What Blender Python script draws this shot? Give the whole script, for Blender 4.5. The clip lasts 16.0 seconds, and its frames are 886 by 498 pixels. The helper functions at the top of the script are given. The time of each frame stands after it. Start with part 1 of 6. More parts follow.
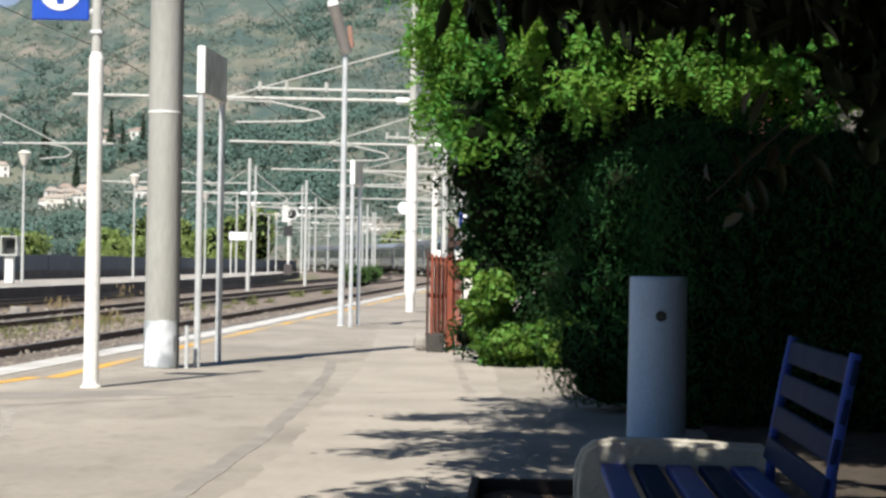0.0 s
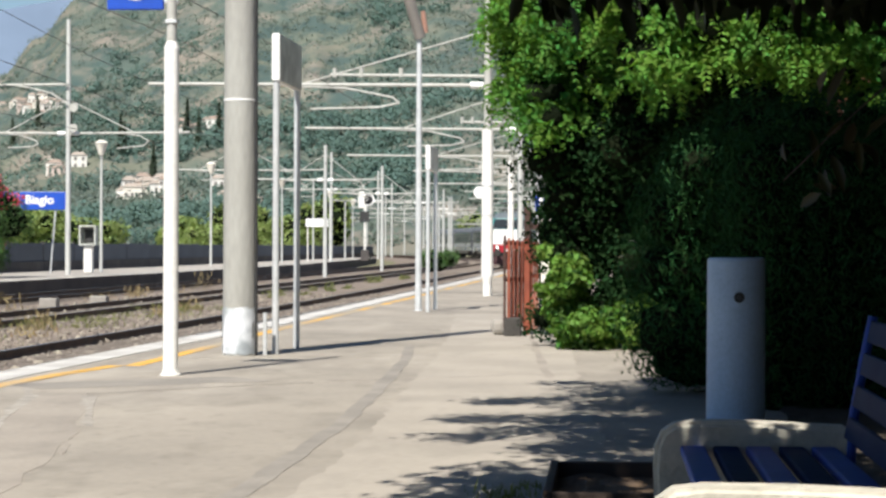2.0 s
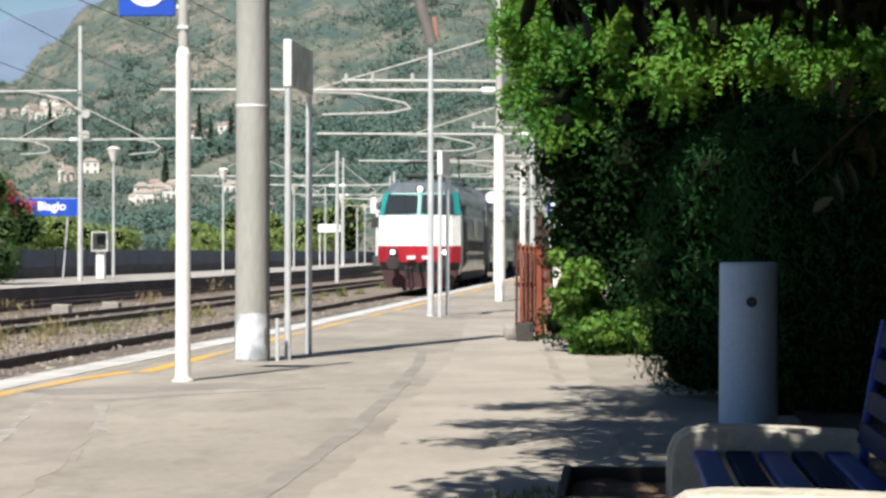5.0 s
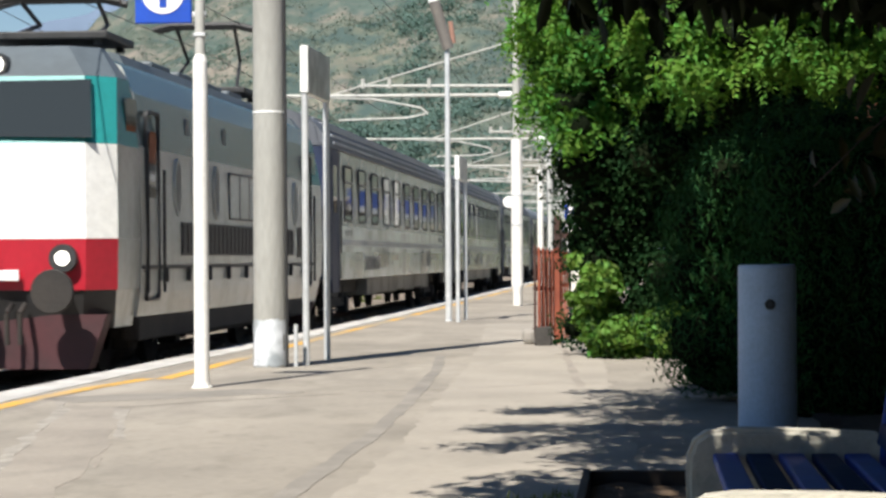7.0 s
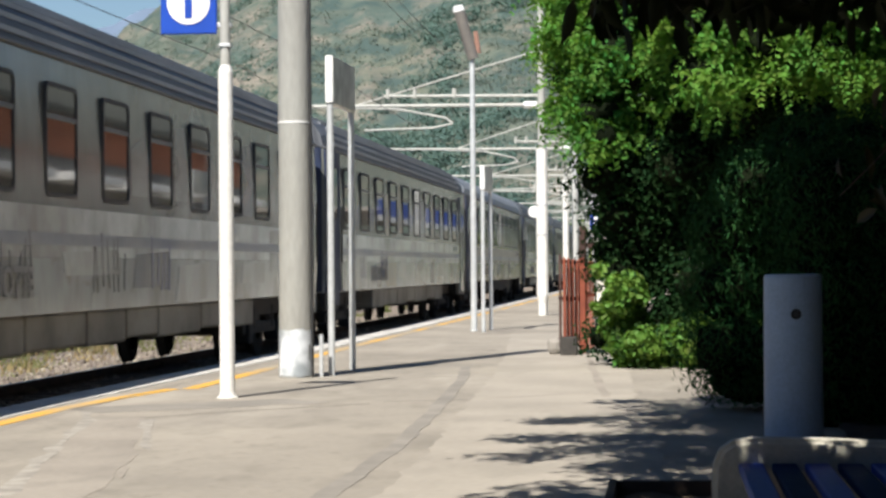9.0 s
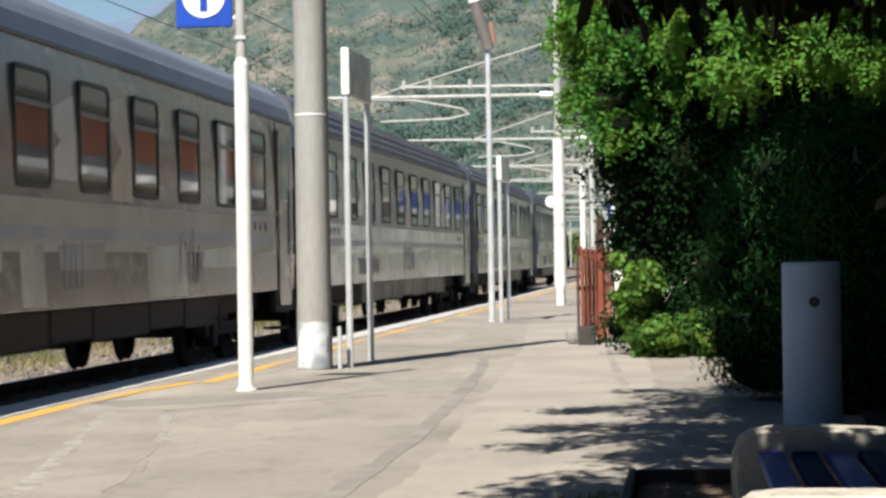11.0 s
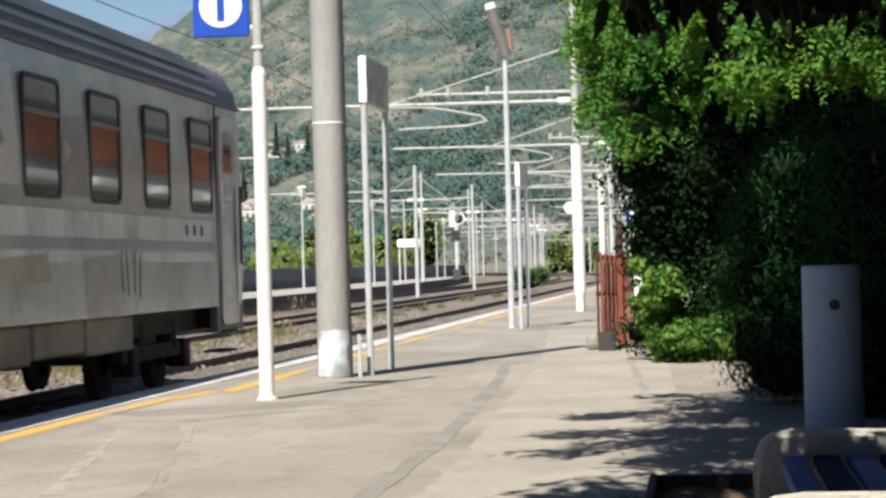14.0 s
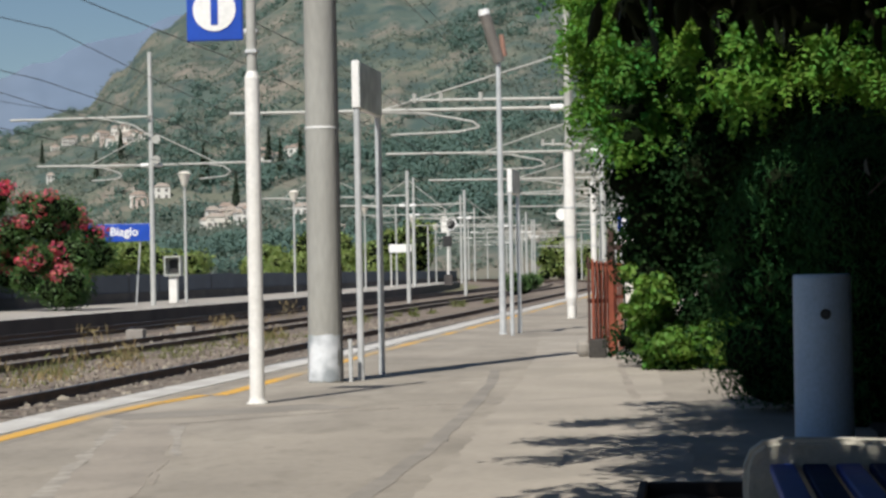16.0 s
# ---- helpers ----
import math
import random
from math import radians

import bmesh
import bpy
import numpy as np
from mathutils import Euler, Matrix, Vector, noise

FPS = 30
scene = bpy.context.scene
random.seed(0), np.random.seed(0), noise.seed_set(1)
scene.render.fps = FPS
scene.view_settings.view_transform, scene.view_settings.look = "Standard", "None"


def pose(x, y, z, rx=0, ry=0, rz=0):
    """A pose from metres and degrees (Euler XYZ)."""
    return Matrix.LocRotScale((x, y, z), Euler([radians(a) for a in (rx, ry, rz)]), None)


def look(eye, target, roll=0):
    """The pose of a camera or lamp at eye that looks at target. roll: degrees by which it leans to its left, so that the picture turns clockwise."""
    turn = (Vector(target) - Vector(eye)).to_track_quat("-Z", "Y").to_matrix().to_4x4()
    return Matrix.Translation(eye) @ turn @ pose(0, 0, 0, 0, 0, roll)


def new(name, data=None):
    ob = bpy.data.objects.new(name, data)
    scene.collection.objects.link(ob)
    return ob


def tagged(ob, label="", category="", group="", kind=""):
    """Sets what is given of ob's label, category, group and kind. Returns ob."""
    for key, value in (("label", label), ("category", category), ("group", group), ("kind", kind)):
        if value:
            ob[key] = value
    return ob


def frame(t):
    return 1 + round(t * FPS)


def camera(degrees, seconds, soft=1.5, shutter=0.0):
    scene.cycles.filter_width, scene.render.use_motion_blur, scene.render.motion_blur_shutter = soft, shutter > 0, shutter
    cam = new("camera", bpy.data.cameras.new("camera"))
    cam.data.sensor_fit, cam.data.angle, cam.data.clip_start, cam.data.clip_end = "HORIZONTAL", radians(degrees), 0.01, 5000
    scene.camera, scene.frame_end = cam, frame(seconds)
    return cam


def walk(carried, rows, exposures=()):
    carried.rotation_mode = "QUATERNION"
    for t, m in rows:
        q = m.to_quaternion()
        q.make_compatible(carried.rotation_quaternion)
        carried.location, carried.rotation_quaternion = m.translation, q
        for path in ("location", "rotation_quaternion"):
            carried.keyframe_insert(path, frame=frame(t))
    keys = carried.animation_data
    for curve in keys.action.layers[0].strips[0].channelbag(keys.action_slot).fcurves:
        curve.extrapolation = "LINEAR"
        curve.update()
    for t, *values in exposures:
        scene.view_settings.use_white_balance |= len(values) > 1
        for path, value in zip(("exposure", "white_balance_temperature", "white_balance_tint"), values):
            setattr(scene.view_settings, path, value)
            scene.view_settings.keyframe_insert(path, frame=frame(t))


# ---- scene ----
EXPO = 0.75
cam = camera(21.65, 16.0, soft=2.8, shutter=0.1)
EYE = (0.0, 0.0, 1.15)
# seconds, yaw, pitch, roll of the hand-held camera
PATH = [
    (0, 2.173, 0.370, -0.971),
    (0.5, 2.334, 0.685, -1.046),
    (1, 3.638, 0.053, -0.384),
    (1.5, 3.745, 0.085, -0.582),
    (2, 4.068, -0.037, -0.221),
    (2.5, 3.976, 0.102, -0.102),
    (3, 3.974, 0.122, -0.095),
    (3.5, 4.055, 0.094, -0.204),
    (4, 4.004, 0.169, 0.021),
    (4.5, 3.961, 0.089, -0.059),
    (5, 4.365, 0.093, -0.074),
    (5.2, 4.771, 0.140, 0.250),
    (7.5, 4.855, 0.265, 0.419),
    (8, 5.105, 0.342, 0.556),
    (8.5, 5.586, 0.313, 0.496),
    (8.7, 5.436, 0.460, 0.409),
    (10.8, 5.799, 0.483, 0.841),
    (11, 5.865, 0.245, 0.952),
    (11.5, 5.964, -0.005, 1.227),
    (12, 5.842, -0.020, 1.163),
    (12.5, 5.727, -0.034, 1.250),
    (13, 6.532, -0.026, 1.751),
    (13.5, 6.690, 0.045, 2.083),
    (14, 6.343, 0.432, 1.528),
    (14.5, 6.294, 0.355, 1.700),
    (15, 5.993, 0.037, 1.550),
    (15.5, 5.870, 0.494, 1.342),
    (16, 6.133, 0.566, 1.040),
]
walk(cam, [(t, pose(*EYE, 90 + pitch, roll, yaw)) for t, yaw, pitch, roll in PATH],
     exposures=[(0.0, EXPO), (14.6, EXPO), (15.0, EXPO - 0.10), (15.5, EXPO - 0.22), (16.0, EXPO - 0.57)])

# ---- light: high sun from behind the camera and to its left, clear sky ----
SUN_EL = radians(50)
SUN_TO = Vector((0.28 * math.cos(SUN_EL), 0.96 * math.cos(SUN_EL), -math.sin(SUN_EL)))
world = bpy.data.worlds.new("sky")
scene.world = world
world.use_nodes = True
wn = world.node_tree.nodes
sky = wn.new("ShaderNodeTexSky")
sky.sky_type = "NISHITA"
sky.sun_disc = False
sky.sun_elevation = SUN_EL
sky.sun_rotation = math.atan2(-SUN_TO.x, -SUN_TO.y)
sky.dust_density = 0.0
sky.ozone_density = 4.5
world.node_tree.links.new(sky.outputs[0], wn["Background"].inputs[0])
wn["Background"].inputs[1].default_value = 0.051
sun_data = bpy.data.lights.new("sun", "SUN")
sun_data.energy = 4.8
sun_data.angle = radians(0.53)
sun_data.color = (1.0, 0.95, 0.87)
sun = new("sun", sun_data)
sun.matrix_world = look((-40, -100, 60), Vector((-40, -100, 60)) + SUN_TO)


# ---- materials ----
def mat(name, col, rough=0.8, col2=None, scale=6.0, fine=40.0, bump=0.2, metal=0.0, spec=0.5, island=0.0, obj=0.0, stretch=(1, 1, 1), mix=(0.35, 0.65), space="Object"):
    """Principled surface with colour change at two scales and a fine relief."""
    m = bpy.data.materials.new(name)
    m.use_nodes = True
    nt = m.node_tree
    n, l = nt.nodes, nt.links
    b = n["Principled BSDF"]
    b.inputs["Roughness"].default_value = rough
    b.inputs["Metallic"].default_value = metal
    b.inputs["Specular IOR Level"].default_value = spec
    tc = n.new("ShaderNodeTexCoord")
    mp = n.new("ShaderNodeMapping")
    mp.inputs["Scale"].default_value = stretch
    l.new(tc.outputs[space], mp.inputs[0])
    big = n.new("ShaderNodeTexNoise")
    big.inputs["Scale"].default_value = scale
    big.inputs["Detail"].default_value = 5
    l.new(mp.outputs[0], big.inputs["Vector"])
    small = n.new("ShaderNodeTexNoise")
    small.inputs["Scale"].default_value = fine
    small.inputs["Detail"].default_value = 4
    l.new(mp.outputs[0], small.inputs["Vector"])
    ramp = n.new("ShaderNodeMapRange")
    ramp.inputs[1].default_value, ramp.inputs[2].default_value = mix
    l.new(big.outputs[0], ramp.inputs[0])
    mx = n.new("ShaderNodeMix")
    mx.data_type = "RGBA"
    mx.inputs[6].default_value = (*col, 1)
    mx.inputs[7].default_value = (*(col2 or [c * 0.75 for c in col]), 1)
    l.new(ramp.outputs[0], mx.inputs[0])
    hsv = n.new("ShaderNodeHueSaturation")
    l.new(mx.outputs[2], hsv.inputs["Color"])
    val = n.new("ShaderNodeMapRange")
    val.inputs[3].default_value, val.inputs[4].default_value = 0.82, 1.18
    l.new(small.outputs[0], val.inputs[0])
    out = val.outputs[0]
    if island or obj:
        src = n.new("ShaderNodeNewGeometry").outputs["Random Per Island"] if island else n.new("ShaderNodeObjectInfo").outputs["Random"]
        r = n.new("ShaderNodeMapRange")
        r.inputs[3].default_value, r.inputs[4].default_value = 1 - (island or obj), 1 + (island or obj)
        l.new(src, r.inputs[0])
        mu = n.new("ShaderNodeMath")
        mu.operation = "MULTIPLY"
        l.new(out, mu.inputs[0])
        l.new(r.outputs[0], mu.inputs[1])
        out = mu.outputs[0]
        if island:
            h = n.new("ShaderNodeMapRange")
            h.inputs[3].default_value, h.inputs[4].default_value = 0.475, 0.52
            l.new(src, h.inputs[0])
            l.new(h.outputs[0], hsv.inputs["Hue"])
    l.new(out, hsv.inputs["Value"])
    l.new(hsv.outputs[0], b.inputs["Base Color"])
    if bump:
        bp = n.new("ShaderNodeBump")
        bp.inputs["Strength"].default_value = bump
        bp.inputs["Distance"].default_value = 0.02
        l.new(small.outputs[0], bp.inputs["Height"])
        l.new(bp.outputs[0], b.inputs["Normal"])
    return m


def leafy(name, col, col2, rough=0.5, trans=0.25, island=0.35):
    m = mat(name, col, rough, col2, 1.2, 9.0, 0, island=island)
    n, l = m.node_tree.nodes, m.node_tree.links
    b = n["Principled BSDF"]
    t = n.new("ShaderNodeBsdfTranslucent")
    t.inputs[0].default_value = (col[0] * 1.6, col[1] * 1.8, col[2] * 0.8, 1)
    mx = n.new("ShaderNodeMixShader")
    mx.inputs[0].default_value = trans
    l.new(b.outputs[0], mx.inputs[1])
    l.new(t.outputs[0], mx.inputs[2])
    l.new(mx.outputs[0], n["Material Output"].inputs[0])
    return m


def grime(m, colour, scale, stretch, lo, hi, amount=1.0):
    """Lay a second, blotchy layer of dirt over a material."""
    n, l = m.node_tree.nodes, m.node_tree.links
    b = n["Principled BSDF"]
    tc = n.new("ShaderNodeTexCoord")
    mp = n.new("ShaderNodeMapping")
    mp.inputs["Scale"].default_value = stretch
    mp.inputs["Location"].default_value = (3.7, 1.3, 8.1)
    l.new(tc.outputs["Object"], mp.inputs[0])
    t = n.new("ShaderNodeTexNoise")
    t.inputs["Scale"].default_value = scale
    t.inputs["Detail"].default_value = 7
    t.inputs["Roughness"].default_value = 0.62
    l.new(mp.outputs[0], t.inputs["Vector"])
    r = n.new("ShaderNodeMapRange")
    r.inputs[1].default_value, r.inputs[2].default_value, r.inputs[4].default_value = lo, hi, amount
    l.new(t.outputs[0], r.inputs[0])
    mx = n.new("ShaderNodeMix")
    mx.data_type = "RGBA"
    l.new(r.outputs[0], mx.inputs[0])
    l.new(b.inputs["Base Color"].links[0].from_socket, mx.inputs[6])
    mx.inputs[7].default_value = (*colour, 1)
    l.new(mx.outputs[2], b.inputs["Base Color"])
    return m


def matt(m, spec):
    m.node_tree.nodes["Principled BSDF"].inputs["Specular IOR Level"].default_value = spec
    return m


def glow(name, col, strength):
    m = bpy.data.materials.new(name)
    m.use_nodes = True
    b = m.node_tree.nodes["Principled BSDF"]
    b.inputs["Base Color"].default_value = (*col, 1)
    b.inputs["Emission Color"].default_value = (*col, 1)
    b.inputs["Emission Strength"].default_value = strength
    return m


M_CONC = mat("platform_asphalt", (0.335, 0.300, 0.251), 0.9, (0.245, 0.220, 0.186), 0.45, 16, 0.35, mix=(0.34, 0.66))
grime(M_CONC, (0.172, 0.155, 0.127), 2.4, (1, 0.45, 1), 0.50, 0.78, 0.75)
grime(M_CONC, (0.19, 0.17, 0.14), 8.0, (1, 0.55, 1), 0.56, 0.70, 0.55)
grime(M_CONC, (0.40, 0.363, 0.308), 0.9, (1, 0.35, 1), 0.56, 0.70, 0.6)
M_CONC_L = mat("light_screed", (0.365, 0.328, 0.277), 0.9, (0.30, 0.27, 0.229), 0.7, 16, 0.3)
grime(M_CONC_L, (0.23, 0.21, 0.18), 2.2, (1, 0.4, 1), 0.52, 0.78, 0.6)
M_PATCH = mat("dark_asphalt_patch", (0.205, 0.188, 0.165), 0.92, (0.275, 0.25, 0.218), 1.8, 25, 0.4)
M_TRENCH = mat("refilled_trench_asphalt", (0.265, 0.235, 0.20), 0.92, (0.32, 0.285, 0.242), 1.1, 20, 0.4)
grime(M_TRENCH, (0.20, 0.18, 0.155), 2.6, (1, 0.5, 1), 0.5, 0.72, 0.7)
M_CRACK = mat("crumbled_pale_edge", (0.37, 0.34, 0.295), 0.95, (0.25, 0.228, 0.2), 5, 30, 0.6, mix=(0.4, 0.6))
M_KERB = mat("white_kerb", (0.60, 0.59, 0.56), 0.85, (0.42, 0.40, 0.37), 1.2, 18, 0.3)
M_YELLOW = mat("worn_yellow_paint", (0.64, 0.36, 0.06), 0.75, (0.36, 0.30, 0.21), 0.30, 14, 0.15, mix=(0.47, 0.62))
grime(M_YELLOW, (0.33, 0.29, 0.24), 5.0, (1, 0.5, 1), 0.52, 0.70, 0.6)
M_BALLAST = mat("ballast", (0.225, 0.183, 0.145), 0.95, (0.14, 0.112, 0.09), 0.8, 9, 1.0)
M_STONE = mat("ballast_stone", (0.25, 0.218, 0.18), 0.9, (0.145, 0.12, 0.10), 2, 20, 0.5, island=0.4)
M_EARTH = mat("earth", (0.20, 0.165, 0.11), 0.95, (0.12, 0.13, 0.06), 0.05, 1.5, 0.6)
M_RAIL = mat("rusty_rail", (0.10, 0.060, 0.040), 0.75, (0.055, 0.038, 0.03), 3, 30, 0.3)
M_RAILTOP = mat("rail_head", (0.35, 0.34, 0.33), 0.35, (0.24, 0.22, 0.2), 3, 30, 0.1, metal=0.8)
M_SLEEPER = mat("sleeper", (0.10, 0.08, 0.065), 0.9, (0.16, 0.14, 0.12), 4, 30, 0.5, obj=0.2)
M_POST = mat("white_painted_steel", (0.80, 0.79, 0.76), 0.55, (0.70, 0.69, 0.65), 2.5, 25, 0.1)
M_GALV = mat("galvanised_steel", (0.60, 0.62, 0.63), 0.5, (0.48, 0.50, 0.51), 3, 30, 0.1, metal=0.2)
M_MAST = mat("spun_concrete", (0.335, 0.335, 0.31), 0.85, (0.285, 0.28, 0.255), 1.6, 22, 0.25, stretch=(1, 1, 0.3))
M_WRAP = mat("peeling_white_bills", (0.70, 0.73, 0.76), 0.5, (0.30, 0.33, 0.35), 4, 16, 0.4, mix=(0.42, 0.60))
M_BLUE = mat("blue_sign_enamel", (0.012, 0.07, 0.45), 0.4, (0.012, 0.06, 0.38), 3, 30, 0.02)
M_WHITE = mat("white_enamel", (0.85, 0.85, 0.84), 0.45, (0.78, 0.78, 0.76), 3, 30, 0.02)
M_PANEL = mat("grey_sign_back", (0.62, 0.64, 0.59), 0.6, (0.36, 0.37, 0.34), 3, 30, 0.05)
M_RUST = mat("red_oxide_gate_paint", (0.31, 0.088, 0.052), 0.75, (0.21, 0.062, 0.04), 4, 30, 0.2)
matt(M_RUST, 0.2)
M_BLOCK = mat("old_stone_block", (0.06, 0.055, 0.05), 0.9, (0.04, 0.037, 0.034), 6, 30, 0.5)
M_BIN = mat("grey_blue_painted_metal", (0.37, 0.49, 0.65), 0.5, (0.32, 0.43, 0.585), 2, 40, 0.06)
M_BENCHC = mat("bench_concrete", (0.55, 0.52, 0.44), 0.9, (0.42, 0.40, 0.34), 7, 45, 0.4)
M_BENCHB = mat("blue_bench_paint", (0.022, 0.062, 0.33), 0.5, (0.018, 0.05, 0.26), 5, 40, 0.08)
# bench blue darkened nearly to black, standing in for shaded slats
M_BENCHG = mat("bench_blue_shade_dark", (0.015, 0.030, 0.082), 0.45, (0.010, 0.020, 0.066), 5, 40, 0.1)
matt(M_BENCHB, 0.2)
matt(M_BENCHG, 0.005)
M_DARK = mat("dark_metal", (0.03, 0.03, 0.032), 0.6, (0.02, 0.02, 0.02), 5, 40, 0.1)
M_WOODP = mat("rough_dark_wood", (0.055, 0.036, 0.026), 0.85, (0.035, 0.025, 0.02), 5, 40, 0.4, stretch=(1, 1, 6))
M_WIRE = mat("catenary_wire", (0.05, 0.05, 0.05), 0.6, None, 5, 40, 0)
M_ARM = mat("light_grey_tube", (0.46, 0.46, 0.43), 0.55, (0.38, 0.38, 0.35), 3, 20, 0.05)
M_FARPOLE = mat("far_pole_paint", (0.52, 0.53, 0.51), 0.6, (0.42, 0.43, 0.42), 0.7, 12, 0.05)
M_NEUTRAL = mat("weathered_plaster", (0.30, 0.28, 0.25), 0.9, (0.24, 0.22, 0.2), 0.5, 8, 0.15)
M_WALL2 = mat("dark_slate_fence", (0.095, 0.110, 0.138), 0.85, (0.072, 0.085, 0.105), 0.3, 5, 0.2)
M_PLAT2 = mat("far_platform", (0.40, 0.37, 0.33), 0.9, (0.30, 0.28, 0.25), 0.3, 4, 0.2)
M_P2FACE = mat("dark_platform_face", (0.055, 0.05, 0.05), 0.9, (0.09, 0.08, 0.075), 0.6, 6, 0.3)
M_SLATE = mat("grey_green_slate_roof", (0.12, 0.125, 0.105), 0.9, (0.085, 0.09, 0.08), 0.5, 8, 0.3)
M_ORANGE = mat("orange_plaster", (0.58, 0.21, 0.105), 0.9, (0.48, 0.17, 0.09), 0.4, 8, 0.15)
M_STUCCO = mat("pale_stucco", (0.72, 0.69, 0.62), 0.9, (0.58, 0.54, 0.47), 0.1, 3, 0.1, obj=0.2)
M_TILE = mat("terracotta_roof", (0.30, 0.235, 0.19), 0.9, (0.24, 0.19, 0.16), 0.2, 5, 0.3)
M_OPEN = mat("dark_opening", (0.03, 0.035, 0.045), 0.4, None, 1, 5, 0)
M_TRUNK = mat("bark", (0.11, 0.085, 0.065), 0.9, (0.07, 0.055, 0.045), 5, 30, 0.7, stretch=(1, 1, 0.25))
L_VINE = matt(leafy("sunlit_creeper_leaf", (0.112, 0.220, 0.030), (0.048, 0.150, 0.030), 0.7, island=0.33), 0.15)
L_IVY = matt(leafy("ivy_leaf", (0.150, 0.250, 0.042), (0.065, 0.15, 0.025), 0.6), 0.25)
L_HEDGE = leafy("conifer_hedge_leaf", (0.020, 0.055, 0.020), (0.011, 0.032, 0.012), 0.85, 0.05)
L_HEDGE.node_tree.nodes["Principled BSDF"].inputs["Specular IOR Level"].default_value = 0.1
L_CONIFER = matt(leafy("sheared_conifer_leaf", (0.026, 0.080, 0.024), (0.014, 0.048, 0.017), 0.85, 0.08, island=0.25), 0.04)
# leaf colour darkened to stand in for shade under the creeper
L_THICK = matt(leafy("shrub_leaf_shade_dark", (0.016, 0.041, 0.013), (0.010, 0.028, 0.010), 0.9, 0.03, island=0.2), 0.03)
L_CYP = leafy("cypress_leaf", (0.035, 0.055, 0.03), (0.025, 0.04, 0.022), 0.8, 0.1)
# leaf colour taken almost to black for the shade on the leaves
L_MAG = leafy("glossy_leaf_shade_dark", (0.014, 0.024, 0.008), (0.019, 0.018, 0.007), 0.6, 0.03)
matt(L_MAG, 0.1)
# lighter brown copy of the tree leaf, standing in for lit leaves
L_MAGLIT = matt(leafy("lit_tree_leaf", (0.05, 0.042, 0.016), (0.022, 0.03, 0.012), 0.45, 0.05), 0.4)
# darker copy of the ivy leaf with shade put into its colour
L_SHADE = matt(leafy("climber_leaf_shade_copy", (0.03, 0.07, 0.017), (0.018, 0.045, 0.012), 0.7), 0.15)
L_OLE = leafy("oleander_leaf", (0.075, 0.15, 0.04), (0.045, 0.095, 0.025))
L_PINK = leafy("oleander_flower", (0.60, 0.055, 0.14), (0.48, 0.12, 0.13), 0.6, 0.3)
L_FAR = leafy("orchard_leaf", (0.22, 0.275, 0.08), (0.15, 0.21, 0.066), 0.7)
L_WEED = leafy("dry_weed", (0.175, 0.175, 0.062), (0.10, 0.125, 0.04), 0.8)
L_STRAW = leafy("straw_grass", (0.27, 0.20, 0.10), (0.18, 0.14, 0.075), 0.85, 0.15)
# near-black fill standing in for deep shade between leaves
M_CORE = mat("inner_shade_fill", (0.010, 0.014, 0.007), 1.0, (0.006, 0.009, 0.005), 3, 20, 0.5, spec=0.0)


# ---- mesh helpers ----
def mesh_of(name, bm, material, smooth=False):
    me = bpy.data.meshes.new(name)
    bm.to_mesh(me)
    bm.free()
    mats = material if isinstance(material, (list, tuple)) else [material]
    for m in mats:
        me.materials.append(m)
    if smooth:
        for p in me.polygons:
            p.use_smooth = True
    return me


def part(name, bm, material, parent=None, label="", smooth=False):
    ob = new(name, mesh_of(name, bm, material, smooth))
    if parent:
        ob.parent = parent
    if label:
        tagged(ob, label)
    return ob


def thing(name, m, label, category, group="", kind=""):
    e = new(name)
    e.empty_display_size = 0.1
    e.matrix_world = m if isinstance(m, Matrix) else Matrix.Translation(m)
    return tagged(e, label, category, group, kind)


def box(bm, a, b, bev=0.0):
    """A box between two corners, its edges bevelled."""
    c, s = [(p + q) / 2 for p, q in zip(a, b)], [abs(q - p) for p, q in zip(a, b)]
    r = bmesh.ops.create_cube(bm, size=1, matrix=Matrix.LocRotScale(c, None, s))
    if bev:
        es = list({e for v in r["verts"] for e in v.link_edges})
        bmesh.ops.bevel(bm, geom=es, offset=bev, segments=2, affect="EDGES", profile=0.5)
    return bm


def rod(bm, a, b, r0, r1=None, seg=10):
    """A round bar from a to b that tapers from r0 to r1."""
    a, b = Vector(a), Vector(b)
    q = (b - a).to_track_quat("Z", "Y").to_matrix().to_4x4()
    bmesh.ops.create_cone(bm, cap_ends=True, segments=seg, radius1=r0, radius2=r0 if r1 is None else r1, depth=(b - a).length,
                          matrix=Matrix.Translation((a + b) / 2) @ q)
    return bm


def pipe(bm, pts, r, seg=8):
    for a, b in zip(pts, pts[1:]):
        rod(bm, a, b, r, None, seg)
    return bm


def lathe(bm, prof, seg=24):
    """Turn a profile of (radius, z) round the z axis."""
    rings = [[bm.verts.new((r * math.cos(i * math.tau / seg), r * math.sin(i * math.tau / seg), z)) for i in range(seg)] for r, z in prof]
    for a, b in zip(rings, rings[1:]):
        for i in range(seg):
            bm.faces.new((a[i], a[(i + 1) % seg], b[(i + 1) % seg], b[i]))
    bm.faces.new(rings[0][::-1])
    bm.faces.new(rings[-1])
    return bm


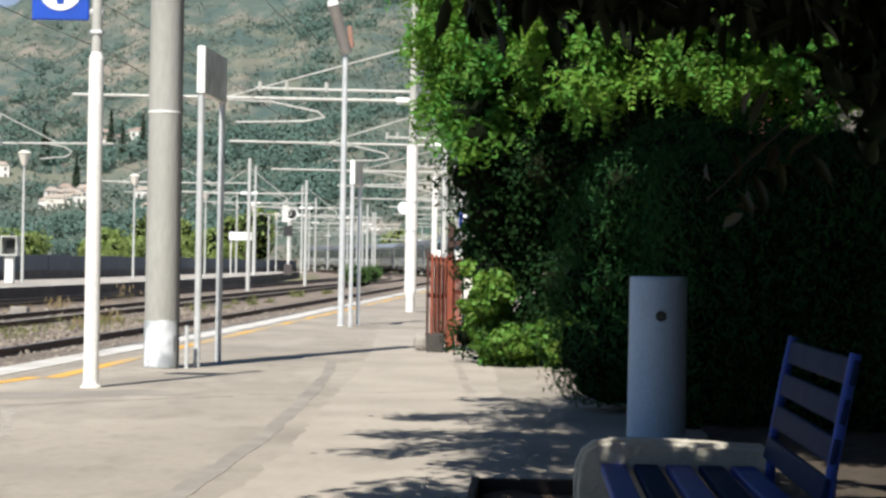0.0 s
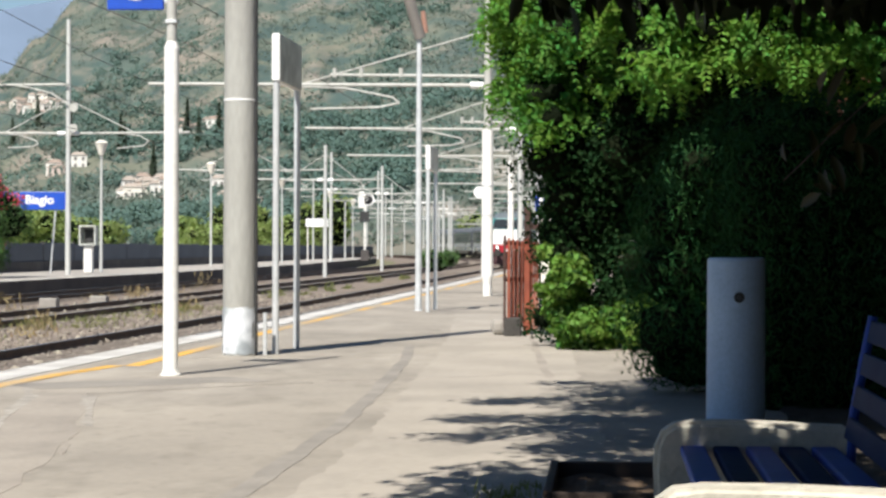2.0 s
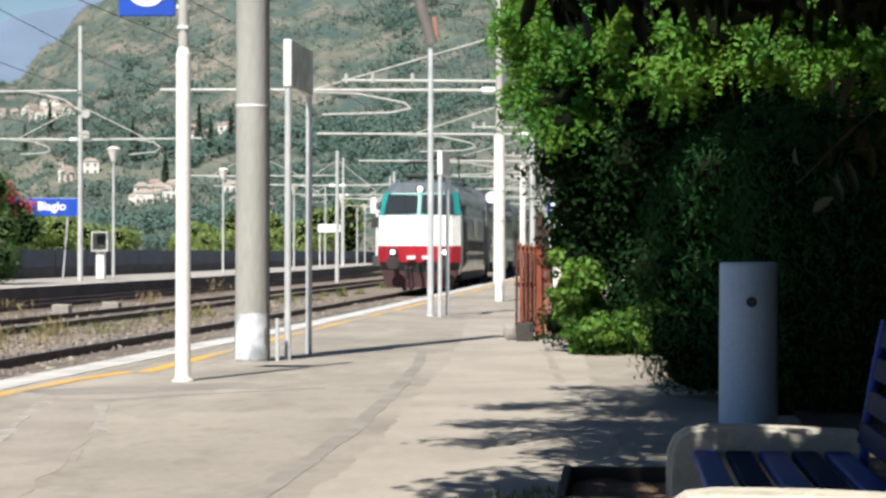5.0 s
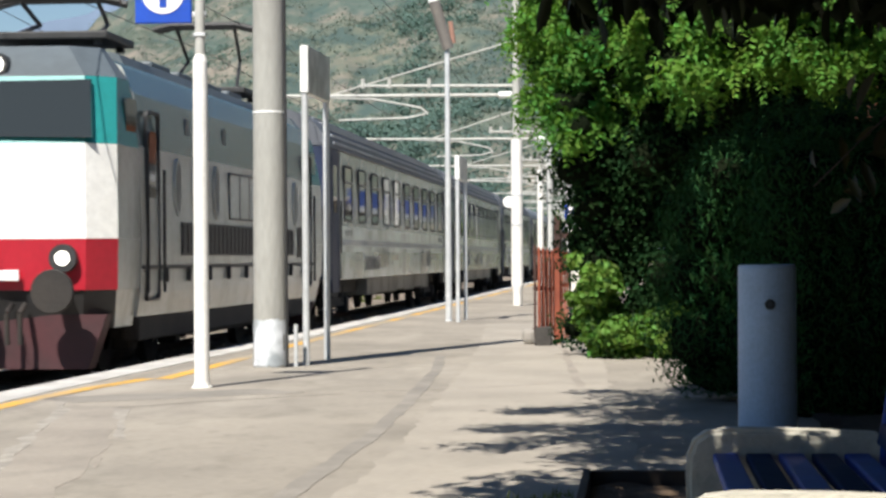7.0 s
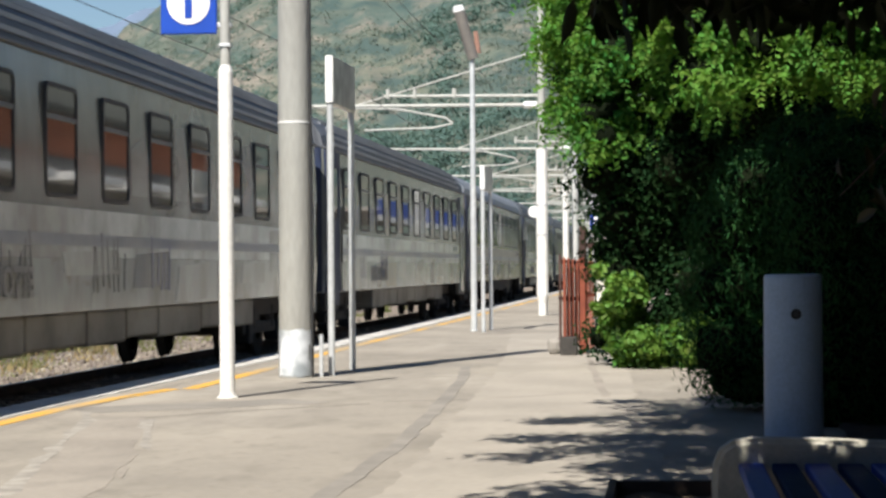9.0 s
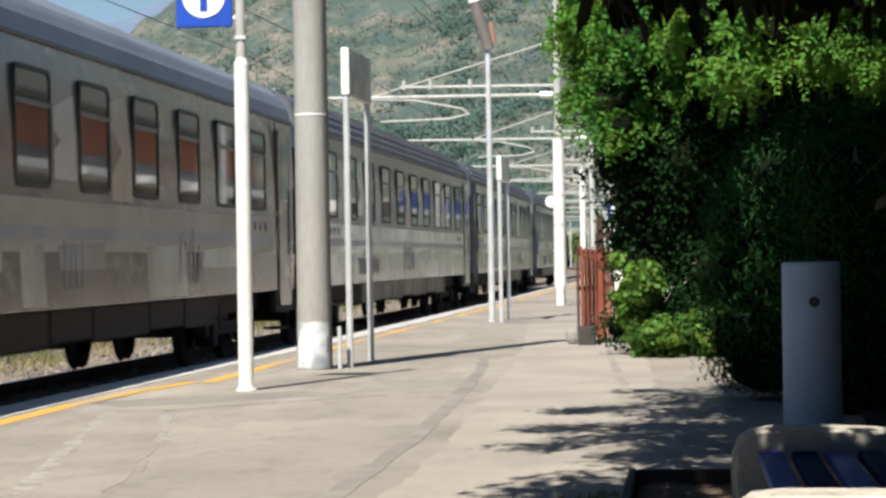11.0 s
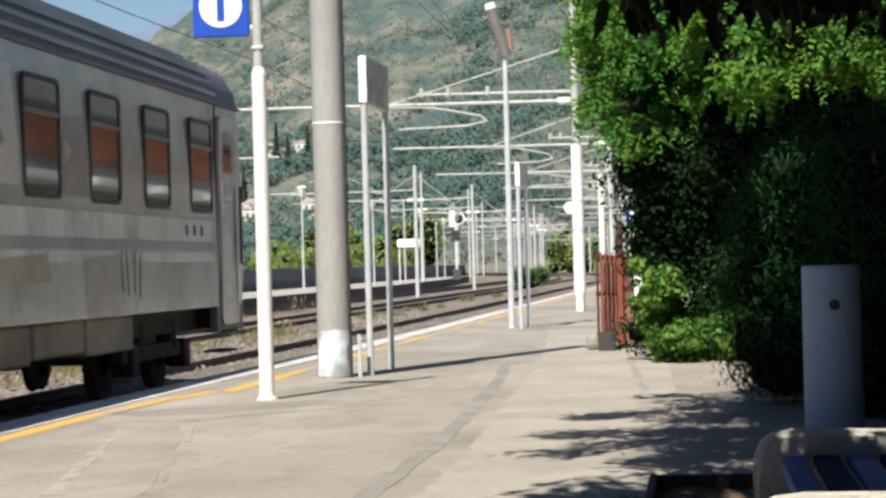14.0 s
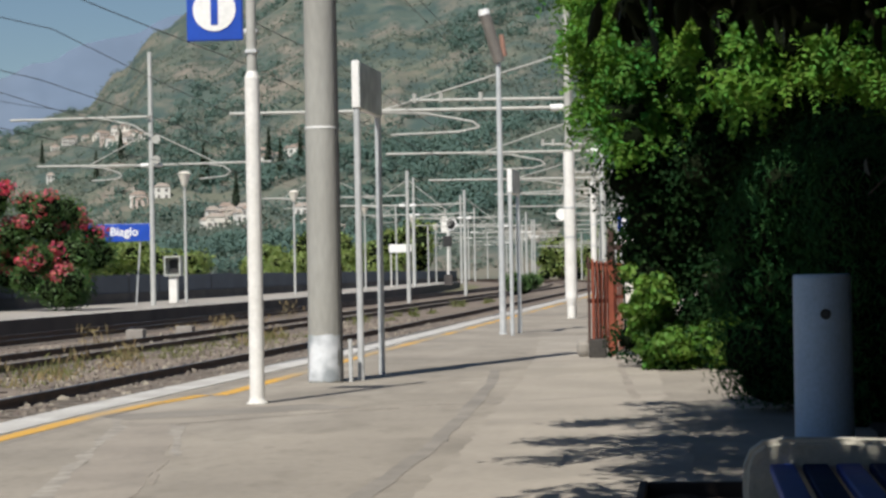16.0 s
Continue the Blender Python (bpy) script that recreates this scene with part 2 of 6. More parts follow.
def sweep(bm, prof, pts):
    """Sweep a closed (x, z) outline along points (x, y, heading) in plan."""
    rings = []
    for x, y, h in pts:
        c, s = math.cos(h), math.sin(h)
        rings.append([bm.verts.new((x + px * c, y + px * s, pz)) for px, pz in prof])
    n = len(prof)
    for a, b in zip(rings, rings[1:]):
        for i in range(n):
            bm.faces.new((a[i], a[(i + 1) % n], b[(i + 1) % n], b[i]))
    bm.faces.new(rings[0][::-1])
    bm.faces.new(rings[-1])
    bmesh.ops.recalc_face_normals(bm, faces=bm.faces[:])
    return bm


def leaves_mesh(name, pts, normals, length, width, material, rng, fold=0.25, droop=0.0, jitter=0.5, oval=False):
    """Folded leaves, each of two triangles pairs, at points that face roughly along the normals."""
    n = len(pts)
    ax = rng.normal(size=(n, 3))
    nn = normals + rng.normal(size=(n, 3)) * jitter
    nn /= np.linalg.norm(nn, axis=1, keepdims=True) + 1e-9
    ax[:, 2] -= droop
    ax -= (ax * nn).sum(1, keepdims=True) * nn
    ax /= np.linalg.norm(ax, axis=1, keepdims=True) + 1e-9
    sd = np.cross(nn, ax)
    ln = (length * rng.uniform(0.6, 1.25, n))[:, None]
    wd = (width * rng.uniform(0.7, 1.2, n))[:, None]
    if oval:
        up = nn * wd * fold
        side = sd * wd * 0.5
        b0, tip, curl = pts - ax * ln * 0.5, pts + ax * ln * 0.5 - nn * ln * 0.08, nn * ln * 0.03
        co = np.stack([b0, pts + side * 0.86 + up - ax * ln * 0.22, pts + side * 0.92 + up + ax * ln * 0.14, tip,
                       pts - side * 0.92 + up + ax * ln * 0.14, pts - side * 0.86 + up - ax * ln * 0.22], 1).reshape(-1, 3)
        k = (np.arange(n) * 6)[:, None]
        tri = (k + np.array([[0, 1, 2, 0, 2, 3, 0, 3, 4, 0, 4, 5]])).reshape(-1)
        me = bpy.data.meshes.new(name)
        me.vertices.add(6 * n)
        me.vertices.foreach_set("co", co.ravel())
        me.loops.add(12 * n)
        me.loops.foreach_set("vertex_index", tri.astype(np.int32))
        me.polygons.add(4 * n)
        me.polygons.foreach_set("loop_start", np.arange(4 * n, dtype=np.int32) * 3)
        me.update(calc_edges=True)
        me.materials.append(material)
        return me
    base, tip = pts - ax * ln * 0.5, pts + ax * ln * 0.5
    lft = pts - sd * wd * 0.5 + nn * wd * fold - ax * ln * 0.08
    rgt = pts + sd * wd * 0.5 + nn * wd * fold - ax * ln * 0.08
    co = np.stack([base, rgt, tip, lft], 1).reshape(-1, 3)
    me = bpy.data.meshes.new(name)
    me.vertices.add(4 * n)
    me.vertices.foreach_set("co", co.ravel())
    k = np.arange(n) * 4
    tri = np.stack([k, k + 1, k + 2, k, k + 2, k + 3], 1).reshape(-1)
    me.loops.add(6 * n)
    me.loops.foreach_set("vertex_index", tri.astype(np.int32))
    me.polygons.add(2 * n)
    me.polygons.foreach_set("loop_start", np.arange(2 * n, dtype=np.int32) * 3)
    me.update(calc_edges=True)
    me.materials.append(material)
    return me


def clump_points(rng, blobs, n, shell=0.35):
    """Points in the outer shells of ellipsoids (x, y, z, rx, ry, rz), with their outward normals."""
    b = np.array(blobs, float)
    w = b[:, 3] * b[:, 4] + b[:, 4] * b[:, 5] + b[:, 3] * b[:, 5]
    pick = rng.choice(len(b), n, p=w / w.sum())
    d = rng.normal(size=(n, 3))
    d /= np.linalg.norm(d, axis=1, keepdims=True)
    r = 1 - shell * rng.random(n) ** 1.5
    r += 0.10 * rng.normal(size=n)
    c = b[pick]
    nor = d / c[:, 3:]
    nor /= np.linalg.norm(nor, axis=1, keepdims=True)
    return c[:, :3] + d * c[:, 3:] * r[:, None], nor


def core_mesh(bm, blobs, shrink=0.82):
    for x, y, z, rx, ry, rz in blobs:
        r = bmesh.ops.create_icosphere(bm, subdivisions=2, radius=1)
        for v in r["verts"]:
            k = shrink * (1 + 0.18 * noise.noise(v.co * 2 + Vector((x, y, z))))
            v.co = Vector((x + v.co.x * rx * k, y + v.co.y * ry * k, z + v.co.z * rz * k))
    return bm


def grow_blobs(rng, x0, x1, y0, y1, z0, z1, n, r0, r1):
    return [(rng.uniform(x0, x1), rng.uniform(y0, y1), rng.uniform(z0, z1), *(rng.uniform(r0, r1) * np.array((1, 1, 0.9)))) for _ in range(n)]


# ---- the plan: the line runs along +y, straight, then bends left ----
TRACK_X = (-7.35, -12.2, -16.7)
BEND_Y, BEND_R = 185.0, 880.0
RAIL_Z = -0.25


def swing(s):
    """The slight swing of track and platform edge towards the right, in metres."""
    k = min(1.0, max(0.0, (s - 24.0) / 36.0))
    return 0.28 * k * k * (3 - 2 * k)


def line_at(s, off=0.0):
    """Plan point and heading on the first track at s metres along, off metres to its right."""
    x, y, h = mast_line(s, off)
    return x + swing(s), y, h


def mast_line(s, off=0.0):
    """Plan point and heading on the line of masts and wires, off metres to the right of the first track."""
    if s <= BEND_Y:
        return TRACK_X[0] + off, s, 0.0
    a = (s - BEND_Y) / BEND_R
    r = BEND_R + off
    return TRACK_X[0] - BEND_R + r * math.cos(a), BEND_Y + r * math.sin(a), a


STEPS = [-60, 0, 24, 32, 40, 48, 60, 120, 180] + [185 + 12 * i for i in range(1, 34)]

EDGE = [(-5.12, -40, 0), (-5.12, 20, 0), (-5.0, 26, 0), (-4.78, 34, 0), (-4.70, 45, 0), (-4.66, 70, 0), (-4.6, 130, 0), (-3.9, 175, 0)]

# ground, platforms, track beds
bm = bmesh.new()
bmesh.ops.create_grid(bm, x_segments=2, y_segments=2, size=3200, matrix=Matrix.Translation((0, 1500, -0.62)))
tagged(part("ground", bm, M_EARTH), "dry earth ground with sparse grass reaching the hills", "ground", kind="structure")

bm = bmesh.new()
sweep(bm, [(-13.5, -0.61), (4.2, -0.61), (2.2, -0.40), (-11.3, -0.40)], [line_at(s) for s in STEPS])
tagged(part("track_bed", bm, M_BALLAST), "brown-grey stone ballast bed under the three tracks", "track bed", kind="structure")

bm = bmesh.new()
sweep(bm, [(0.0, -0.60), (30, -0.60), (30, 0.0), (0.0, 0.0)], EDGE)
tagged(part("pavement", bm, M_CONC), "worn sunlit beige asphalt of the station platform", "platform", kind="structure")
bm = bmesh.new()
sweep(bm, [(-0.42, -0.61), (0.0, -0.61), (0.0, 0.008), (-0.40, 0.008), (-0.42, -0.012)], EDGE)
tagged(part("platform_kerb", bm, M_KERB), "pale weathered stone kerb along the platform edge", "kerb", kind="structure")
rng = random.Random(3)
for ys, xs in (([-10 + 1.6 * i for i in range(21)], [(-20, -4.99), (19.5, -4.99), (24, -4.5)]),
               ([22.0 + 2.4 * i for i in range(42)], [(0, -4.54), (22, -4.54), (34, -4.56), (45, -4.50), (60, -4.44), (125, -4.34)])):
    bm = bmesh.new()
    row = []
    for y in ys:
        (ya, xa), (yb, xb) = next((p_, q_) for p_, q_ in zip(xs, xs[1:]) if y <= q_[0])
        row.append((xa + (xb - xa) * (y - ya) / (yb - ya) + rng.uniform(-0.01, 0.01), y, 0))
    sweep(bm, [(-0.08, 0.001), (0.08, 0.001), (0.08, 0.004), (-0.08, 0.004)], row)
    tagged(part("safety_line", bm, M_YELLOW), "worn yellow safety line painted along the platform", "painted line", kind="structure")

# light screed strip, dark trench seam and crack patches on the platform
def ribbon(name, pts, half, z, material, label, seed, wob=0.03):
    r = random.Random(seed)
    z *= 0.45
    b = bmesh.new()
    prev = None
    for i, (x, y) in enumerate(pts):
        dx, dy = (pts[min(i + 1, len(pts) - 1)][0] - pts[max(i - 1, 0)][0]), (pts[min(i + 1, len(pts) - 1)][1] - pts[max(i - 1, 0)][1])
        q = math.hypot(dx, dy) or 1
        nx, ny = -dy / q, dx / q
        h0, h1 = half + r.uniform(-wob, wob), half + r.uniform(-wob, wob)
        cur = [b.verts.new((x + nx * h0, y + ny * h0, z)), b.verts.new((x - nx * h1, y - ny * h1, z))]
        if prev:
            b.faces.new((prev[0], prev[1], cur[1], cur[0]))
        prev = cur
    r2 = bmesh.ops.extrude_face_region(b, geom=b.faces[:])
    bmesh.ops.translate(b, verts=[v for v in r2["geom"] if isinstance(v, bmesh.types.BMVert)], vec=(0, 0, -z - 0.004))
    bmesh.ops.recalc_face_normals(b, faces=b.faces[:])
    return tagged(part(name, b, material), label, "pavement patch", kind="structure")


def dense(pts, step=0.25):
    out = []
    for (x0, y0), (x1, y1) in zip(pts, pts[1:]):
        k = max(1, int(math.hypot(x1 - x0, y1 - y0) / step))
        out += [(x0 + (x1 - x0) * i / k, y0 + (y1 - y0) * i / k) for i in range(k)]
    return out + [pts[-1]]


ribbon("screed_strip", dense([(-0.72, 4), (-0.75, 14), (-0.95, 20), (-1.1, 25), (-1.5, 33), (-1.9, 40)]), 0.72, 0.004, M_CONC_L, "smooth pale cement strip beside the seam", 5)
ribbon("trench_seam", dense([(-1.75, 4), (-1.71, 10.6), (-1.72, 15), (-1.86, 19), (-2.06, 23.6), (-2.3, 27)], 0.4), 0.06, 0.0058, M_PATCH, "dark rough trench seam in the platform", 6, 0.014)
ribbon("asphalt_patch", dense([(-4.75, 18.6), (-4.35, 18.9), (-3.7, 19.5), (-3.1, 20.0)]), 0.42, 0.006, M_PATCH, "dark repaired asphalt patch at the post", 7, 0.08)
ribbon("crack_seam", dense([(-4.69, 18.7), (-4.25, 16.6), (-3.99, 15.1), (-3.54, 12.6), (-3.3, 11)], 0.4), 0.05, 0.0048, M_CRACK, "pale crumbled edge of a refilled trench", 8, 0.045)
ribbon("crack_seam", dense([(-4.05, 17.6), (-3.72, 16.0), (-3.39, 14.5), (-3.0, 12.6)], 0.2), 0.018, 0.0054, M_TRENCH, "thin dark crack in the platform asphalt", 9, 0.016)
ribbon("crack_seam", dense([(-3.96, 17.55), (-3.62, 16.0), (-3.3, 14.6)], 0.35), 0.05, 0.0046, M_CRACK, "pale crumbled edge of a refilled trench", 19, 0.048)
ribbon("crack_seam", dense([(-4.05, 17.7), (-3.6, 18.3), (-3.0, 19.0), (-2.5, 19.5)], 0.3), 0.014, 0.0072, M_PATCH, "thin dark crack in the platform asphalt", 20, 0.012)
ribbon("screed_strip", dense([(-4.3, 17.9), (-3.9, 16.0), (-3.55, 14.2), (-3.2, 12), (-2.9, 9)], 0.5), 0.24, 0.0042, M_TRENCH, "refilled trench between two cracks", 10, 0.04)
ribbon("crack_seam", dense([(-2.4, 19.8), (-1.6, 20.2), (-0.9, 20.9), (-0.2, 21.2)], 0.3), 0.012, 0.0062, M_PATCH, "fine crack across the platform", 12, 0.01)
ribbon("crack_seam", dense([(-0.95, 29.5), (-0.8, 26), (-0.62, 22.5), (-0.5, 20.5)], 0.5), 0.035, 0.0066, M_TRENCH, "narrow dark seam across the platform", 22, 0.02)
ribbon("crack_seam", dense([(-4.9, 23.4), (-3.2, 23.9), (-1.8, 24.6), (0.2, 25.4)], 0.5), 0.03, 0.0062, M_CRACK, "pale worn joint across the platform", 23, 0.028)

# rails and sleepers
for tx in TRACK_X:
    off = tx - TRACK_X[0]
    for side, rail_off in (("near", 0.75), ("far", -0.75)):
        bm = bmesh.new()
        o = off + rail_off
        sweep(bm, [(-0.07, -0.40), (0.07, -0.40), (0.03, -0.375), (0.012, -0.36), (0.012, -0.30), (0.036, -0.285), (0.036, -0.252),
                   (-0.036, -0.252), (-0.036, -0.285), (-0.012, -0.30), (-0.012, -0.36), (-0.03, -0.375)], [line_at(s, o) for s in STEPS])
        r = part("rail", bm, [M_RAIL, M_RAILTOP])
        for p in r.data.polygons:
            if p.normal.z > 0.9 and p.center.z > -0.26:
                p.material_index = 1
        tagged(r, "rusty steel running rail with a worn head", "rail", kind="structure")
sleeper = bmesh.new()
box(sleeper, (-1.25, -0.12, -0.40), (1.25, 0.12, -0.375), 0.01)
SLEEPER_ME = mesh_of("sleeper", sleeper, M_SLEEPER)
bed = bpy.data.objects["track_bed"]
for off, s0, n in ((0, 16, 90), (TRACK_X[1] - TRACK_X[0], 28, 95), (TRACK_X[2] - TRACK_X[0], 40, 95)):
    for i in range(n):
        x, y, h = line_at(s0 + i * 0.62, off)
        o = new("sleeper", SLEEPER_ME)
        o.parent = bed
        o.matrix_basis = pose(x, y, 0, 0, 0, math.degrees(h))

# loose ballast stones
rngn = np.random.default_rng(11)


def stones(name, n, x0, x1, y0, y1, z, size, label):
    b = bmesh.new()
    bmesh.ops.create_icosphere(b, subdivisions=1, radius=1)
    base = np.array([v.co[:] for v in b.verts])
    tri = np.array([[v.index for v in f.verts] for f in b.faces])
    b.free()
    c = np.stack([rngn.uniform(x0, x1, n), y0 + (y1 - y0) * rngn.random(n) ** 1.5, np.full(n, z)], 1)
    sc = size * rngn.uniform(0.5, 1.4, (n, 1, 1)) * rngn.uniform(0.6, 1.2, (n, 1, 3))
    v = (base[None] * (1 + 0.3 * rngn.normal(size=(n, len(base), 1))) * sc + c[:, None]).reshape(-1, 3)
    f = (tri[None] + (np.arange(n) * len(base))[:, None, None]).reshape(-1, 3)
    me = bpy.data.meshes.new(name)
    me.from_pydata(v.tolist(), [], f.tolist())
    me.materials.append(M_STONE)
    return tagged(new(name, me), label, "gravel", kind="stuff")


stones("ballast_stones", 9000, -14.5, -5.7, 14, 75, -0.40, 0.045, "loose brown and grey ballast stones between the rails")

# far platform with its kerb, and the dark fence behind it
P2 = [(-18.6, 20, 0), (-18.6, 100, 0), (-19.6, 150, 0), (-22.0, 200, 0.02), (-25.0, 250, 0.05)]
bm = bmesh.new()
sweep(bm, [(-10, -0.61), (-0.3, -0.61), (-0.3, 0.02), (-10, 0.02)], P2)
tagged(part("far_platform", bm, M_PLAT2), "pale concrete far platform across the tracks", "platform", kind="structure")
bm = bmesh.new()
sweep(bm, [(-0.3, -0.61), (0, -0.61), (0, 0.05), (-0.3, 0.05)], P2)
r = part("far_kerb", bm, [M_P2FACE, M_KERB])
for p in r.data.polygons:
    if p.normal.z > 0.7:
        p.material_index = 1
tagged(r, "dark far platform face with a pale top edge", "kerb", kind="structure")
fence = thing("boundary_fence", (-25.2, 60, 0), "long slate-grey boundary fence on a dark base behind the far platform", "fence", kind="structure")
for i in range(37):
    x = -0.022 * max(0, i - 10) * 6
    bm = bmesh.new()
    box(bm, (x - 0.04, 0.03 + i * 6, 0.47), (x + 0.04, 5.97 + i * 6, 1.27 + 0.03 * math.sin(i * 2.1)), 0.01)
    part("panel", bm, M_WALL2, fence)
    bm = bmesh.new()
    box(bm, (x - 0.10, 0.005 + i * 6, -0.6), (x + 0.10, 5.995 + i * 6, 0.468), 0.01)
    part("base", bm, M_P2FACE, fence, "dark base wall")
    bm = bmesh.new()
    box(bm, (x - 0.06, -0.025 + i * 6, 0.47), (x + 0.06, 0.025 + i * 6, 1.34), 0.005)
    part("post", bm, M_P2FACE, fence)


# ---- hills ----
def lerp_table(table, a):
    for (a0, v0), (a1, v1) in zip(table, table[1:]):
        if a <= a1:
            k = max(0.0, (a - a0) / (a1 - a0))
            k = k * k * (3 - 2 * k)
            return v0 + (v1 - v0) * k
    return table[-1][1]


RIDGE = [(-40, 7.0), (-8, 9.5), (3, 10.5), (8, 8.6), (12.1, 6.6), (13.0, 6.0), (14.0, 5.0), (14.9, 4.0), (17, 3.4), (24, 2.0), (45, 3.0)]
HILL_R0, HILL_R1 = 520.0, 1500.0


def hill_z(r, az):
    k = min(1.0, max(0.0, (r - HILL_R0) / (HILL_R1 - HILL_R0)))
    e = lerp_table(RIDGE, az)
    top = HILL_R1 * math.tan(radians(e))
    p = Vector((r * math.sin(radians(az)), r * math.cos(radians(az)), 0))
    rough = noise.fractal(p * 0.004, 1.0, 2.0, 6) * 26 * k + noise.fractal(p * 0.018 + Vector((7, 3, 0)), 1.0, 2.0, 4) * 5 * min(1, 3 * k)
    crag = (0.5 - abs(noise.noise(p * 0.011 + Vector((1, 9, 4))))) * 15 * min(1, 2.2 * k) + noise.fractal(p * 0.045, 1.0, 2.0, 3) * 2.6 * min(1, 3 * k)
    gully = abs(noise.noise(Vector((az * 0.55, r * 0.0011, 3)))) * 26 * k * (1 - k * 0.6)
    return -0.6 + top * (k ** 1.25) + (rough + crag - gully) * (1 - 0.75 * k ** 6)


def polar(r, az, z):
    return (-r * math.sin(radians(az)), r * math.cos(radians(az)), z)


NA, NR = 420, 170
verts, faces = [], []
for j in range(NR):
    r = HILL_R0 + (HILL_R1 + 120 - HILL_R0) * j / (NR - 1)
    for i in range(NA):
        az = -14 + 40 * i / (NA - 1)
        verts.append(polar(r, az, hill_z(r, az)))
for j in range(NR - 1):
    for i in range(NA - 1):
        a = j * NA + i
        faces.append((a, a + 1, a + NA + 1, a + NA))
# slope colours are greyed and blued; distance haze is put into them
M_HILL = mat("hazed_scrubby_hillside", (0.140, 0.150, 0.115), 0.95, (0.080, 0.110, 0.097), 0.006, 0.22, 0, mix=(0.38, 0.62), spec=0.1)
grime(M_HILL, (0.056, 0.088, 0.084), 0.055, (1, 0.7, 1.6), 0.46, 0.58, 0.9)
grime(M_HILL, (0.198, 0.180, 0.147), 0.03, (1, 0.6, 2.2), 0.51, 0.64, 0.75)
n_, l_ = M_HILL.node_tree.nodes, M_HILL.node_tree.links
rk = n_.new("ShaderNodeTexNoise")
rk.inputs["Scale"].default_value = 0.022
rk.inputs["Detail"].default_value = 7
rk.inputs["Roughness"].default_value = 0.65
tc_ = n_.new("ShaderNodeTexCoord")
mp_ = n_.new("ShaderNodeMapping")
mp_.inputs["Scale"].default_value = (1, 0.8, 1.4)
mp_.inputs["Rotation"].default_value = (0, radians(25), 0)
l_.new(tc_.outputs["Object"], mp_.inputs[0])
l_.new(mp_.outputs[0], rk.inputs["Vector"])
rr = n_.new("ShaderNodeMapRange")
rr.inputs[1].default_value, rr.inputs[2].default_value = 0.53, 0.67
l_.new(rk.outputs[0], rr.inputs[0])
mx_ = n_.new("ShaderNodeMix")
mx_.data_type = "RGBA"
bs_ = n_["Principled BSDF"]
l_.new(rr.outputs[0], mx_.inputs[0])
l_.new(bs_.inputs["Base Color"].links[0].from_socket, mx_.inputs[6])
mx_.inputs[7].default_value = (0.228, 0.202, 0.170, 1)
l_.new(mx_.outputs[2], bs_.inputs["Base Color"])
me = bpy.data.meshes.new("hillside")
me.from_pydata(verts, [], faces)
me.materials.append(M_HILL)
for p in me.polygons:
    p.use_smooth = True
tagged(new("hillside", me), "steep scrubby hillside with pale rock outcrops, haze in its colour", "hill", kind="structure")

# scrub bushes over the slope
rs = np.random.default_rng(21)
pts, nor = [], []
while len(pts) < 90000:
    az, k = rs.uniform(-6, 19), rs.random()
    r = HILL_R0 + 20 + (HILL_R1 - HILL_R0) * k
    x, y, z = polar(r, az, hill_z(r, az))
    d = noise.noise(Vector((x * 0.012, y * 0.012, 5))) + 0.6 * noise.noise(Vector((x * 0.05, y * 0.05, 1)))
    if d < rs.uniform(-0.55, 0.45) + 0.2 * k:
        continue
    for _ in range(3):
        pts.append((x + rs.normal() * 1.3, y + rs.normal() * 1.3, z + rs.uniform(0, 1.5)))
        nor.append((0.1, -0.6, 0.7))
# scrub colour carries the same haze tint as the slope
M_SCRUB = leafy("hazed_scrub_leaf", (0.095, 0.119, 0.094), (0.068, 0.096, 0.082), 0.8, 0.1, island=0.3)
tagged(new("hill_scrub", leaves_mesh("hill_scrub", np.array(pts), np.array(nor), 1.15, 1.0, M_SCRUB, rs, jitter=0.5)), "scrub bushes scattered on the slope, tinted grey-green for haze", "scrub", kind="stuff")

# trees gathered in the folds of the lower slope
pts, nor = [], []
made = 0
while made < 2300:
    az, k = rs.uniform(-6, 19), rs.random() ** 1.4
    r = HILL_R0 + 25 + (HILL_R1 - HILL_R0) * k
    x, y, z = polar(r, az, hill_z(r, az))
    d = noise.noise(Vector((x * 0.009, y * 0.006, 11))) + 0.5 * noise.noise(Vector((x * 0.03, y * 0.03, 2)))
    if d < rs.uniform(-0.1, 0.35) + 0.35 * k + (0.22 if az < 5 else 0):
        continue
    made += 1
    rad = rs.uniform(1.3, 3.6)
    for _ in range(80):
        v = rs.normal(size=3)
        v /= np.linalg.norm(v)
        pts.append((x + v[0] * rad * 1.3, y + v[1] * rad, z + rad * 0.8 + v[2] * rad * 0.9))
        nor.append((v[0], v[1] - 0.3, v[2] + 0.3))
# tree colour lightened and blued to stand in for haze
M_HILLTREE = leafy("hazed_hill_tree_leaf", (0.076, 0.132, 0.108), (0.060, 0.110, 0.098), 0.85, 0.08, island=0.25)
tagged(new("hill_trees", leaves_mesh("hill_trees", np.array(pts), np.array(nor), 0.95, 0.85, M_HILLTREE, rs, jitter=0.5)), "trees gathered in the folds of the hill, tinted blue-green for haze", "trees", kind="stuff")

# blue range far behind
FAR = [(4, 5.5), (10, 6.6), (12.4, 6.7), (14.5, 6.05), (16, 5.5), (17, 5.1), (19, 4.5), (22, 3.9), (30, 3.2)]
verts, faces = [], []
for i in range(140):
    az = 4 + 30 * i / 139
    e = lerp_table(FAR, az)
    h = 4300 * math.tan(radians(e)) + noise.fractal(Vector((az * 1.3, 0, 9)), 1.0, 2.0, 5) * 9
    verts += [polar(4300, az, -20), polar(4300, az, h * 0.55), polar(4500, az, h)]
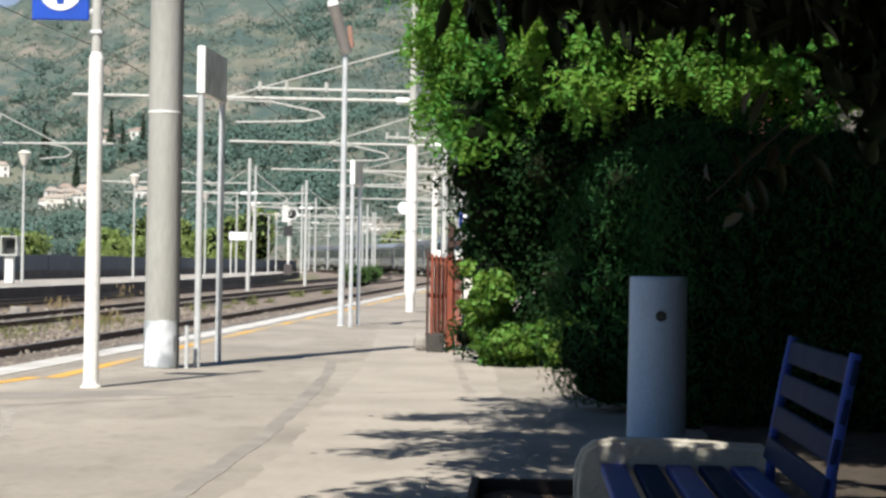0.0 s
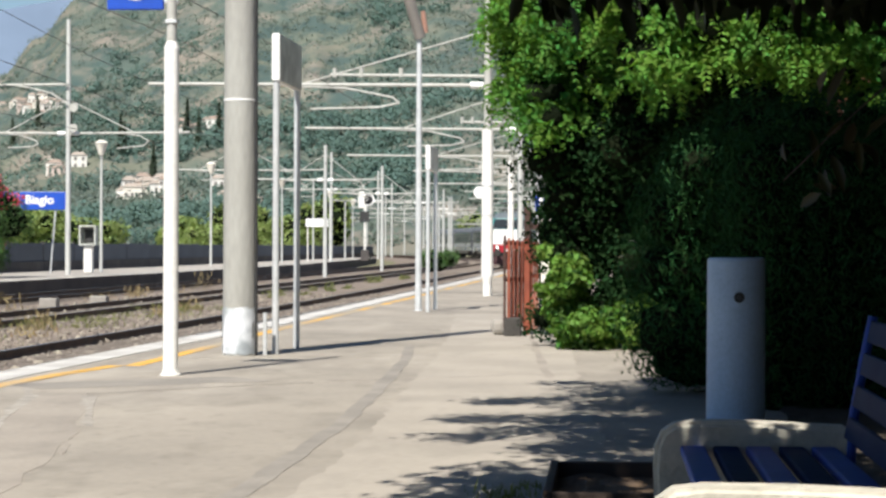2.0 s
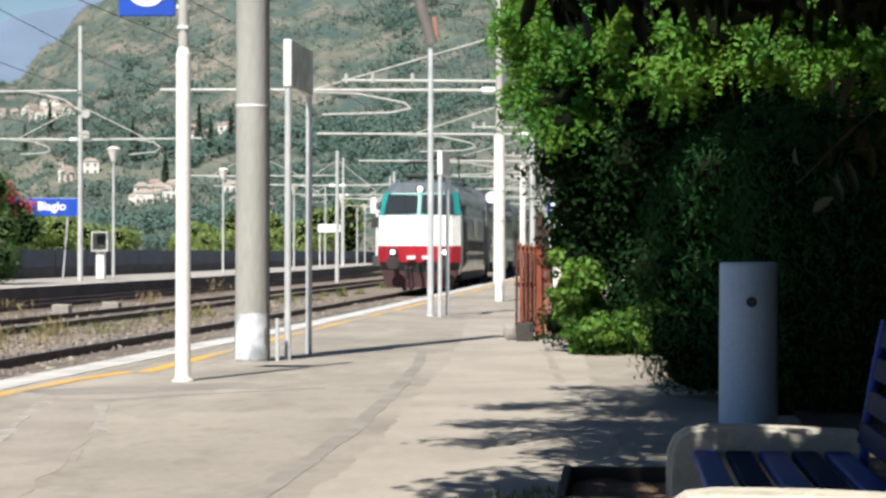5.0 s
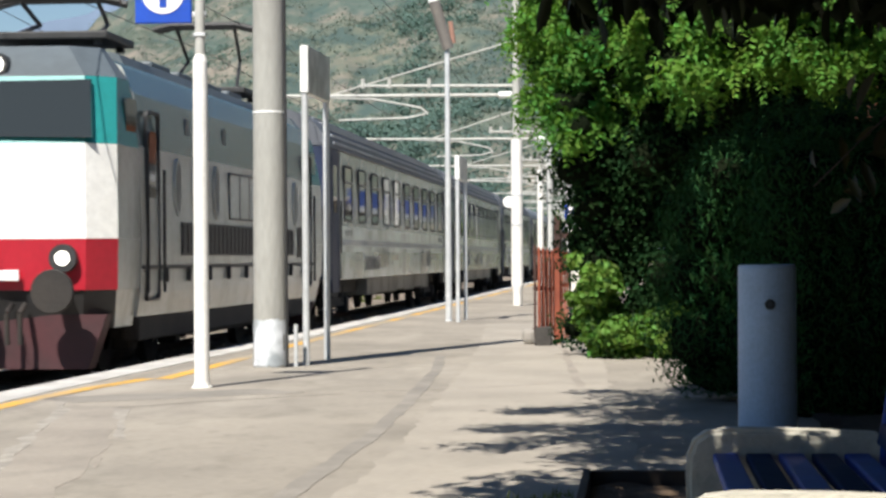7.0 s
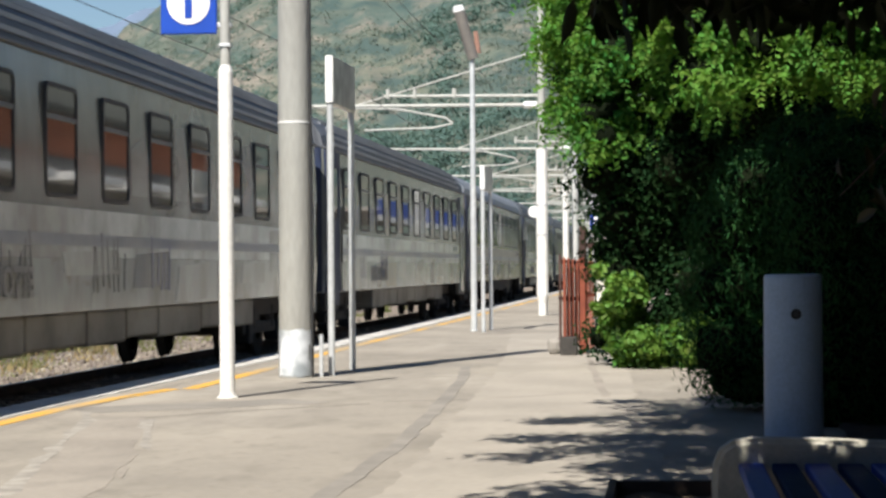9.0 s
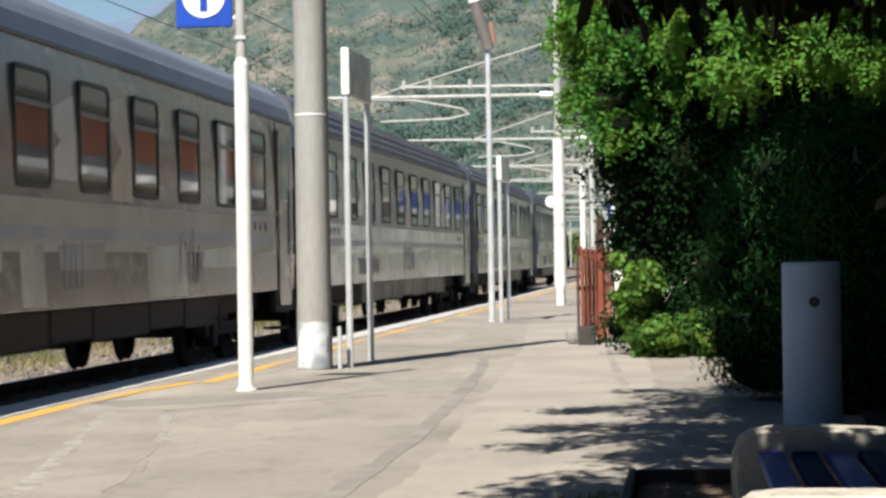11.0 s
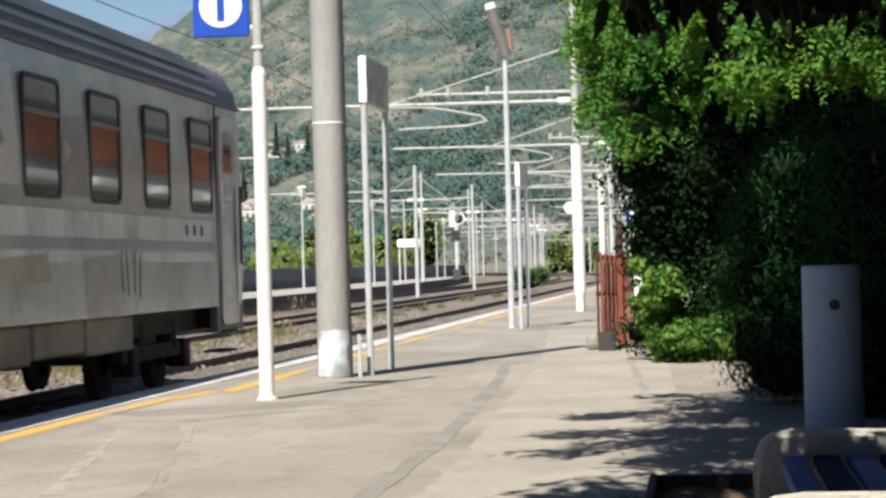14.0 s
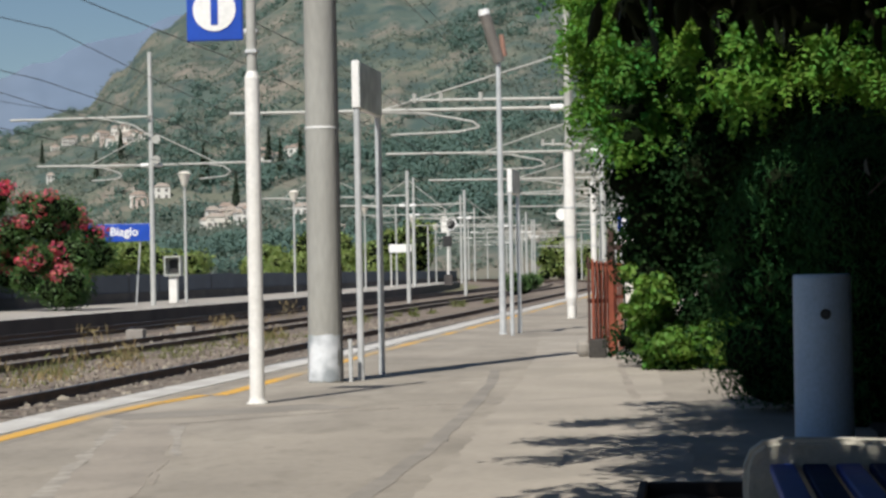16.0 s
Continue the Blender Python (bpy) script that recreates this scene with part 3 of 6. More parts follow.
for i in range(139):
    for k in (0, 1):
        a = i * 3 + k
        faces.append((a, a + 3, a + 4, a + 1))
me = bpy.data.meshes.new("distant_range")
me.from_pydata(verts, [], faces)
# aerial haze is put into the range's blue base colour
M_RANGE = mat("haze_tinted_range", (0.135, 0.18, 0.255), 1.0, (0.155, 0.185, 0.235), 0.0012, 0.01, 0, spec=0)
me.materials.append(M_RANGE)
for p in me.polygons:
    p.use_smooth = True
tagged(new("backdrop_range", me), "blue mountain range far beyond the hill, haze put into its colour", "mountains", kind="structure")


# ---- the train ----
M_COACH = mat("grey_white_coach_paint", (0.52, 0.555, 0.53), 0.15, (0.37, 0.395, 0.37), 0.5, 9, 0.04, stretch=(1, 1, 0.5))
M_UPPER = mat("dirty_grey_window_band_paint", (0.205, 0.22, 0.208), 0.16, (0.135, 0.138, 0.124), 0.45, 9, 0.04, stretch=(1, 1, 0.4))
grime(M_UPPER, (0.12, 0.108, 0.09), 0.9, (1, 0.9, 0.25), 0.50, 0.72, 0.7)
M_UPPER_PALE = mat("faded_pale_window_band_paint", (0.36, 0.38, 0.36), 0.17, (0.27, 0.28, 0.265), 0.45, 9, 0.04, stretch=(1, 1, 0.4))
grime(M_UPPER_PALE, (0.20, 0.195, 0.175), 0.9, (1, 0.7, 0.5), 0.48, 0.66, 0.8)
M_UPPER_DARK = mat("sooty_window_band_paint", (0.105, 0.105, 0.10), 0.24, (0.07, 0.068, 0.063), 0.45, 9, 0.04, stretch=(1, 1, 0.4))
grime(M_UPPER_DARK, (0.22, 0.21, 0.19), 1.1, (1, 0.6, 0.5), 0.55, 0.68, 0.6)
M_BAND = mat("off_white_band_paint", (0.68, 0.72, 0.70), 0.2, (0.56, 0.58, 0.56), 0.8, 9, 0.03)
M_STRIPE = mat("blue_stripe_paint", (0.12, 0.145, 0.22), 0.3, (0.30, 0.32, 0.34), 0.6, 9, 0.03)
M_ROOF = mat("grey_coach_roof", (0.11, 0.12, 0.138), 0.55, (0.075, 0.08, 0.092), 0.5, 8, 0.05)
grime(M_COACH, (0.19, 0.18, 0.155), 0.8, (1, 0.7, 0.45), 0.45, 0.62, 0.85)
grime(M_BAND, (0.27, 0.26, 0.23), 1.0, (1, 0.6, 0.4), 0.46, 0.64, 0.8)
grime(M_UPPER, (0.40, 0.415, 0.40), 0.8, (1, 0.45, 0.5), 0.56, 0.63, 0.6)
grime(M_COACH, (0.26, 0.225, 0.175), 1.7, (1, 0.5, 1.2), 0.58, 0.66, 0.6)
M_RIB = mat("pale_roof_rib", (0.33, 0.35, 0.385), 0.45, (0.22, 0.235, 0.26), 0.6, 8, 0.04)
M_UNDER = mat("sooty_underframe", (0.022, 0.02, 0.019), 0.85, (0.035, 0.03, 0.026), 2, 20, 0.3)
M_SKIRT = mat("grimy_skirt_paint", (0.25, 0.235, 0.20), 0.6, (0.11, 0.10, 0.085), 1.0, 12, 0.1)
M_SOOT = mat("sooty_brown_grey_coach_paint", (0.21, 0.188, 0.162), 0.18, (0.12, 0.105, 0.09), 0.5, 9, 0.04, stretch=(1, 1, 0.5))
grime(M_SOOT, (0.10, 0.09, 0.08), 1.1, (1, 0.9, 0.22), 0.46, 0.68, 0.7)
grime(M_SOOT, (0.36, 0.335, 0.30), 1.5, (1, 0.55, 1.3), 0.57, 0.65, 0.6)
M_SOOTBAND = mat("dirty_band_paint", (0.34, 0.33, 0.31), 0.34, (0.24, 0.22, 0.2), 0.8, 9, 0.03)
M_PALEROOF = mat("pale_smooth_roof", (0.25, 0.275, 0.315), 0.45, (0.19, 0.207, 0.235), 0.4, 8, 0.03)
M_RUBBER = mat("window_rubber", (0.03, 0.03, 0.032), 0.6, None, 3, 30, 0)
M_DOOR = mat("dark_blue_door_paint", (0.030, 0.042, 0.085), 0.5, (0.045, 0.052, 0.075), 1, 12, 0.03)
matt(M_DOOR, 0.12)
M_TEAL = mat("teal_cab_paint", (0.02, 0.25, 0.24), 0.4, (0.02, 0.21, 0.21), 1, 12, 0.03)
M_RED = mat("red_buffer_beam_paint", (0.42, 0.015, 0.03), 0.4, (0.34, 0.015, 0.03), 1, 12, 0.03)
M_LOCOW = mat("white_cab_paint", (0.82, 0.82, 0.80), 0.4, (0.76, 0.76, 0.73), 1, 12, 0.02)
M_LOCOS = mat("pale_grey_loco_paint", (0.42, 0.445, 0.435), 0.22, (0.33, 0.345, 0.33), 0.6, 9, 0.03)
M_PORT = mat("dusty_porthole_glass", (0.075, 0.085, 0.085), 0.6, (0.16, 0.165, 0.16), 2, 12, 0.02)
M_LTEAL = mat("grey_teal_upper_paint", (0.068, 0.118, 0.122), 0.25, (0.05, 0.085, 0.09), 0.6, 9, 0.03)
M_LROOF = mat("dark_loco_roof", (0.10, 0.125, 0.145), 0.55, (0.075, 0.09, 0.10), 0.6, 9, 0.05)
grime(M_LOCOS, (0.22, 0.21, 0.19), 1.0, (1, 0.9, 0.3), 0.50, 0.72, 0.7)
M_MAROON = mat("maroon_plough_paint", (0.06, 0.016, 0.02), 0.6, (0.04, 0.016, 0.018), 2, 15, 0.1)
M_GLASS = bpy.data.materials.new("tinted_window_glass")
M_GLASS.use_nodes = True
_b = M_GLASS.node_tree.nodes["Principled BSDF"]
_b.inputs["Base Color"].default_value = (0.025, 0.03, 0.03, 1)
_b.inputs["Roughness"].default_value = 0.04
_b.inputs["Specular IOR Level"].default_value = 0.9
_b.inputs["Coat Weight"].default_value = 0.0
_b.inputs["Coat Roughness"].default_value = 0.02
M_LAMP = glow("headlamp_glass", (1.0, 0.95, 0.85), 1.6)

PITCH, COACH_L, LOCO_L = 26.8, 26.1, 16.8


def coach_profile():
    """Half outline of the body side and roof over the rail, from sill to ridge."""
    pts = [(1.38, 0.98), (1.42, 1.6), (1.41, 2.6), (1.37, 3.52)]
    side = list(pts)
    roof = [(1.37, 3.52), (1.33, 3.72), (1.20, 3.92), (1.0, 4.07), (0.72, 4.18), (0.36, 4.24), (0, 4.26)]
    return side, roof


def strip(bm, a, b, y0, y1, thick=0.0, seg=1):
    """A sheet along y whose edge runs from a to b in the (x, z) plane."""
    vs = [[bm.verts.new((p[0], y0 + (y1 - y0) * i / seg, p[1])) for p in (a, b)] for i in range(seg + 1)]
    for p, q in zip(vs, vs[1:]):
        bm.faces.new((p[0], q[0], q[1], p[1]))


def closed_body(bm, outline, y0, y1):
    n = len(outline)
    a = [bm.verts.new((x, y0, z)) for x, z in outline]
    b = [bm.verts.new((x, y1, z)) for x, z in outline]
    for i in range(n):
        bm.faces.new((a[i], a[(i + 1) % n], b[(i + 1) % n], b[i]))
    bm.faces.new(a[::-1])
    bm.faces.new(b)
    bmesh.ops.recalc_face_normals(bm, faces=bm.faces[:])


def rounded_rect(w, h, r, seg=4):
    out = []
    for cx, cz, a0 in ((w / 2 - r, h / 2 - r, 0), (-w / 2 + r, h / 2 - r, 90), (-w / 2 + r, -h / 2 + r, 180), (w / 2 - r, -h / 2 + r, 270)):
        for i in range(seg + 1):
            a = radians(a0 + 90 * i / seg)
            out.append((cx + r * math.cos(a), cz + r * math.sin(a)))
    return out


def plate(bm, outline, x0, x1):
    """An outline in the (y, z) plane made x0 to x1 thick."""
    a = [bm.verts.new((x0, y, z)) for y, z in outline]
    b = [bm.verts.new((x1, y, z)) for y, z in outline]
    n = len(outline)
    bm.faces.new(a)
    bm.faces.new(b[::-1])
    for i in range(n):
        bm.faces.new((a[i], b[i], b[(i + 1) % n], a[(i + 1) % n]))
    bmesh.ops.recalc_face_normals(bm, faces=bm.faces[:])


def ring(bm, outer, inner, x0, x1):
    n = len(outer)
    rows = [[bm.verts.new((x, y, z)) for y, z in o] for o, x in ((inner, x0), (inner, x1), (outer, x1), (outer, x0))]
    for a, b in zip(rows, rows[1:] + rows[:1]):
        for i in range(n):
            bm.faces.new((a[i], a[(i + 1) % n], b[(i + 1) % n], b[i]))
    bmesh.ops.recalc_face_normals(bm, faces=bm.faces[:])


WIN_W, WIN_H, WIN_Z = 1.14, 1.06, 2.68
b = bmesh.new()
ring(b, rounded_rect(WIN_W + 0.06, WIN_H + 0.06, 0.11), rounded_rect(WIN_W - 0.03, WIN_H - 0.03, 0.07), -0.01, 0.022)
WINFRAME_ME = mesh_of("window_frame", b, M_RUBBER)
b = bmesh.new()
box(b, (-0.005, -WIN_W / 2 + 0.02, 0.20), (0.018, WIN_W / 2 - 0.02, 0.25), 0.004)
HOPPER_ME = mesh_of("hopper_bar", b, mat("dull_aluminium", (0.16, 0.165, 0.165), 0.5, (0.12, 0.12, 0.118), 3, 20, 0.05))
b = bmesh.new()
plate(b, rounded_rect(WIN_W, WIN_H, 0.09), -0.02, 0.010)
GLASS_ME = mesh_of("window_pane", b, M_GLASS)
b = bmesh.new()
for s in (1, -1):
    lathe_prof = [(0.30, -0.07), (0.46, -0.065), (0.46, 0.03), (0.49, 0.05), (0.49, 0.07), (0.2, 0.075)]
    rings = []
    for rr_, xx in lathe_prof:
        rings.append([b.verts.new((s * (0.72 + xx), rr_ * math.cos(i * math.tau / 20), rr_ * math.sin(i * math.tau / 20))) for i in range(20)])
    for p_, q_ in zip(rings, rings[1:]):
        for i in range(20):
            b.faces.new((p_[i], p_[(i + 1) % 20], q_[(i + 1) % 20], q_[i]))
rod(b, (-0.72, 0, 0), (0.72, 0, 0), 0.08)
WHEEL_ME = mesh_of("wheelset", b, M_UNDER)


def hung(name, me, parent, m):
    o = new(name, me)
    o.parent = parent
    o.matrix_basis = m
    return o


def letters(body, size, material):
    cu_ = bpy.data.curves.new("lettering", "FONT")
    cu_.body = body
    cu_.size, cu_.extrude, cu_.align_x, cu_.align_y, cu_.offset = size, 0.002, "CENTER", "CENTER", 0.01
    tmp_ = new("lettering_tmp", cu_)
    bpy.context.view_layer.update()
    me_ = bpy.data.meshes.new_from_object(tmp_.evaluated_get(bpy.context.evaluated_depsgraph_get()))
    bpy.data.objects.remove(tmp_)
    me_.materials.clear()
    me_.materials.append(material)
    return me_


TEXT_Y = -6.0
M_DIRTYWHITE = mat("dirty_white_lettering", (0.42, 0.39, 0.34), 0.6, (0.30, 0.27, 0.23), 3, 20, 0.05)
M_GREYTEXT = mat("faded_grey_lettering", (0.20, 0.20, 0.20), 0.6, (0.27, 0.27, 0.26), 3, 20, 0.05)


def bogie(veh, y, half=1.28):
    bm = bmesh.new()
    for s in (1, -1):
        box(bm, (s * 0.92, y - 1.65, 0.42), (s * 1.10, y + 1.65, 0.60), 0.03)
        for dy in (-half, half):
            box(bm, (s * 0.90, y + dy - 0.17, 0.28), (s * 1.16, y + dy + 0.17, 0.62), 0.04)
            rod(bm, (s * 1.02, y + dy * 0.62, 0.5), (s * 1.02, y + dy * 0.62, 0.85), 0.11)
    box(bm, (-1.0, y - 0.35, 0.45), (1.0, y + 0.35, 0.85), 0.03)
    bo = part("bogie", bm, M_UNDER, veh)
    for dy in (-half, half):
        hung("wheelset", WHEEL_ME, bo, Matrix.Translation((0, y + dy, 0.49)))


PATCH_PAINTS = [mat("overpaint_" + nm, c_, 0.22, tuple(k * 0.78 for k in c_), 0.9, 9, 0.03) for nm, c_ in
                (("pale", (0.50, 0.52, 0.49)), ("grey", (0.29, 0.30, 0.285)), ("tan", (0.36, 0.32, 0.25)), ("slate", (0.17, 0.18, 0.20)))]
for pm_ in PATCH_PAINTS:
    grime(pm_, (0.24, 0.23, 0.205), 1.4, (1, 0.8, 0.3), 0.44, 0.66, 0.75)
M_TAG = mat("faded_dark_spray_paint", (0.075, 0.075, 0.08), 0.4, (0.16, 0.155, 0.15), 3, 20, 0.02)
M_TAGB = mat("faded_blue_spray_paint", (0.10, 0.12, 0.26), 0.4, (0.2, 0.22, 0.3), 3, 20, 0.02)


def body_x(z):
    """Half width of a coach side at height z."""
    pts_ = coach_profile()[0]
    for (xa, za), (xb, zb) in zip(pts_, pts_[1:]):
        if z <= zb:
            return xa + (xb - xa) * (z - za) / (zb - za)
    return pts_[-1][0]


def skin(bm, outline, s, proud=0.004):
    """A thin sheet of an outline in (y, z) laid on a coach side."""
    a = [bm.verts.new((s * (body_x(z) - 0.015), y, z)) for y, z in outline]
    b_ = [bm.verts.new((s * (body_x(z) + proud), y, z)) for y, z in outline]
    n = len(outline)
    bm.faces.new(a)
    bm.faces.new(b_[::-1])
    for i in range(n):
        bm.faces.new((a[i], b_[i], b_[(i + 1) % n], a[(i + 1) % n]))
    bmesh.ops.recalc_face_normals(bm, faces=bm.faces[:])


def overpaint(c, s, rg, shift):
    """Blocks of touch-up paint and faded sprayed strokes on one side of a coach."""
    y = -9.6
    while y < 8.6:
        w, z0, z1 = rg.uniform(0.7, 2.4), 1.0 + rg.choice((0.02, 0.2, 0.35)), rg.choice((1.5, 1.52, 1.62, 2.0))
        sl = rg.uniform(-0.25, 0.3)
        bm = bmesh.new()
        plate(bm, [(y, z0), (y + w, z0 + rg.uniform(-0.01, 0.01)), (y + w + sl, z1), (y + sl * 0.8, z1 - rg.uniform(0, 0.06))], s * 1.38, s * 1.4265)
        part("paint_patch", bm, rg.choice(PATCH_PAINTS), c)
        y += w + rg.uniform(0.3, 2.2)
    for i in range(9):
        if rg.random() < 0.55:
            yc = -COACH_L / 2 + 2.75 + i * 2.255 + 1.1275 + shift
            h0, h1, q = rg.uniform(2.06, 2.3), rg.uniform(2.9, 3.3), rg.uniform(0.3, 0.47)
            bm = bmesh.new()
            skin(bm, [(yc - q, h0), (yc + q, h0), (yc + q, 2.6), (yc + q - rg.uniform(0, 0.15), h1), (yc - q + rg.uniform(0, 0.15), h1 - rg.uniform(0, 0.2)), (yc - q, 2.6)], s)
            part("paint_patch", bm, rg.choice(PATCH_PAINTS), c)
    for _ in range(3):
        y, n, ink = rg.uniform(-9, 7), rg.randint(4, 7), rg.choice((M_TAG, M_TAG, M_TAGB))
        for i in range(n):
            y0, z0 = y + i * 0.22 + rg.uniform(-0.04, 0.04), 1.15 + rg.uniform(0, 0.08)
            hh, ln = rg.uniform(0.35, 0.62), rg.uniform(-0.12, 0.14)
            bm = bmesh.new()
            plate(bm, [(y0, z0), (y0 + 0.035, z0), (y0 + 0.035 + ln, z0 + hh), (y0 + ln, z0 + hh)], s * 1.41, s * 1.4295)
            part("sprayed_stroke", bm, ink, c, "faded sprayed stroke")


def build_coach(dark=False, seed=0):
    c = thing("passenger_coach", (0, 0, 0), "dark sooty sleeping coach with a smooth pale roof" if dark else "grimy grey-white passenger coach with a blue waist stripe", "train coach", "coaches of the train")
    paint, band, skirt, roof_paint = (M_SOOT, M_SOOTBAND, M_UNDER, M_PALEROOF) if dark else (M_COACH, M_BAND, M_SKIRT, M_ROOF)
    side, roof = coach_profile()
    L = COACH_L / 2
    shift = (0.25, 0, 0, 0, 0, -0.2, 0.6)[seed]
    bm = bmesh.new()
    closed_body(bm, [(x, z) for x, z in side] + [(-x, z) for x, z in side[::-1]], -L, L)
    part("body", bm, M_SOOT if dark else (M_UPPER_PALE, M_UPPER, M_UPPER, M_SOOT, M_UPPER_DARK, M_UPPER, M_UPPER_PALE)[seed], c)
    bm = bmesh.new()
    closed_body(bm, [(x, z + 0.003) for x, z in roof] + [(-x, z + 0.003) for x, z in roof[-2::-1]], -L - 0.02, L + 0.02)
    rf = part("roof", bm, roof_paint, c, "smooth pale roof" if dark else "ribbed grey roof")
    for s in (1, -1):
        for x, z in () if dark else ((1.345, 3.62), (1.30, 3.76), (1.215, 3.90), (1.10, 4.0), (0.95, 4.09), (0.72, 4.185)):
            bm = bmesh.new()
            box(bm, (s * x - 0.02, -L + 1.3, z - 0.02), (s * x + 0.03, L - 1.3, z + 0.03))
            part("roof_rib", bm, M_RIB, rf)
        for e in (1, -1):
            bm = bmesh.new()
            box(bm, (s * 1.30, e * (L - 1.62), 0.66), (s * 1.395, e * L, 0.985), 0.01)
            part("end_skirt", bm, skirt if e > 0 else M_UNDER, c)
    bm = bmesh.new()
    for s in (1, -1):
        box(bm, (s * 1.36, -L, 3.49), (s * 1.412, L, 3.53), 0.01)
    part("rain_gutter", bm, M_ROOF, c)
    for s in (1, -1):
        bm = bmesh.new()
        box(bm, (s * 1.36, -L + 1.9, 0.99), (s * 1.422, L - 1.62, 1.526))
        part("lower_panel", bm, paint, c, "streaked pale lower side")
        bm = bmesh.new()
        box(bm, (s * 1.36, -L + 0.004, 0.99), (s * 1.4245, -L + 1.61, 3.47), 0.008)
        part("vestibule_panel", bm, M_DOOR, c, "dark blue-black vestibule side")
        bm = bmesh.new()
        box(bm, (s * 1.400, -L + 1.9, 1.53), (s * 1.424, L - 1.9, 2.03))
        part("waist_band", bm, band, c, "off-white waist band")
        bm = bmesh.new()
        box(bm, (s * 1.415, -L + 1.9, 1.65), (s * 1.428, L - 1.9, 1.77))
        part("waist_stripe", bm, M_STRIPE, c, "dark blue waist stripe")
        for i in range(10):
            y = -L + 2.75 + i * 2.255 + shift
            f = hung("window", GLASS_ME, c, Matrix.Translation((s * 1.405, y, WIN_Z)) @ pose(0, 0, 0, 0, 0, 0 if s > 0 else 180))
            hung("window_frame", WINFRAME_ME, f, Matrix.Identity(4))
            hung("hopper_bar", HOPPER_ME, f, Matrix.Identity(4))
        for y in (-L + 0.95, L - 0.95):
            bm = bmesh.new()
            ring(bm, [(y + a * 1.06, 2.05 + z) for a, z in rounded_rect(0.94, 2.6, 0.12)], [(y + a, 2.05 + z) for a, z in rounded_rect(0.86, 2.46, 0.1)], s * 1.39, s * 1.434)
            plate(bm, [(y + a, 2.05 + z) for a, z in rounded_rect(0.86, 2.46, 0.1)], s * 1.37, s * 1.429)
            d = part("door", bm, M_DOOR if y < 0 else paint, c)
            bm = bmesh.new()
            plate(bm, [(y + a, 2.72 + z) for a, z in rounded_rect(0.52, 0.9, 0.08)], s * 1.40, s * 1.433)
            part("door_window", bm, M_GLASS, d)
            bm = bmesh.new()
            rod(bm, (s * 1.47, y + 0.56, 1.5), (s * 1.47, y + 0.56, 2.5), 0.018)
            part("grab_rail", bm, M_DARK, d)
            bm = bmesh.new()
            for k in range(2):
                box(bm, (s * 1.15, y - 0.42, 0.40 + 0.25 * k), (s * 1.42, y + 0.42, 0.43 + 0.25 * k))
            part("step", bm, M_UNDER, d)
    overpaint(c, 1, random.Random(40 + seed), shift)
    overpaint(c, -1, random.Random(80 + seed), shift)
    if seed == 6:
        # dark slate end of the last coach, cut off by a slanting edge
        y0 = -L + 1.63
        w0 = [-L + 2.75 + shift + i * 2.255 for i in range(3)]
        hw = WIN_W / 2 + 0.035
        for ol in ([(y0, 2.04), (w0[0] - hw, 2.04), (w0[0] - hw, 2.6), (w0[0] - hw, 3.24), (y0, 3.24), (y0, 2.6)],
                   [(w0[0] + hw, 2.04), (w0[1] - hw, 2.04), (w0[1] - hw, 2.6), (w0[1] - hw, 3.24), (w0[0] + hw, 3.24), (w0[0] + hw, 2.6)],
                   [(w0[1] + hw, 2.04), (w0[1] + hw + 0.15, 2.04), (w0[1] + hw + 0.45, 2.6), (w0[1] + hw + 0.8, 3.24), (w0[1] + hw, 3.24), (w0[1] + hw, 2.6)],
                   [(y0, 3.244), (w0[1] + hw + 0.8, 3.244), (w0[1] + hw + 0.92, 3.47), (y0, 3.47)]):
            bm = bmesh.new()
            skin(bm, ol, 1, 0.0045)
            part("paint_patch", bm, M_UPPER_DARK, c, "dark slate paint")
    # hanging equipment and skirts between the bogies
    rg = random.Random(4)
    y = -6.4
    while y < 6.2:
        w = rg.uniform(1.6, 2.6)
        bm = bmesh.new()
        z0 = rg.choice((0.60, 0.62, 0.64))
        box(bm, (-1.34, y, z0), (1.34, y + w - 0.06, 0.975), 0.03)
        part("equipment_box", bm, skirt, c)
        y += w
    for s in (1, -1):
        for e in (1, -1):
            for q in (2.55, 2.95, 3.35):
                bm = bmesh.new()
                box(bm, (s * 1.41, e * (L - q) - 0.05, 1.84), (s * 1.432, e * (L - q) + 0.05, 1.96), 0.005)
                part("vent", bm, M_DARK, c)
            bm = bmesh.new()
            box(bm, (s * 1.405, e * (L - 1.62) - 0.012, 1.0), (s * 1.424, e * (L - 1.62) + 0.012, 3.47))
            part("panel_seam", bm, M_UNDER, c)
        for q in (-7.2, -2.4, 2.4, 7.2):
            bm = bmesh.new()
            box(bm, (s * 1.405, q - 0.006, 1.0), (s * 1.4235, q + 0.006, 2.05))
            part("panel_seam", bm, M_SKIRT, c)
        o = new("lettering", letters("TRENO NOTTE", 0.40, M_DIRTYWHITE if dark else M_GREYTEXT))
        o.parent = c
        o.matrix_basis = pose(s * 1.431, s * TEXT_Y, 1.28, 90, 0, 90 * s)
    bm = bmesh.new()
    box(bm, (-1.1, -L + 0.2, 0.70), (1.1, L - 0.2, 0.95))
    part("underframe", bm, M_UNDER, c)
    for y in (-9.5, 9.5):
        bogie(c, y)
    for y in (-L, L):
        k = 1 if y > 0 else -1
        bm = bmesh.new()
        ring(bm, [(a, 2.1 + z) for a, z in rounded_rect(1.5, 2.5, 0.15)], [(a, 2.1 + z) for a, z in rounded_rect(1.1, 2.1, 0.1)], 0, 0.34)
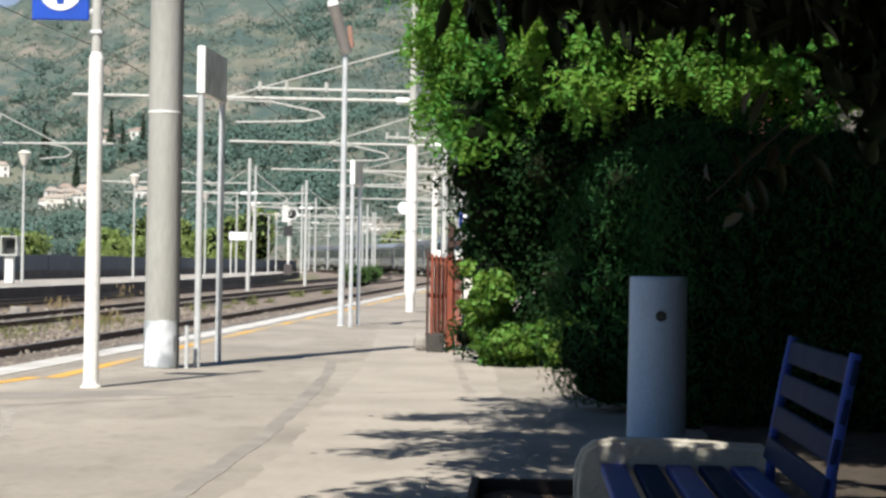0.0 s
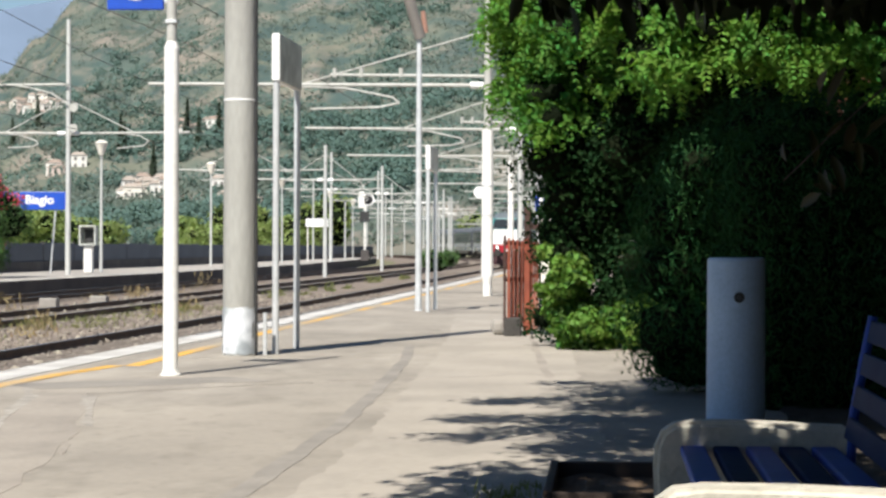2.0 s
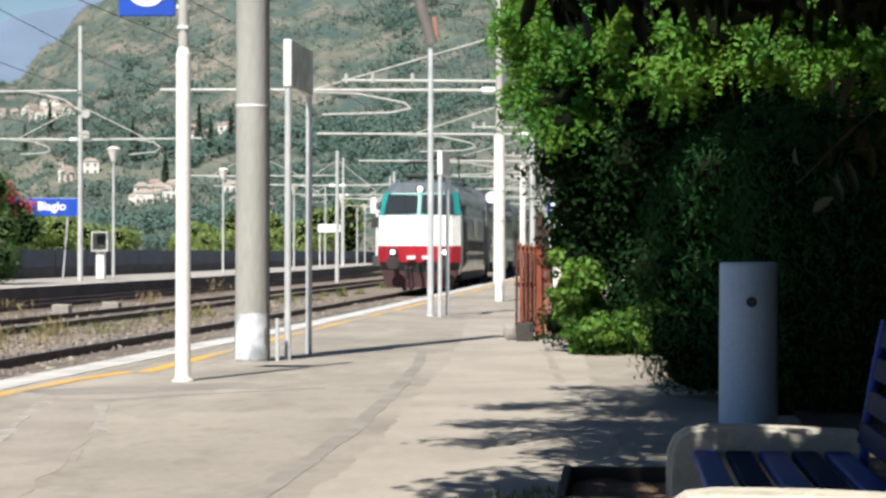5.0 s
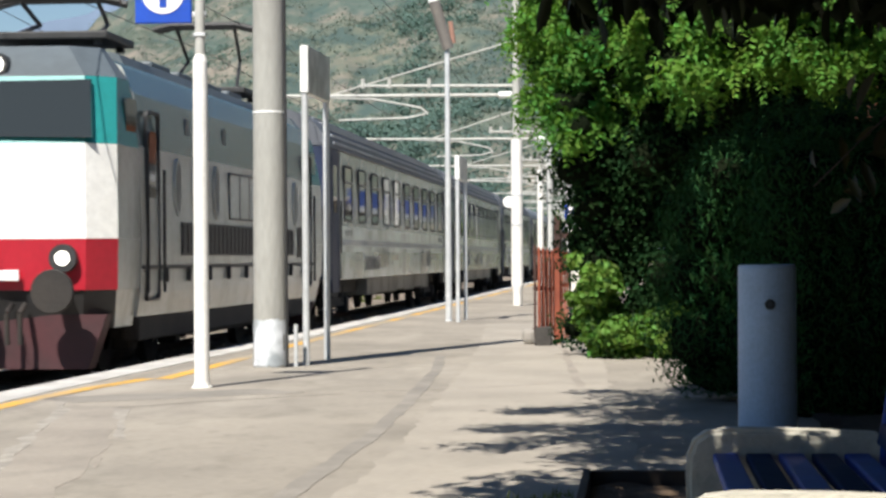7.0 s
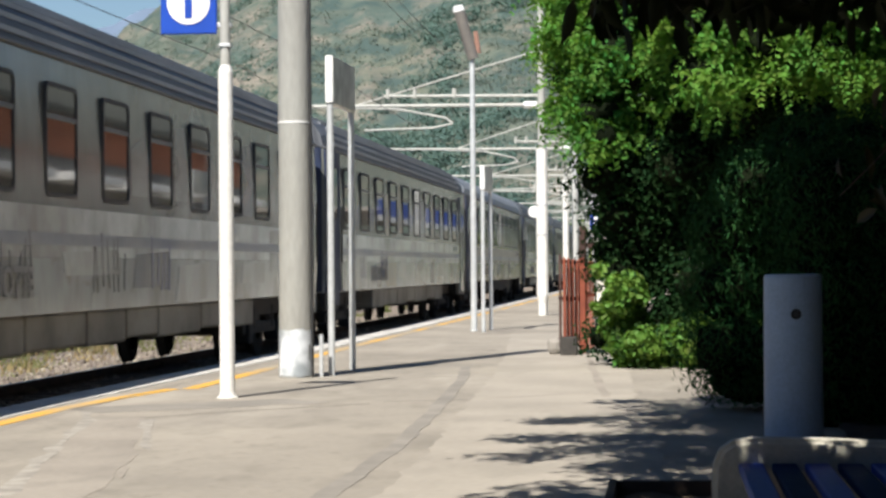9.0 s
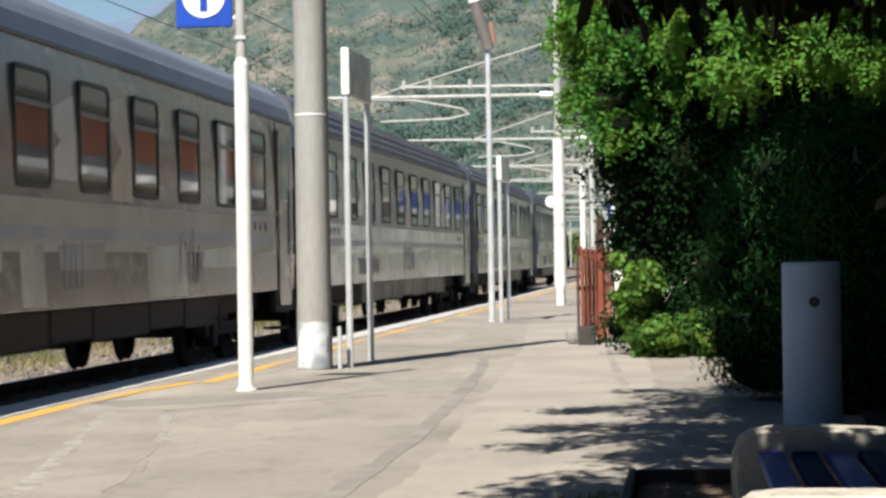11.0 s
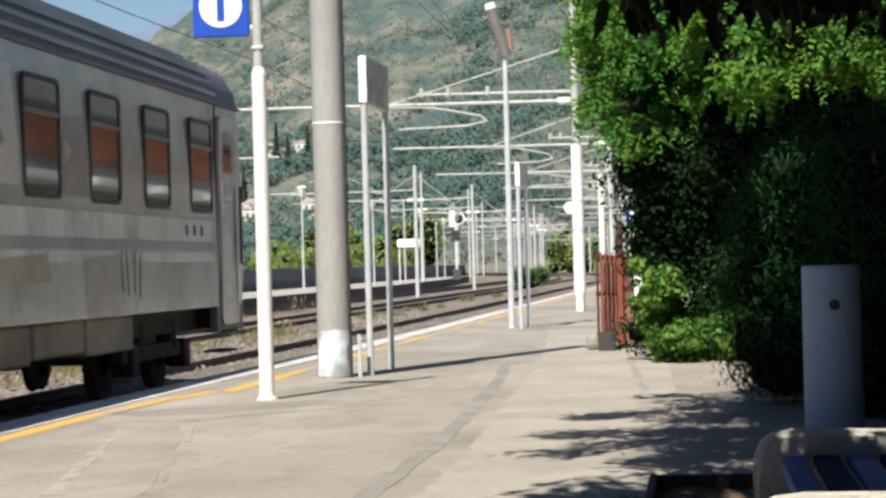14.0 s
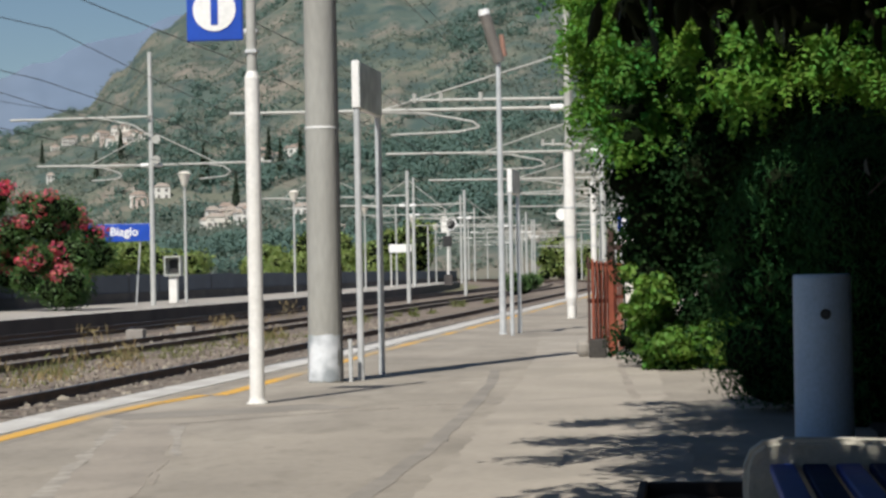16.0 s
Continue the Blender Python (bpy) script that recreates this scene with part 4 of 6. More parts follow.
        bmesh.ops.transform(bm, matrix=Matrix.Translation((0, y, 0)) @ pose(0, 0, 0, 0, 0, 90 if k > 0 else -90), verts=bm.verts[:])
        part("gangway", bm, M_RUBBER, c, "black rubber gangway bellows")
        for x0, x1 in ((-1.34, -0.77), (0.77, 1.34)):
            bm = bmesh.new()
            box(bm, (x0, y - k * 0.01, 1.0), (x1, y + k * 0.02, 3.5))
            part("end_panel", bm, M_DOOR, c, "dark blue end panel")
        for s in (1, -1):
            bm = bmesh.new()
            rod(bm, (s * 0.88, y, 1.05), (s * 0.88, y + k * 0.30, 1.05), 0.09)
            rod(bm, (s * 0.88, y + k * 0.30, 1.05), (s * 0.88, y + k * 0.335, 1.05), 0.24, 0.23, 16)
            part("buffer", bm, M_UNDER, c)
    return c


def build_loco():
    v = thing("electric_locomotive", (0, 0, 0), "electric locomotive, white cab front over a red beam, teal cab corners", "locomotive")
    L = LOCO_L / 2
    side, roof = coach_profile()
    zr = 3.62
    bm = bmesh.new()
    body = [(1.42, 0.72), (1.46, 1.0), (1.48, 1.6), (1.455, 2.75), (1.385, 3.38), (1.25, 3.70), (0.9, 3.88)]
    closed_body(bm, body + [(-x, z) for x, z in body[::-1]], -L + 1.5, L - 1.5)
    lb = part("body", bm, [M_LOCOS, M_LTEAL], v)
    for f_ in lb.data.polygons:
        if f_.center.z > 2.8 and abs(f_.normal.y) < 0.5:
            f_.material_index = 1
    bm = bmesh.new()
    closed_body(bm, [(1.05, 3.76), (0.95, 3.95), (0.6, 4.02), (-0.6, 4.02), (-0.95, 3.95), (-1.05, 3.76)], -L + 2.6, L - 2.6)
    for y in (-3.2, -1.4, 0.6, 2.4):
        box(bm, (-0.8, y, 3.98), (0.8, y + 1.2, 4.08), 0.03)
    part("roof", bm, M_LROOF, v)
    for k in (-1, 1):
        # cab: a stack of sections that slopes back towards the roof
        def cab_section(z0, z1, y0, y1, w0, w1, mat_, name, label=""):
            b_ = bmesh.new()
            pts = []
            for z, yf, w in ((z0, y0, w0), (z1, y1, w1)):
                pts.append([b_.verts.new(p) for p in ((w, k * (L - 1.5), z), (w, k * (yf - 0.30), z), (w - 0.30, k * yf, z), (0, k * (yf + 0.05), z),
                                                     (-w + 0.30, k * yf, z), (-w, k * (yf - 0.30), z), (-w, k * (L - 1.5), z))])
            n = 7
            for i in range(n):
                b_.faces.new((pts[0][i], pts[0][(i + 1) % n], pts[1][(i + 1) % n], pts[1][i]))
            b_.faces.new(pts[0][::-1])
            b_.faces.new(pts[1])
            bmesh.ops.recalc_face_normals(b_, faces=b_.faces[:])
            o_ = part(name, b_, [mat_, M_LOCOS], v, label)
            for f_ in o_.data.polygons:
                if abs(f_.normal.x) > 0.9 and name in ("buffer_beam", "nose", "lower_apron"):
                    f_.material_index = 1
            return o_
        cab_section(1.06, 1.64, L - 0.10, L - 0.05, 1.45, 1.47, M_RED, "buffer_beam", "red lower front")
        cab_section(1.642, 2.72, L - 0.05, L - 0.10, 1.47, 1.45, M_LOCOW, "nose", "white nose panel")
        cab_section(2.722, 3.52, L - 0.10, L - 0.55, 1.45, 1.34, M_TEAL, "cab", "teal cab surround")
        cab_section(0.62, 1.058, L - 0.30, L - 0.12, 1.36, 1.43, M_DARK, "lower_apron", "dark grey apron")
        cab_section(3.522, 3.90, L - 0.55, L - 0.95, 1.34, 1.05, M_LROOF, "cab_roof")
        for s in (1, -1):
            bm = bmesh.new()
            q = [(0.07, -0.085, 2.80), (1.24, -0.085, 2.78), (1.13, -0.475, 3.47), (0.07, -0.475, 3.46)]
            lo = [bm.verts.new((s * x, k * (L + y + (0.045 if x < 0.2 else 0.02)), z)) for x, y, z in q]
            hi = [bm.verts.new((s * x, k * (L + y + (0.045 if x < 0.2 else 0.02) - 0.08), z)) for x, y, z in q]
            bm.faces.new(lo)
            bm.faces.new(hi[::-1])
            for i in range(4):
                bm.faces.new((lo[i], hi[i], hi[(i + 1) % 4], lo[(i + 1) % 4]))
            bmesh.ops.recalc_face_normals(bm, faces=bm.faces[:])
            part("windscreen", bm, M_GLASS, v)
            bm = bmesh.new()
            rod(bm, (s * 0.92, k * (L - 0.15), 1.42), (s * 0.92, k * (L + 0.04), 1.42), 0.16, 0.16, 18)
            lamp_ = part("headlamp", bm, M_DARK, v)
            bm = bmesh.new()
            rod(bm, (s * 0.92, k * (L + 0.03), 1.42), (s * 0.92, k * (L + 0.055), 1.42), 0.085, 0.08, 18)
            part("lens", bm, M_LAMP if k < 0 else M_WHITE, lamp_)
            bm = bmesh.new()
            rod(bm, (s * 0.88, k * (L - 0.2), 1.05), (s * 0.88, k * (L + 0.32), 1.05), 0.10)
            rod(bm, (s * 0.88, k * (L + 0.32), 1.05), (s * 0.88, k * (L + 0.37), 1.05), 0.25, 0.24, 18)
            part("buffer", bm, M_UNDER, v)
        bm = bmesh.new()
        rod(bm, (0, k * (L - 0.75), 3.66), (0, k * (L - 0.52), 3.66), 0.14, 0.14, 16)
        lamp_ = part("headlamp", bm, M_DARK, v)
        bm = bmesh.new()
        rod(bm, (0, k * (L - 0.53), 3.66), (0, k * (L - 0.50), 3.66), 0.10, 0.09, 16)
        part("lens", bm, M_LAMP if k < 0 else M_WHITE, lamp_)
        for x in (-0.42, 0.12):
            bm = bmesh.new()
            box(bm, (x, k * (L + 0.02), 1.17), (x + 0.30, k * (L + 0.055), 1.29), 0.004)
            part("number_plate", bm, M_WHITE, v)
        bm = bmesh.new()
        closed_body(bm, [(1.36, 0.78), (1.15, 0.16), (-1.15, 0.16), (-1.36, 0.78)], k * (L - 0.55), k * (L - 0.22))
        part("plough", bm, M_MAROON, v, "maroon snow plough")
        bm = bmesh.new()
        rod(bm, (0, k * (L - 0.2), 1.02), (0, k * (L + 0.3), 1.0), 0.05)
        rod(bm, (0, k * (L + 0.28), 1.02), (0, k * (L + 0.3), 0.55), 0.04)
        for s in (-0.45, -0.3, 0.3, 0.45):
            pipe(bm, [(s, k * (L - 0.1), 0.9), (s, k * (L + 0.12), 0.8), (s, k * (L + 0.1), 0.45)], 0.03)
        part("coupling", bm, M_UNDER, v)
        for s in (1, -1):
            bm = bmesh.new()
            plate(bm, [(k * (L - 1.25) + a, 3.02 + z) for a, z in rounded_rect(0.55, 0.55, 0.08)], s * 1.36, s * 1.425)
            part("cab_window", bm, M_GLASS, v)
            bm = bmesh.new()
            ring(bm, [(k * (L - 2.15) + a, 2.05 + z) for a, z in rounded_rect(0.72, 2.3, 0.08)], [(k * (L - 2.15) + a, 2.05 + z) for a, z in rounded_rect(0.66, 2.22, 0.08)], s * 1.44, s * 1.49)
            cd = part("cab_door", bm, M_RUBBER, v)
            bm = bmesh.new()
            plate(bm, [(k * (L - 2.15) + a, 2.55 + z) for a, z in rounded_rect(0.40, 0.8, 0.08)], s * 1.43, s * 1.478)
            part("door_window", bm, M_GLASS, cd)
            for dy in (-0.46, 0.46):
                bm = bmesh.new()
                rod(bm, (s * 1.52, k * (L - 2.15) + dy, 1.0), (s * 1.52, k * (L - 2.15) + dy, 2.5), 0.02)
                part("grab_rail", bm, M_DARK, cd)
    for s in (1, -1):
        bm = bmesh.new()
        box(bm, (s * 1.462, -4.6, 1.45), (s * 1.490, 4.6, 1.88), 0.005)
        for i in range(30):
            box(bm, (s * 1.488, -4.55 + i * 0.305, 1.48), (s * 1.500, -4.40 + i * 0.305, 1.85))
        part("grille", bm, M_DARK, v, "black ventilation grille")
        for y in (-4.8, -3.6, -2.2, 2.2, 3.6, 4.8):
            o = [(y + 0.16 * math.cos(i * math.tau / 20), 2.32 + 0.33 * math.sin(i * math.tau / 20)) for i in range(20)]
            bm = bmesh.new()
            plate(bm, o, s * 1.42, s * 1.488)
            pw = part("porthole", bm, M_PORT, v)
            bm = bmesh.new()
            ring(bm, [(y + (a - y) * 1.2, 2.32 + (z - 2.32) * 1.12) for a, z in o], o, s * 1.44, s * 1.492)
            part("rim", bm, M_LOCOS, pw)
        for y in (-3.9, -2.6, -1.3, 1.3, 2.6, 3.9):
            o = [(y + 0.15 * math.cos(i * math.tau / 20), 3.0 + 0.26 * math.sin(i * math.tau / 20)) for i in range(20)]
            bm = bmesh.new()
            plate(bm, o, s * 1.36, s * 1.425)
            part("porthole", bm, M_PORT, v)
        for y in (-1.2, -0.4, 0.4):
            bm = bmesh.new()
            box(bm, (s * 1.46, y, 1.98), (s * 1.484, y + 0.76, 2.62), 0.004)
            hp = part("hatch", bm, M_LOCOS, v)
            bm = bmesh.new()
            ring(bm, [(y + 0.38 + a, 2.30 + z) for a, z in rounded_rect(0.79, 0.67, 0.02)], [(y + 0.38 + a, 2.30 + z) for a, z in rounded_rect(0.74, 0.62, 0.02)], s * 1.46, s * 1.487)
            part("hatch_seam", bm, M_DARK, hp)
        bm = bmesh.new()
        box(bm, (s * 1.46, -L + 1.6, 1.28), (s * 1.485, L - 1.6, 1.33))
        for i in range(9):
            box(bm, (s * 1.47, -5.6 + i * 1.4, 1.12), (s * 1.52, -5.52 + i * 1.4, 1.30))
        part("trim_rail", bm, M_DARK, v)
    for s in (1, -1):
        bm = bmesh.new()
        box(bm, (s * 1.18, -L + 1.7, 0.42), (s * 1.40, L - 1.7, 0.80), 0.03)
        part("sole_bar", bm, M_UNDER, v)
        bm = bmesh.new()
        box(bm, (s * 1.462, 5.0, 1.42), (s * 1.492, 5.55, 1.92), 0.005)
        part("grille", bm, M_DARK, v, "black ventilation grille")
    bm = bmesh.new()
    box(bm, (-1.2, -2.2, 0.35), (1.2, 2.2, 0.9), 0.04)
    box(bm, (-1.1, -L + 0.6, 0.6), (1.1, L - 0.6, 0.95))
    part("underframe", bm, M_UNDER, v)
    for y in (-4.6, 4.6):
        bogie(v, y, 1.3)
    for y, up in ((-5.0, False), (4.6, True)):
        bm = bmesh.new()
        box(bm, (-0.8, y - 0.75, 4.15), (0.8, y + 0.75, 4.25), 0.02)
        h = 1.15 if up else 0.55
        pg = part("pantograph", bm, M_DARK, v, "raised black pantograph" if up else "folded black pantograph")
        for s in (1, -1):
            bm = bmesh.new()
            pipe(bm, [(s * 0.6, y - 0.5, 4.17), (s * 0.45, y + 0.75, 4.17 + h * 0.55), (s * 0.5, y - 0.05, 4.17 + h)], 0.03)
            part("arm", bm, M_DARK, pg)
        for dy in (-0.18, 0.18):
            bm = bmesh.new()
            pipe(bm, [(-0.85, y - 0.05 + dy, 4.11 + h), (-0.55, y - 0.05 + dy, 4.18 + h), (0.55, y - 0.05 + dy, 4.18 + h), (0.85, y - 0.05 + dy, 4.11 + h)], 0.05)
            part("collector", bm, M_DARK, pg)
        for s in (1, -1):
            for dy in (-0.6, 0.6):
                lo = Vector((s * 0.65, y + dy, 4.08))
                part("insulator", rod(bmesh.new(), lo, lo + Vector((0, 0, 0.12)), 0.06), M_DARK, v)
    return v


# seconds and the nose of the train, in metres along the line
NOSE = [(0, 224.8), (5, 81.3), (7.5, 11.6), (8, -2.5), (12, -117.4), (13.5, -160.2), (16, -231.5)]


def nose_at(t):
    (t0, s0), (t1, s1) = next((a, b_) for a, b_ in zip(NOSE, NOSE[1:]) if t <= b_[0])
    return s0 + (s1 - s0) * (t - t0) / (t1 - t0)


loco = build_loco()
coaches = [build_coach(i == 3, i) for i in range(7)]


def vehicle_pose(s, base):
    """A vehicle whose bogies ride on the line at s - base and s + base."""
    (xa, ya, _), (xb, yb, _) = line_at(s - base), line_at(s + base)
    return pose((xa + xb) / 2, (ya + yb) / 2, RAIL_Z, 0, 0, math.degrees(math.atan2(-(xb - xa), yb - ya)))


def motions():
    times = [0.5 * i for i in range(33)]
    walk(loco, [(t, vehicle_pose(nose_at(t) + LOCO_L / 2 + 0.1, 4.6)) for t in times])
    for i, c in enumerate(coaches):
        walk(c, [(t, vehicle_pose(nose_at(t) + 17.0 + PITCH * (i + 0.5), 9.5)) for t in times])


# ---- posts and signs on the platform ----
def numbered_post():
    p = thing("sign_post", (-3.89, 20.46, 0), "white painted steel post with a blue track sign on the platform", "sign post")
    bm = bmesh.new()
    rod(bm, (0, 0, 0), (0, 0, 2.92), 0.068, 0.066, 20)
    rod(bm, (0, 0, 2.92), (0, 0, 2.98), 0.066, 0.046, 20)
    part("lower_tube", bm, M_POST, p, smooth=False)
    bm = bmesh.new()
    rod(bm, (0, 0, 2.95), (0, 0, 4.6), 0.046, 0.046, 16)
    part("upper_tube", bm, M_ARM, p)
    bm = bmesh.new()
    lathe(bm, [(0.095, 0.0), (0.095, 0.012), (0.076, 0.02), (0.07, 0.05)])
    part("base_collar", bm, M_POST, p)
    bm = bmesh.new()
    box(bm, (-0.58, -0.035, 3.26), (-0.07, 0.005, 3.78), 0.012)
    b_ = part("sign_board", bm, M_BLUE, p, "blue enamel square")
    bm = bmesh.new()
    rod(bm, (-0.325, -0.037, 3.54), (-0.325, -0.042, 3.54), 0.195, 0.195, 40)
    part("disc", bm, M_WHITE, b_, "white disc")
    cu = bpy.data.curves.new("numeral", "FONT")
    cu.body = "1"
    cu.size, cu.extrude, cu.align_x, cu.align_y = 0.42, 0.002, "CENTER", "CENTER"
    cu.offset = 0.012
    tmp = new("numeral_tmp", cu)
    bpy.context.view_layer.update()
    me = bpy.data.meshes.new_from_object(tmp.evaluated_get(bpy.context.evaluated_depsgraph_get()))
    bpy.data.objects.remove(tmp)
    me.materials.clear()
    me.materials.append(M_BLUE)
    o = new("numeral", me)
    o.parent = b_
    o.matrix_basis = pose(-0.325, -0.045, 3.54, 90, 0, 0)
    for z in (3.34, 3.70):
        bm = bmesh.new()
        box(bm, (-0.10, -0.01, z - 0.02), (0.055, 0.06, z + 0.02), 0.006)
        part("bracket", bm, M_GALV, p)
    bm = bmesh.new()
    box(bm, (-0.05, -0.055, 3.14), (0.055, 0.055, 3.17), 0.004)
    part("clamp", bm, M_GALV, p)
    return p


def concrete_mast():
    p = thing("catenary_mast", (-3.89, 24.33, 0), "thick tapered round concrete catenary mast with peeling bills at its foot", "mast")
    bm = bmesh.new()
    rod(bm, (0, 0, 0), (0, 0, 9.5), 0.176, 0.150, 32)
    part("shaft", bm, M_MAST, p, smooth=False)
    bm = bmesh.new()
    lathe(bm, [(0.166, 2.69), (0.173, 2.692), (0.173, 2.712), (0.166, 2.714)], 32)
    part("band", bm, M_WHITE, p)
    bm = bmesh.new()
    n = 26
    rows = []
    r_ = random.Random(8)
    for z in (0.02, 0.18, 0.34, 0.51):
        rows.append([bm.verts.new(((0.177 - 0.0028 * z + 0.003) * math.sin(radians(-95 + 200 * i / n)), -(0.177 - 0.0028 * z + 0.003) * math.cos(radians(-95 + 200 * i / n)), z + r_.uniform(-0.012, 0.012))) for i in range(n + 1)])
    for a, b_ in zip(rows, rows[1:]):
        for i in range(n):
            if not (r_.random() < 0.12 and (i > 18 or i < 5)):
                bm.faces.new((a[i], a[i + 1], b_[i + 1], b_[i]))
    part("paper_wrap", bm, M_WRAP, p, "peeling white paper bills")
    bm = bmesh.new()
    rod(bm, (0.182, -0.02, 0), (0.158, -0.02, 9.4), 0.018, 0.018, 8)
    part("earth_cable", bm, M_DARK, p, "black earth cable")
    bm = bmesh.new()
    rod(bm, (0.26, 0.1, 0), (0.26, 0.1, 0.45), 0.022, 0.022, 10)
    part("guard_tube", bm, M_GALV, p)
    return p


def notice_board(x0, y0, x1, y1, z0, z1, label, box_mat):
    p = thing("notice_board", (x0, y0, 0), label, "notice board")
    dx, dy = x1 - x0, y1 - y0
    for (x, y), top in (((0, 0), z0 + 0.02), ((dx, dy), z0 + 0.02)):
        bm = bmesh.new()
        rod(bm, (x, y, 0), (x, y, top), 0.036, 0.036, 14)
        part("leg", bm, M_GALV, p)
    bm = bmesh.new()
    bmesh.ops.create_cube(bm, size=1, matrix=Matrix.Translation((dx / 2, dy / 2, (z0 + z1) / 2)) @ pose(0, 0, 0, 0, 0, math.degrees(math.atan2(-dx, dy))) @ Matrix.Diagonal((0.085, math.hypot(dx, dy) + 0.1, z1 - z0, 1)))
    bmesh.ops.bevel(bm, geom=bm.edges[:], offset=0.008, segments=2, affect="EDGES")
    pb = part("panel", bm, [box_mat, M_PANEL], p)
    for f in pb.data.polygons:
        if abs(f.normal.x) > 0.8:
            f.material_index = 1
    return p


def platform_lamp():
    p = thing("platform_lamp", (-3.43, 41.96, 0), "slim galvanised lamp post with a hanging tubular lantern", "lamp post")
    bm = bmesh.new()
    rod(bm, (0, 0, 0), (0, 0, 5.0), 0.060, 0.045, 16)
    rod(bm, (0, 0, 0), (0, 0, 0.012), 0.08, 0.075, 16)
    part("pole", bm, M_GALV, p)
    bm = bmesh.new()
    rod(bm, (0.02, 0, 4.95), (-0.22, -0.15, 5.80), 0.105, 0.10, 16)
    part("lantern", bm, mat("dusty_lantern_glass", (0.21, 0.19, 0.17), 0.6, (0.15, 0.14, 0.13), 4, 30, 0.05), p, "grey lantern housing")
    bm = bmesh.new()
    rod(bm, (-0.22, -0.15, 5.80), (-0.245, -0.165, 5.90), 0.11, 0.09, 16)
    part("end_cap", bm, M_WHITE, p)
    bm = bmesh.new()
    rod(bm, (0.11, 0.05, 5.05), (0.06, 0.05, 5.45), 0.05, 0.045, 12)
    part("ballast_case", bm, mat("faded_orange_plastic", (0.36, 0.20, 0.15), 0.5), p, "orange case")
    return p


numbered_post()
concrete_mast()
notice_board(-3.555, 24.68, -3.53, 26.18, 2.93, 3.44, "grey notice board on two galvanised legs seen from its end", M_WHITE)
notice_board(-3.20, 41.2, -3.175, 42.7, 2.54, 2.97, "grey notice board on two slim legs further along", M_WHITE)
platform_lamp()


def sleeved_mast(x, y, z_step, top, label, disc=False, girth=1.0):
    p = thing("sleeved_mast", (x, y, 0), label, "mast")
    bm = bmesh.new()
    rod(bm, (0, 0, 0), (0, 0, 0.28), 0.10 * girth, 0.10 * girth, 18)
    rod(bm, (0, 0, 0.28), (0, 0, 0.48), 0.10 * girth, 0.142 * girth, 18)
    rod(bm, (0, 0, 0.48), (0, 0, z_step), 0.142 * girth, 0.135 * girth, 18)
    part("lower_tube", bm, M_POST, p)
    bm = bmesh.new()
    rod(bm, (0, 0, z_step - 0.05), (0, 0, top), 0.09 * girth, 0.075 * girth, 16)
    part("upper_tube", bm, M_ARM, p)
    for z in (1.9, 2.6):
        bm = bmesh.new()
        lathe(bm, [(r_ * girth, z + h_) for r_, h_ in ((0.140, 0), (0.147, 0.005), (0.147, 0.035), (0.140, 0.04))], 18)
        part("clamp", bm, M_GALV, p)
    if disc:
        bm = bmesh.new()
        rod(bm, (-0.19, -0.02, 2.47), (-0.19, 0.0, 2.47), 0.14, 0.14, 24)
        part("disc_sign", bm, M_WHITE, p, "round white sign")
    return p


sleeved_mast(-2.86, 55.06, 3.95, 8.2, "white sleeved steel mast with a small round sign", True)
sleeved_mast(-3.19, 76.3, 4.0, 4.3, "white sleeved steel mast further along the platform", girth=0.72)

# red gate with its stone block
# darker red for added back bars: shade between the front bars
M_GATEMID = mat("gap_shade_rust", (0.15, 0.052, 0.036), 0.85, (0.10, 0.04, 0.03), 5, 30, 0.3)
# dark post colour, also put on the rails for their shadow
M_GATEDARK = mat("dark_post_shade_rail", (0.075, 0.032, 0.024), 0.85, (0.05, 0.028, 0.022), 5, 30, 0.4)
gate = thing("metal_gate", (-1.34, 30.7, 0), "rust-red painted steel gate of upright bars standing ajar", "gate")


def gate_part(name, a, b_, material, bev=0.004):
    bm_ = bmesh.new()
    box(bm_, a, b_, bev)
    return part(name, bm_, material, gate)


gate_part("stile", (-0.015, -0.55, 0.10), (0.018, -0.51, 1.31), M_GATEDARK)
for i in range(4):
    x = 0.052 + i * 0.05
    gate_part("bar", (x - 0.016, -0.50 + 0.13 * i, 0.12), (x + 0.016, -0.46 + 0.13 * i, 1.28 - 0.015 * i), M_RUST)
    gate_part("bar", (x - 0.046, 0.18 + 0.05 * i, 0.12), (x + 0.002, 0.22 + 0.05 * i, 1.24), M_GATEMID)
# rails coloured dark to stand in for the shadow along them
for z in (0.22, 0.74, 1.22):
    bm = bmesh.new()
    pipe(bm, [(0.0, -0.52, z), (0.22, 0.02, z - 0.012)], 0.030, 8)
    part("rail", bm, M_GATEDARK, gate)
gate_part("stile", (0.222, -0.03, 0), (0.312, 0.05, 1.27), M_RUST, 0.008)
for x in (0.34, 0.375, 0.41):
    gate_part("bar", (x - 0.014, 0.0, 0.06), (x + 0.014, 0.03, 1.22), M_RUST)
for z in (0.30, 0.78, 1.18):
    gate_part("rail", (0.312, 0.032, z - 0.025), (0.44, 0.06, z + 0.025), M_GATEDARK)
gate_part("back_post", (0.225, 0.30, 0), (0.315, 0.39, 1.70), M_GATEDARK, 0.01)
gate_part("top_beam", (0.30, 0.33, 1.40), (1.0, 0.37, 1.47), M_GATEDARK, 0.006)
gate_part("top_beam", (0.44, 0.33, 1.02), (1.0, 0.37, 1.07), M_GATEDARK, 0.006)
bm = bmesh.new()
box(bm, (-1.345, 30.05, 0), (-1.12, 30.4, 0.24), 0.02)
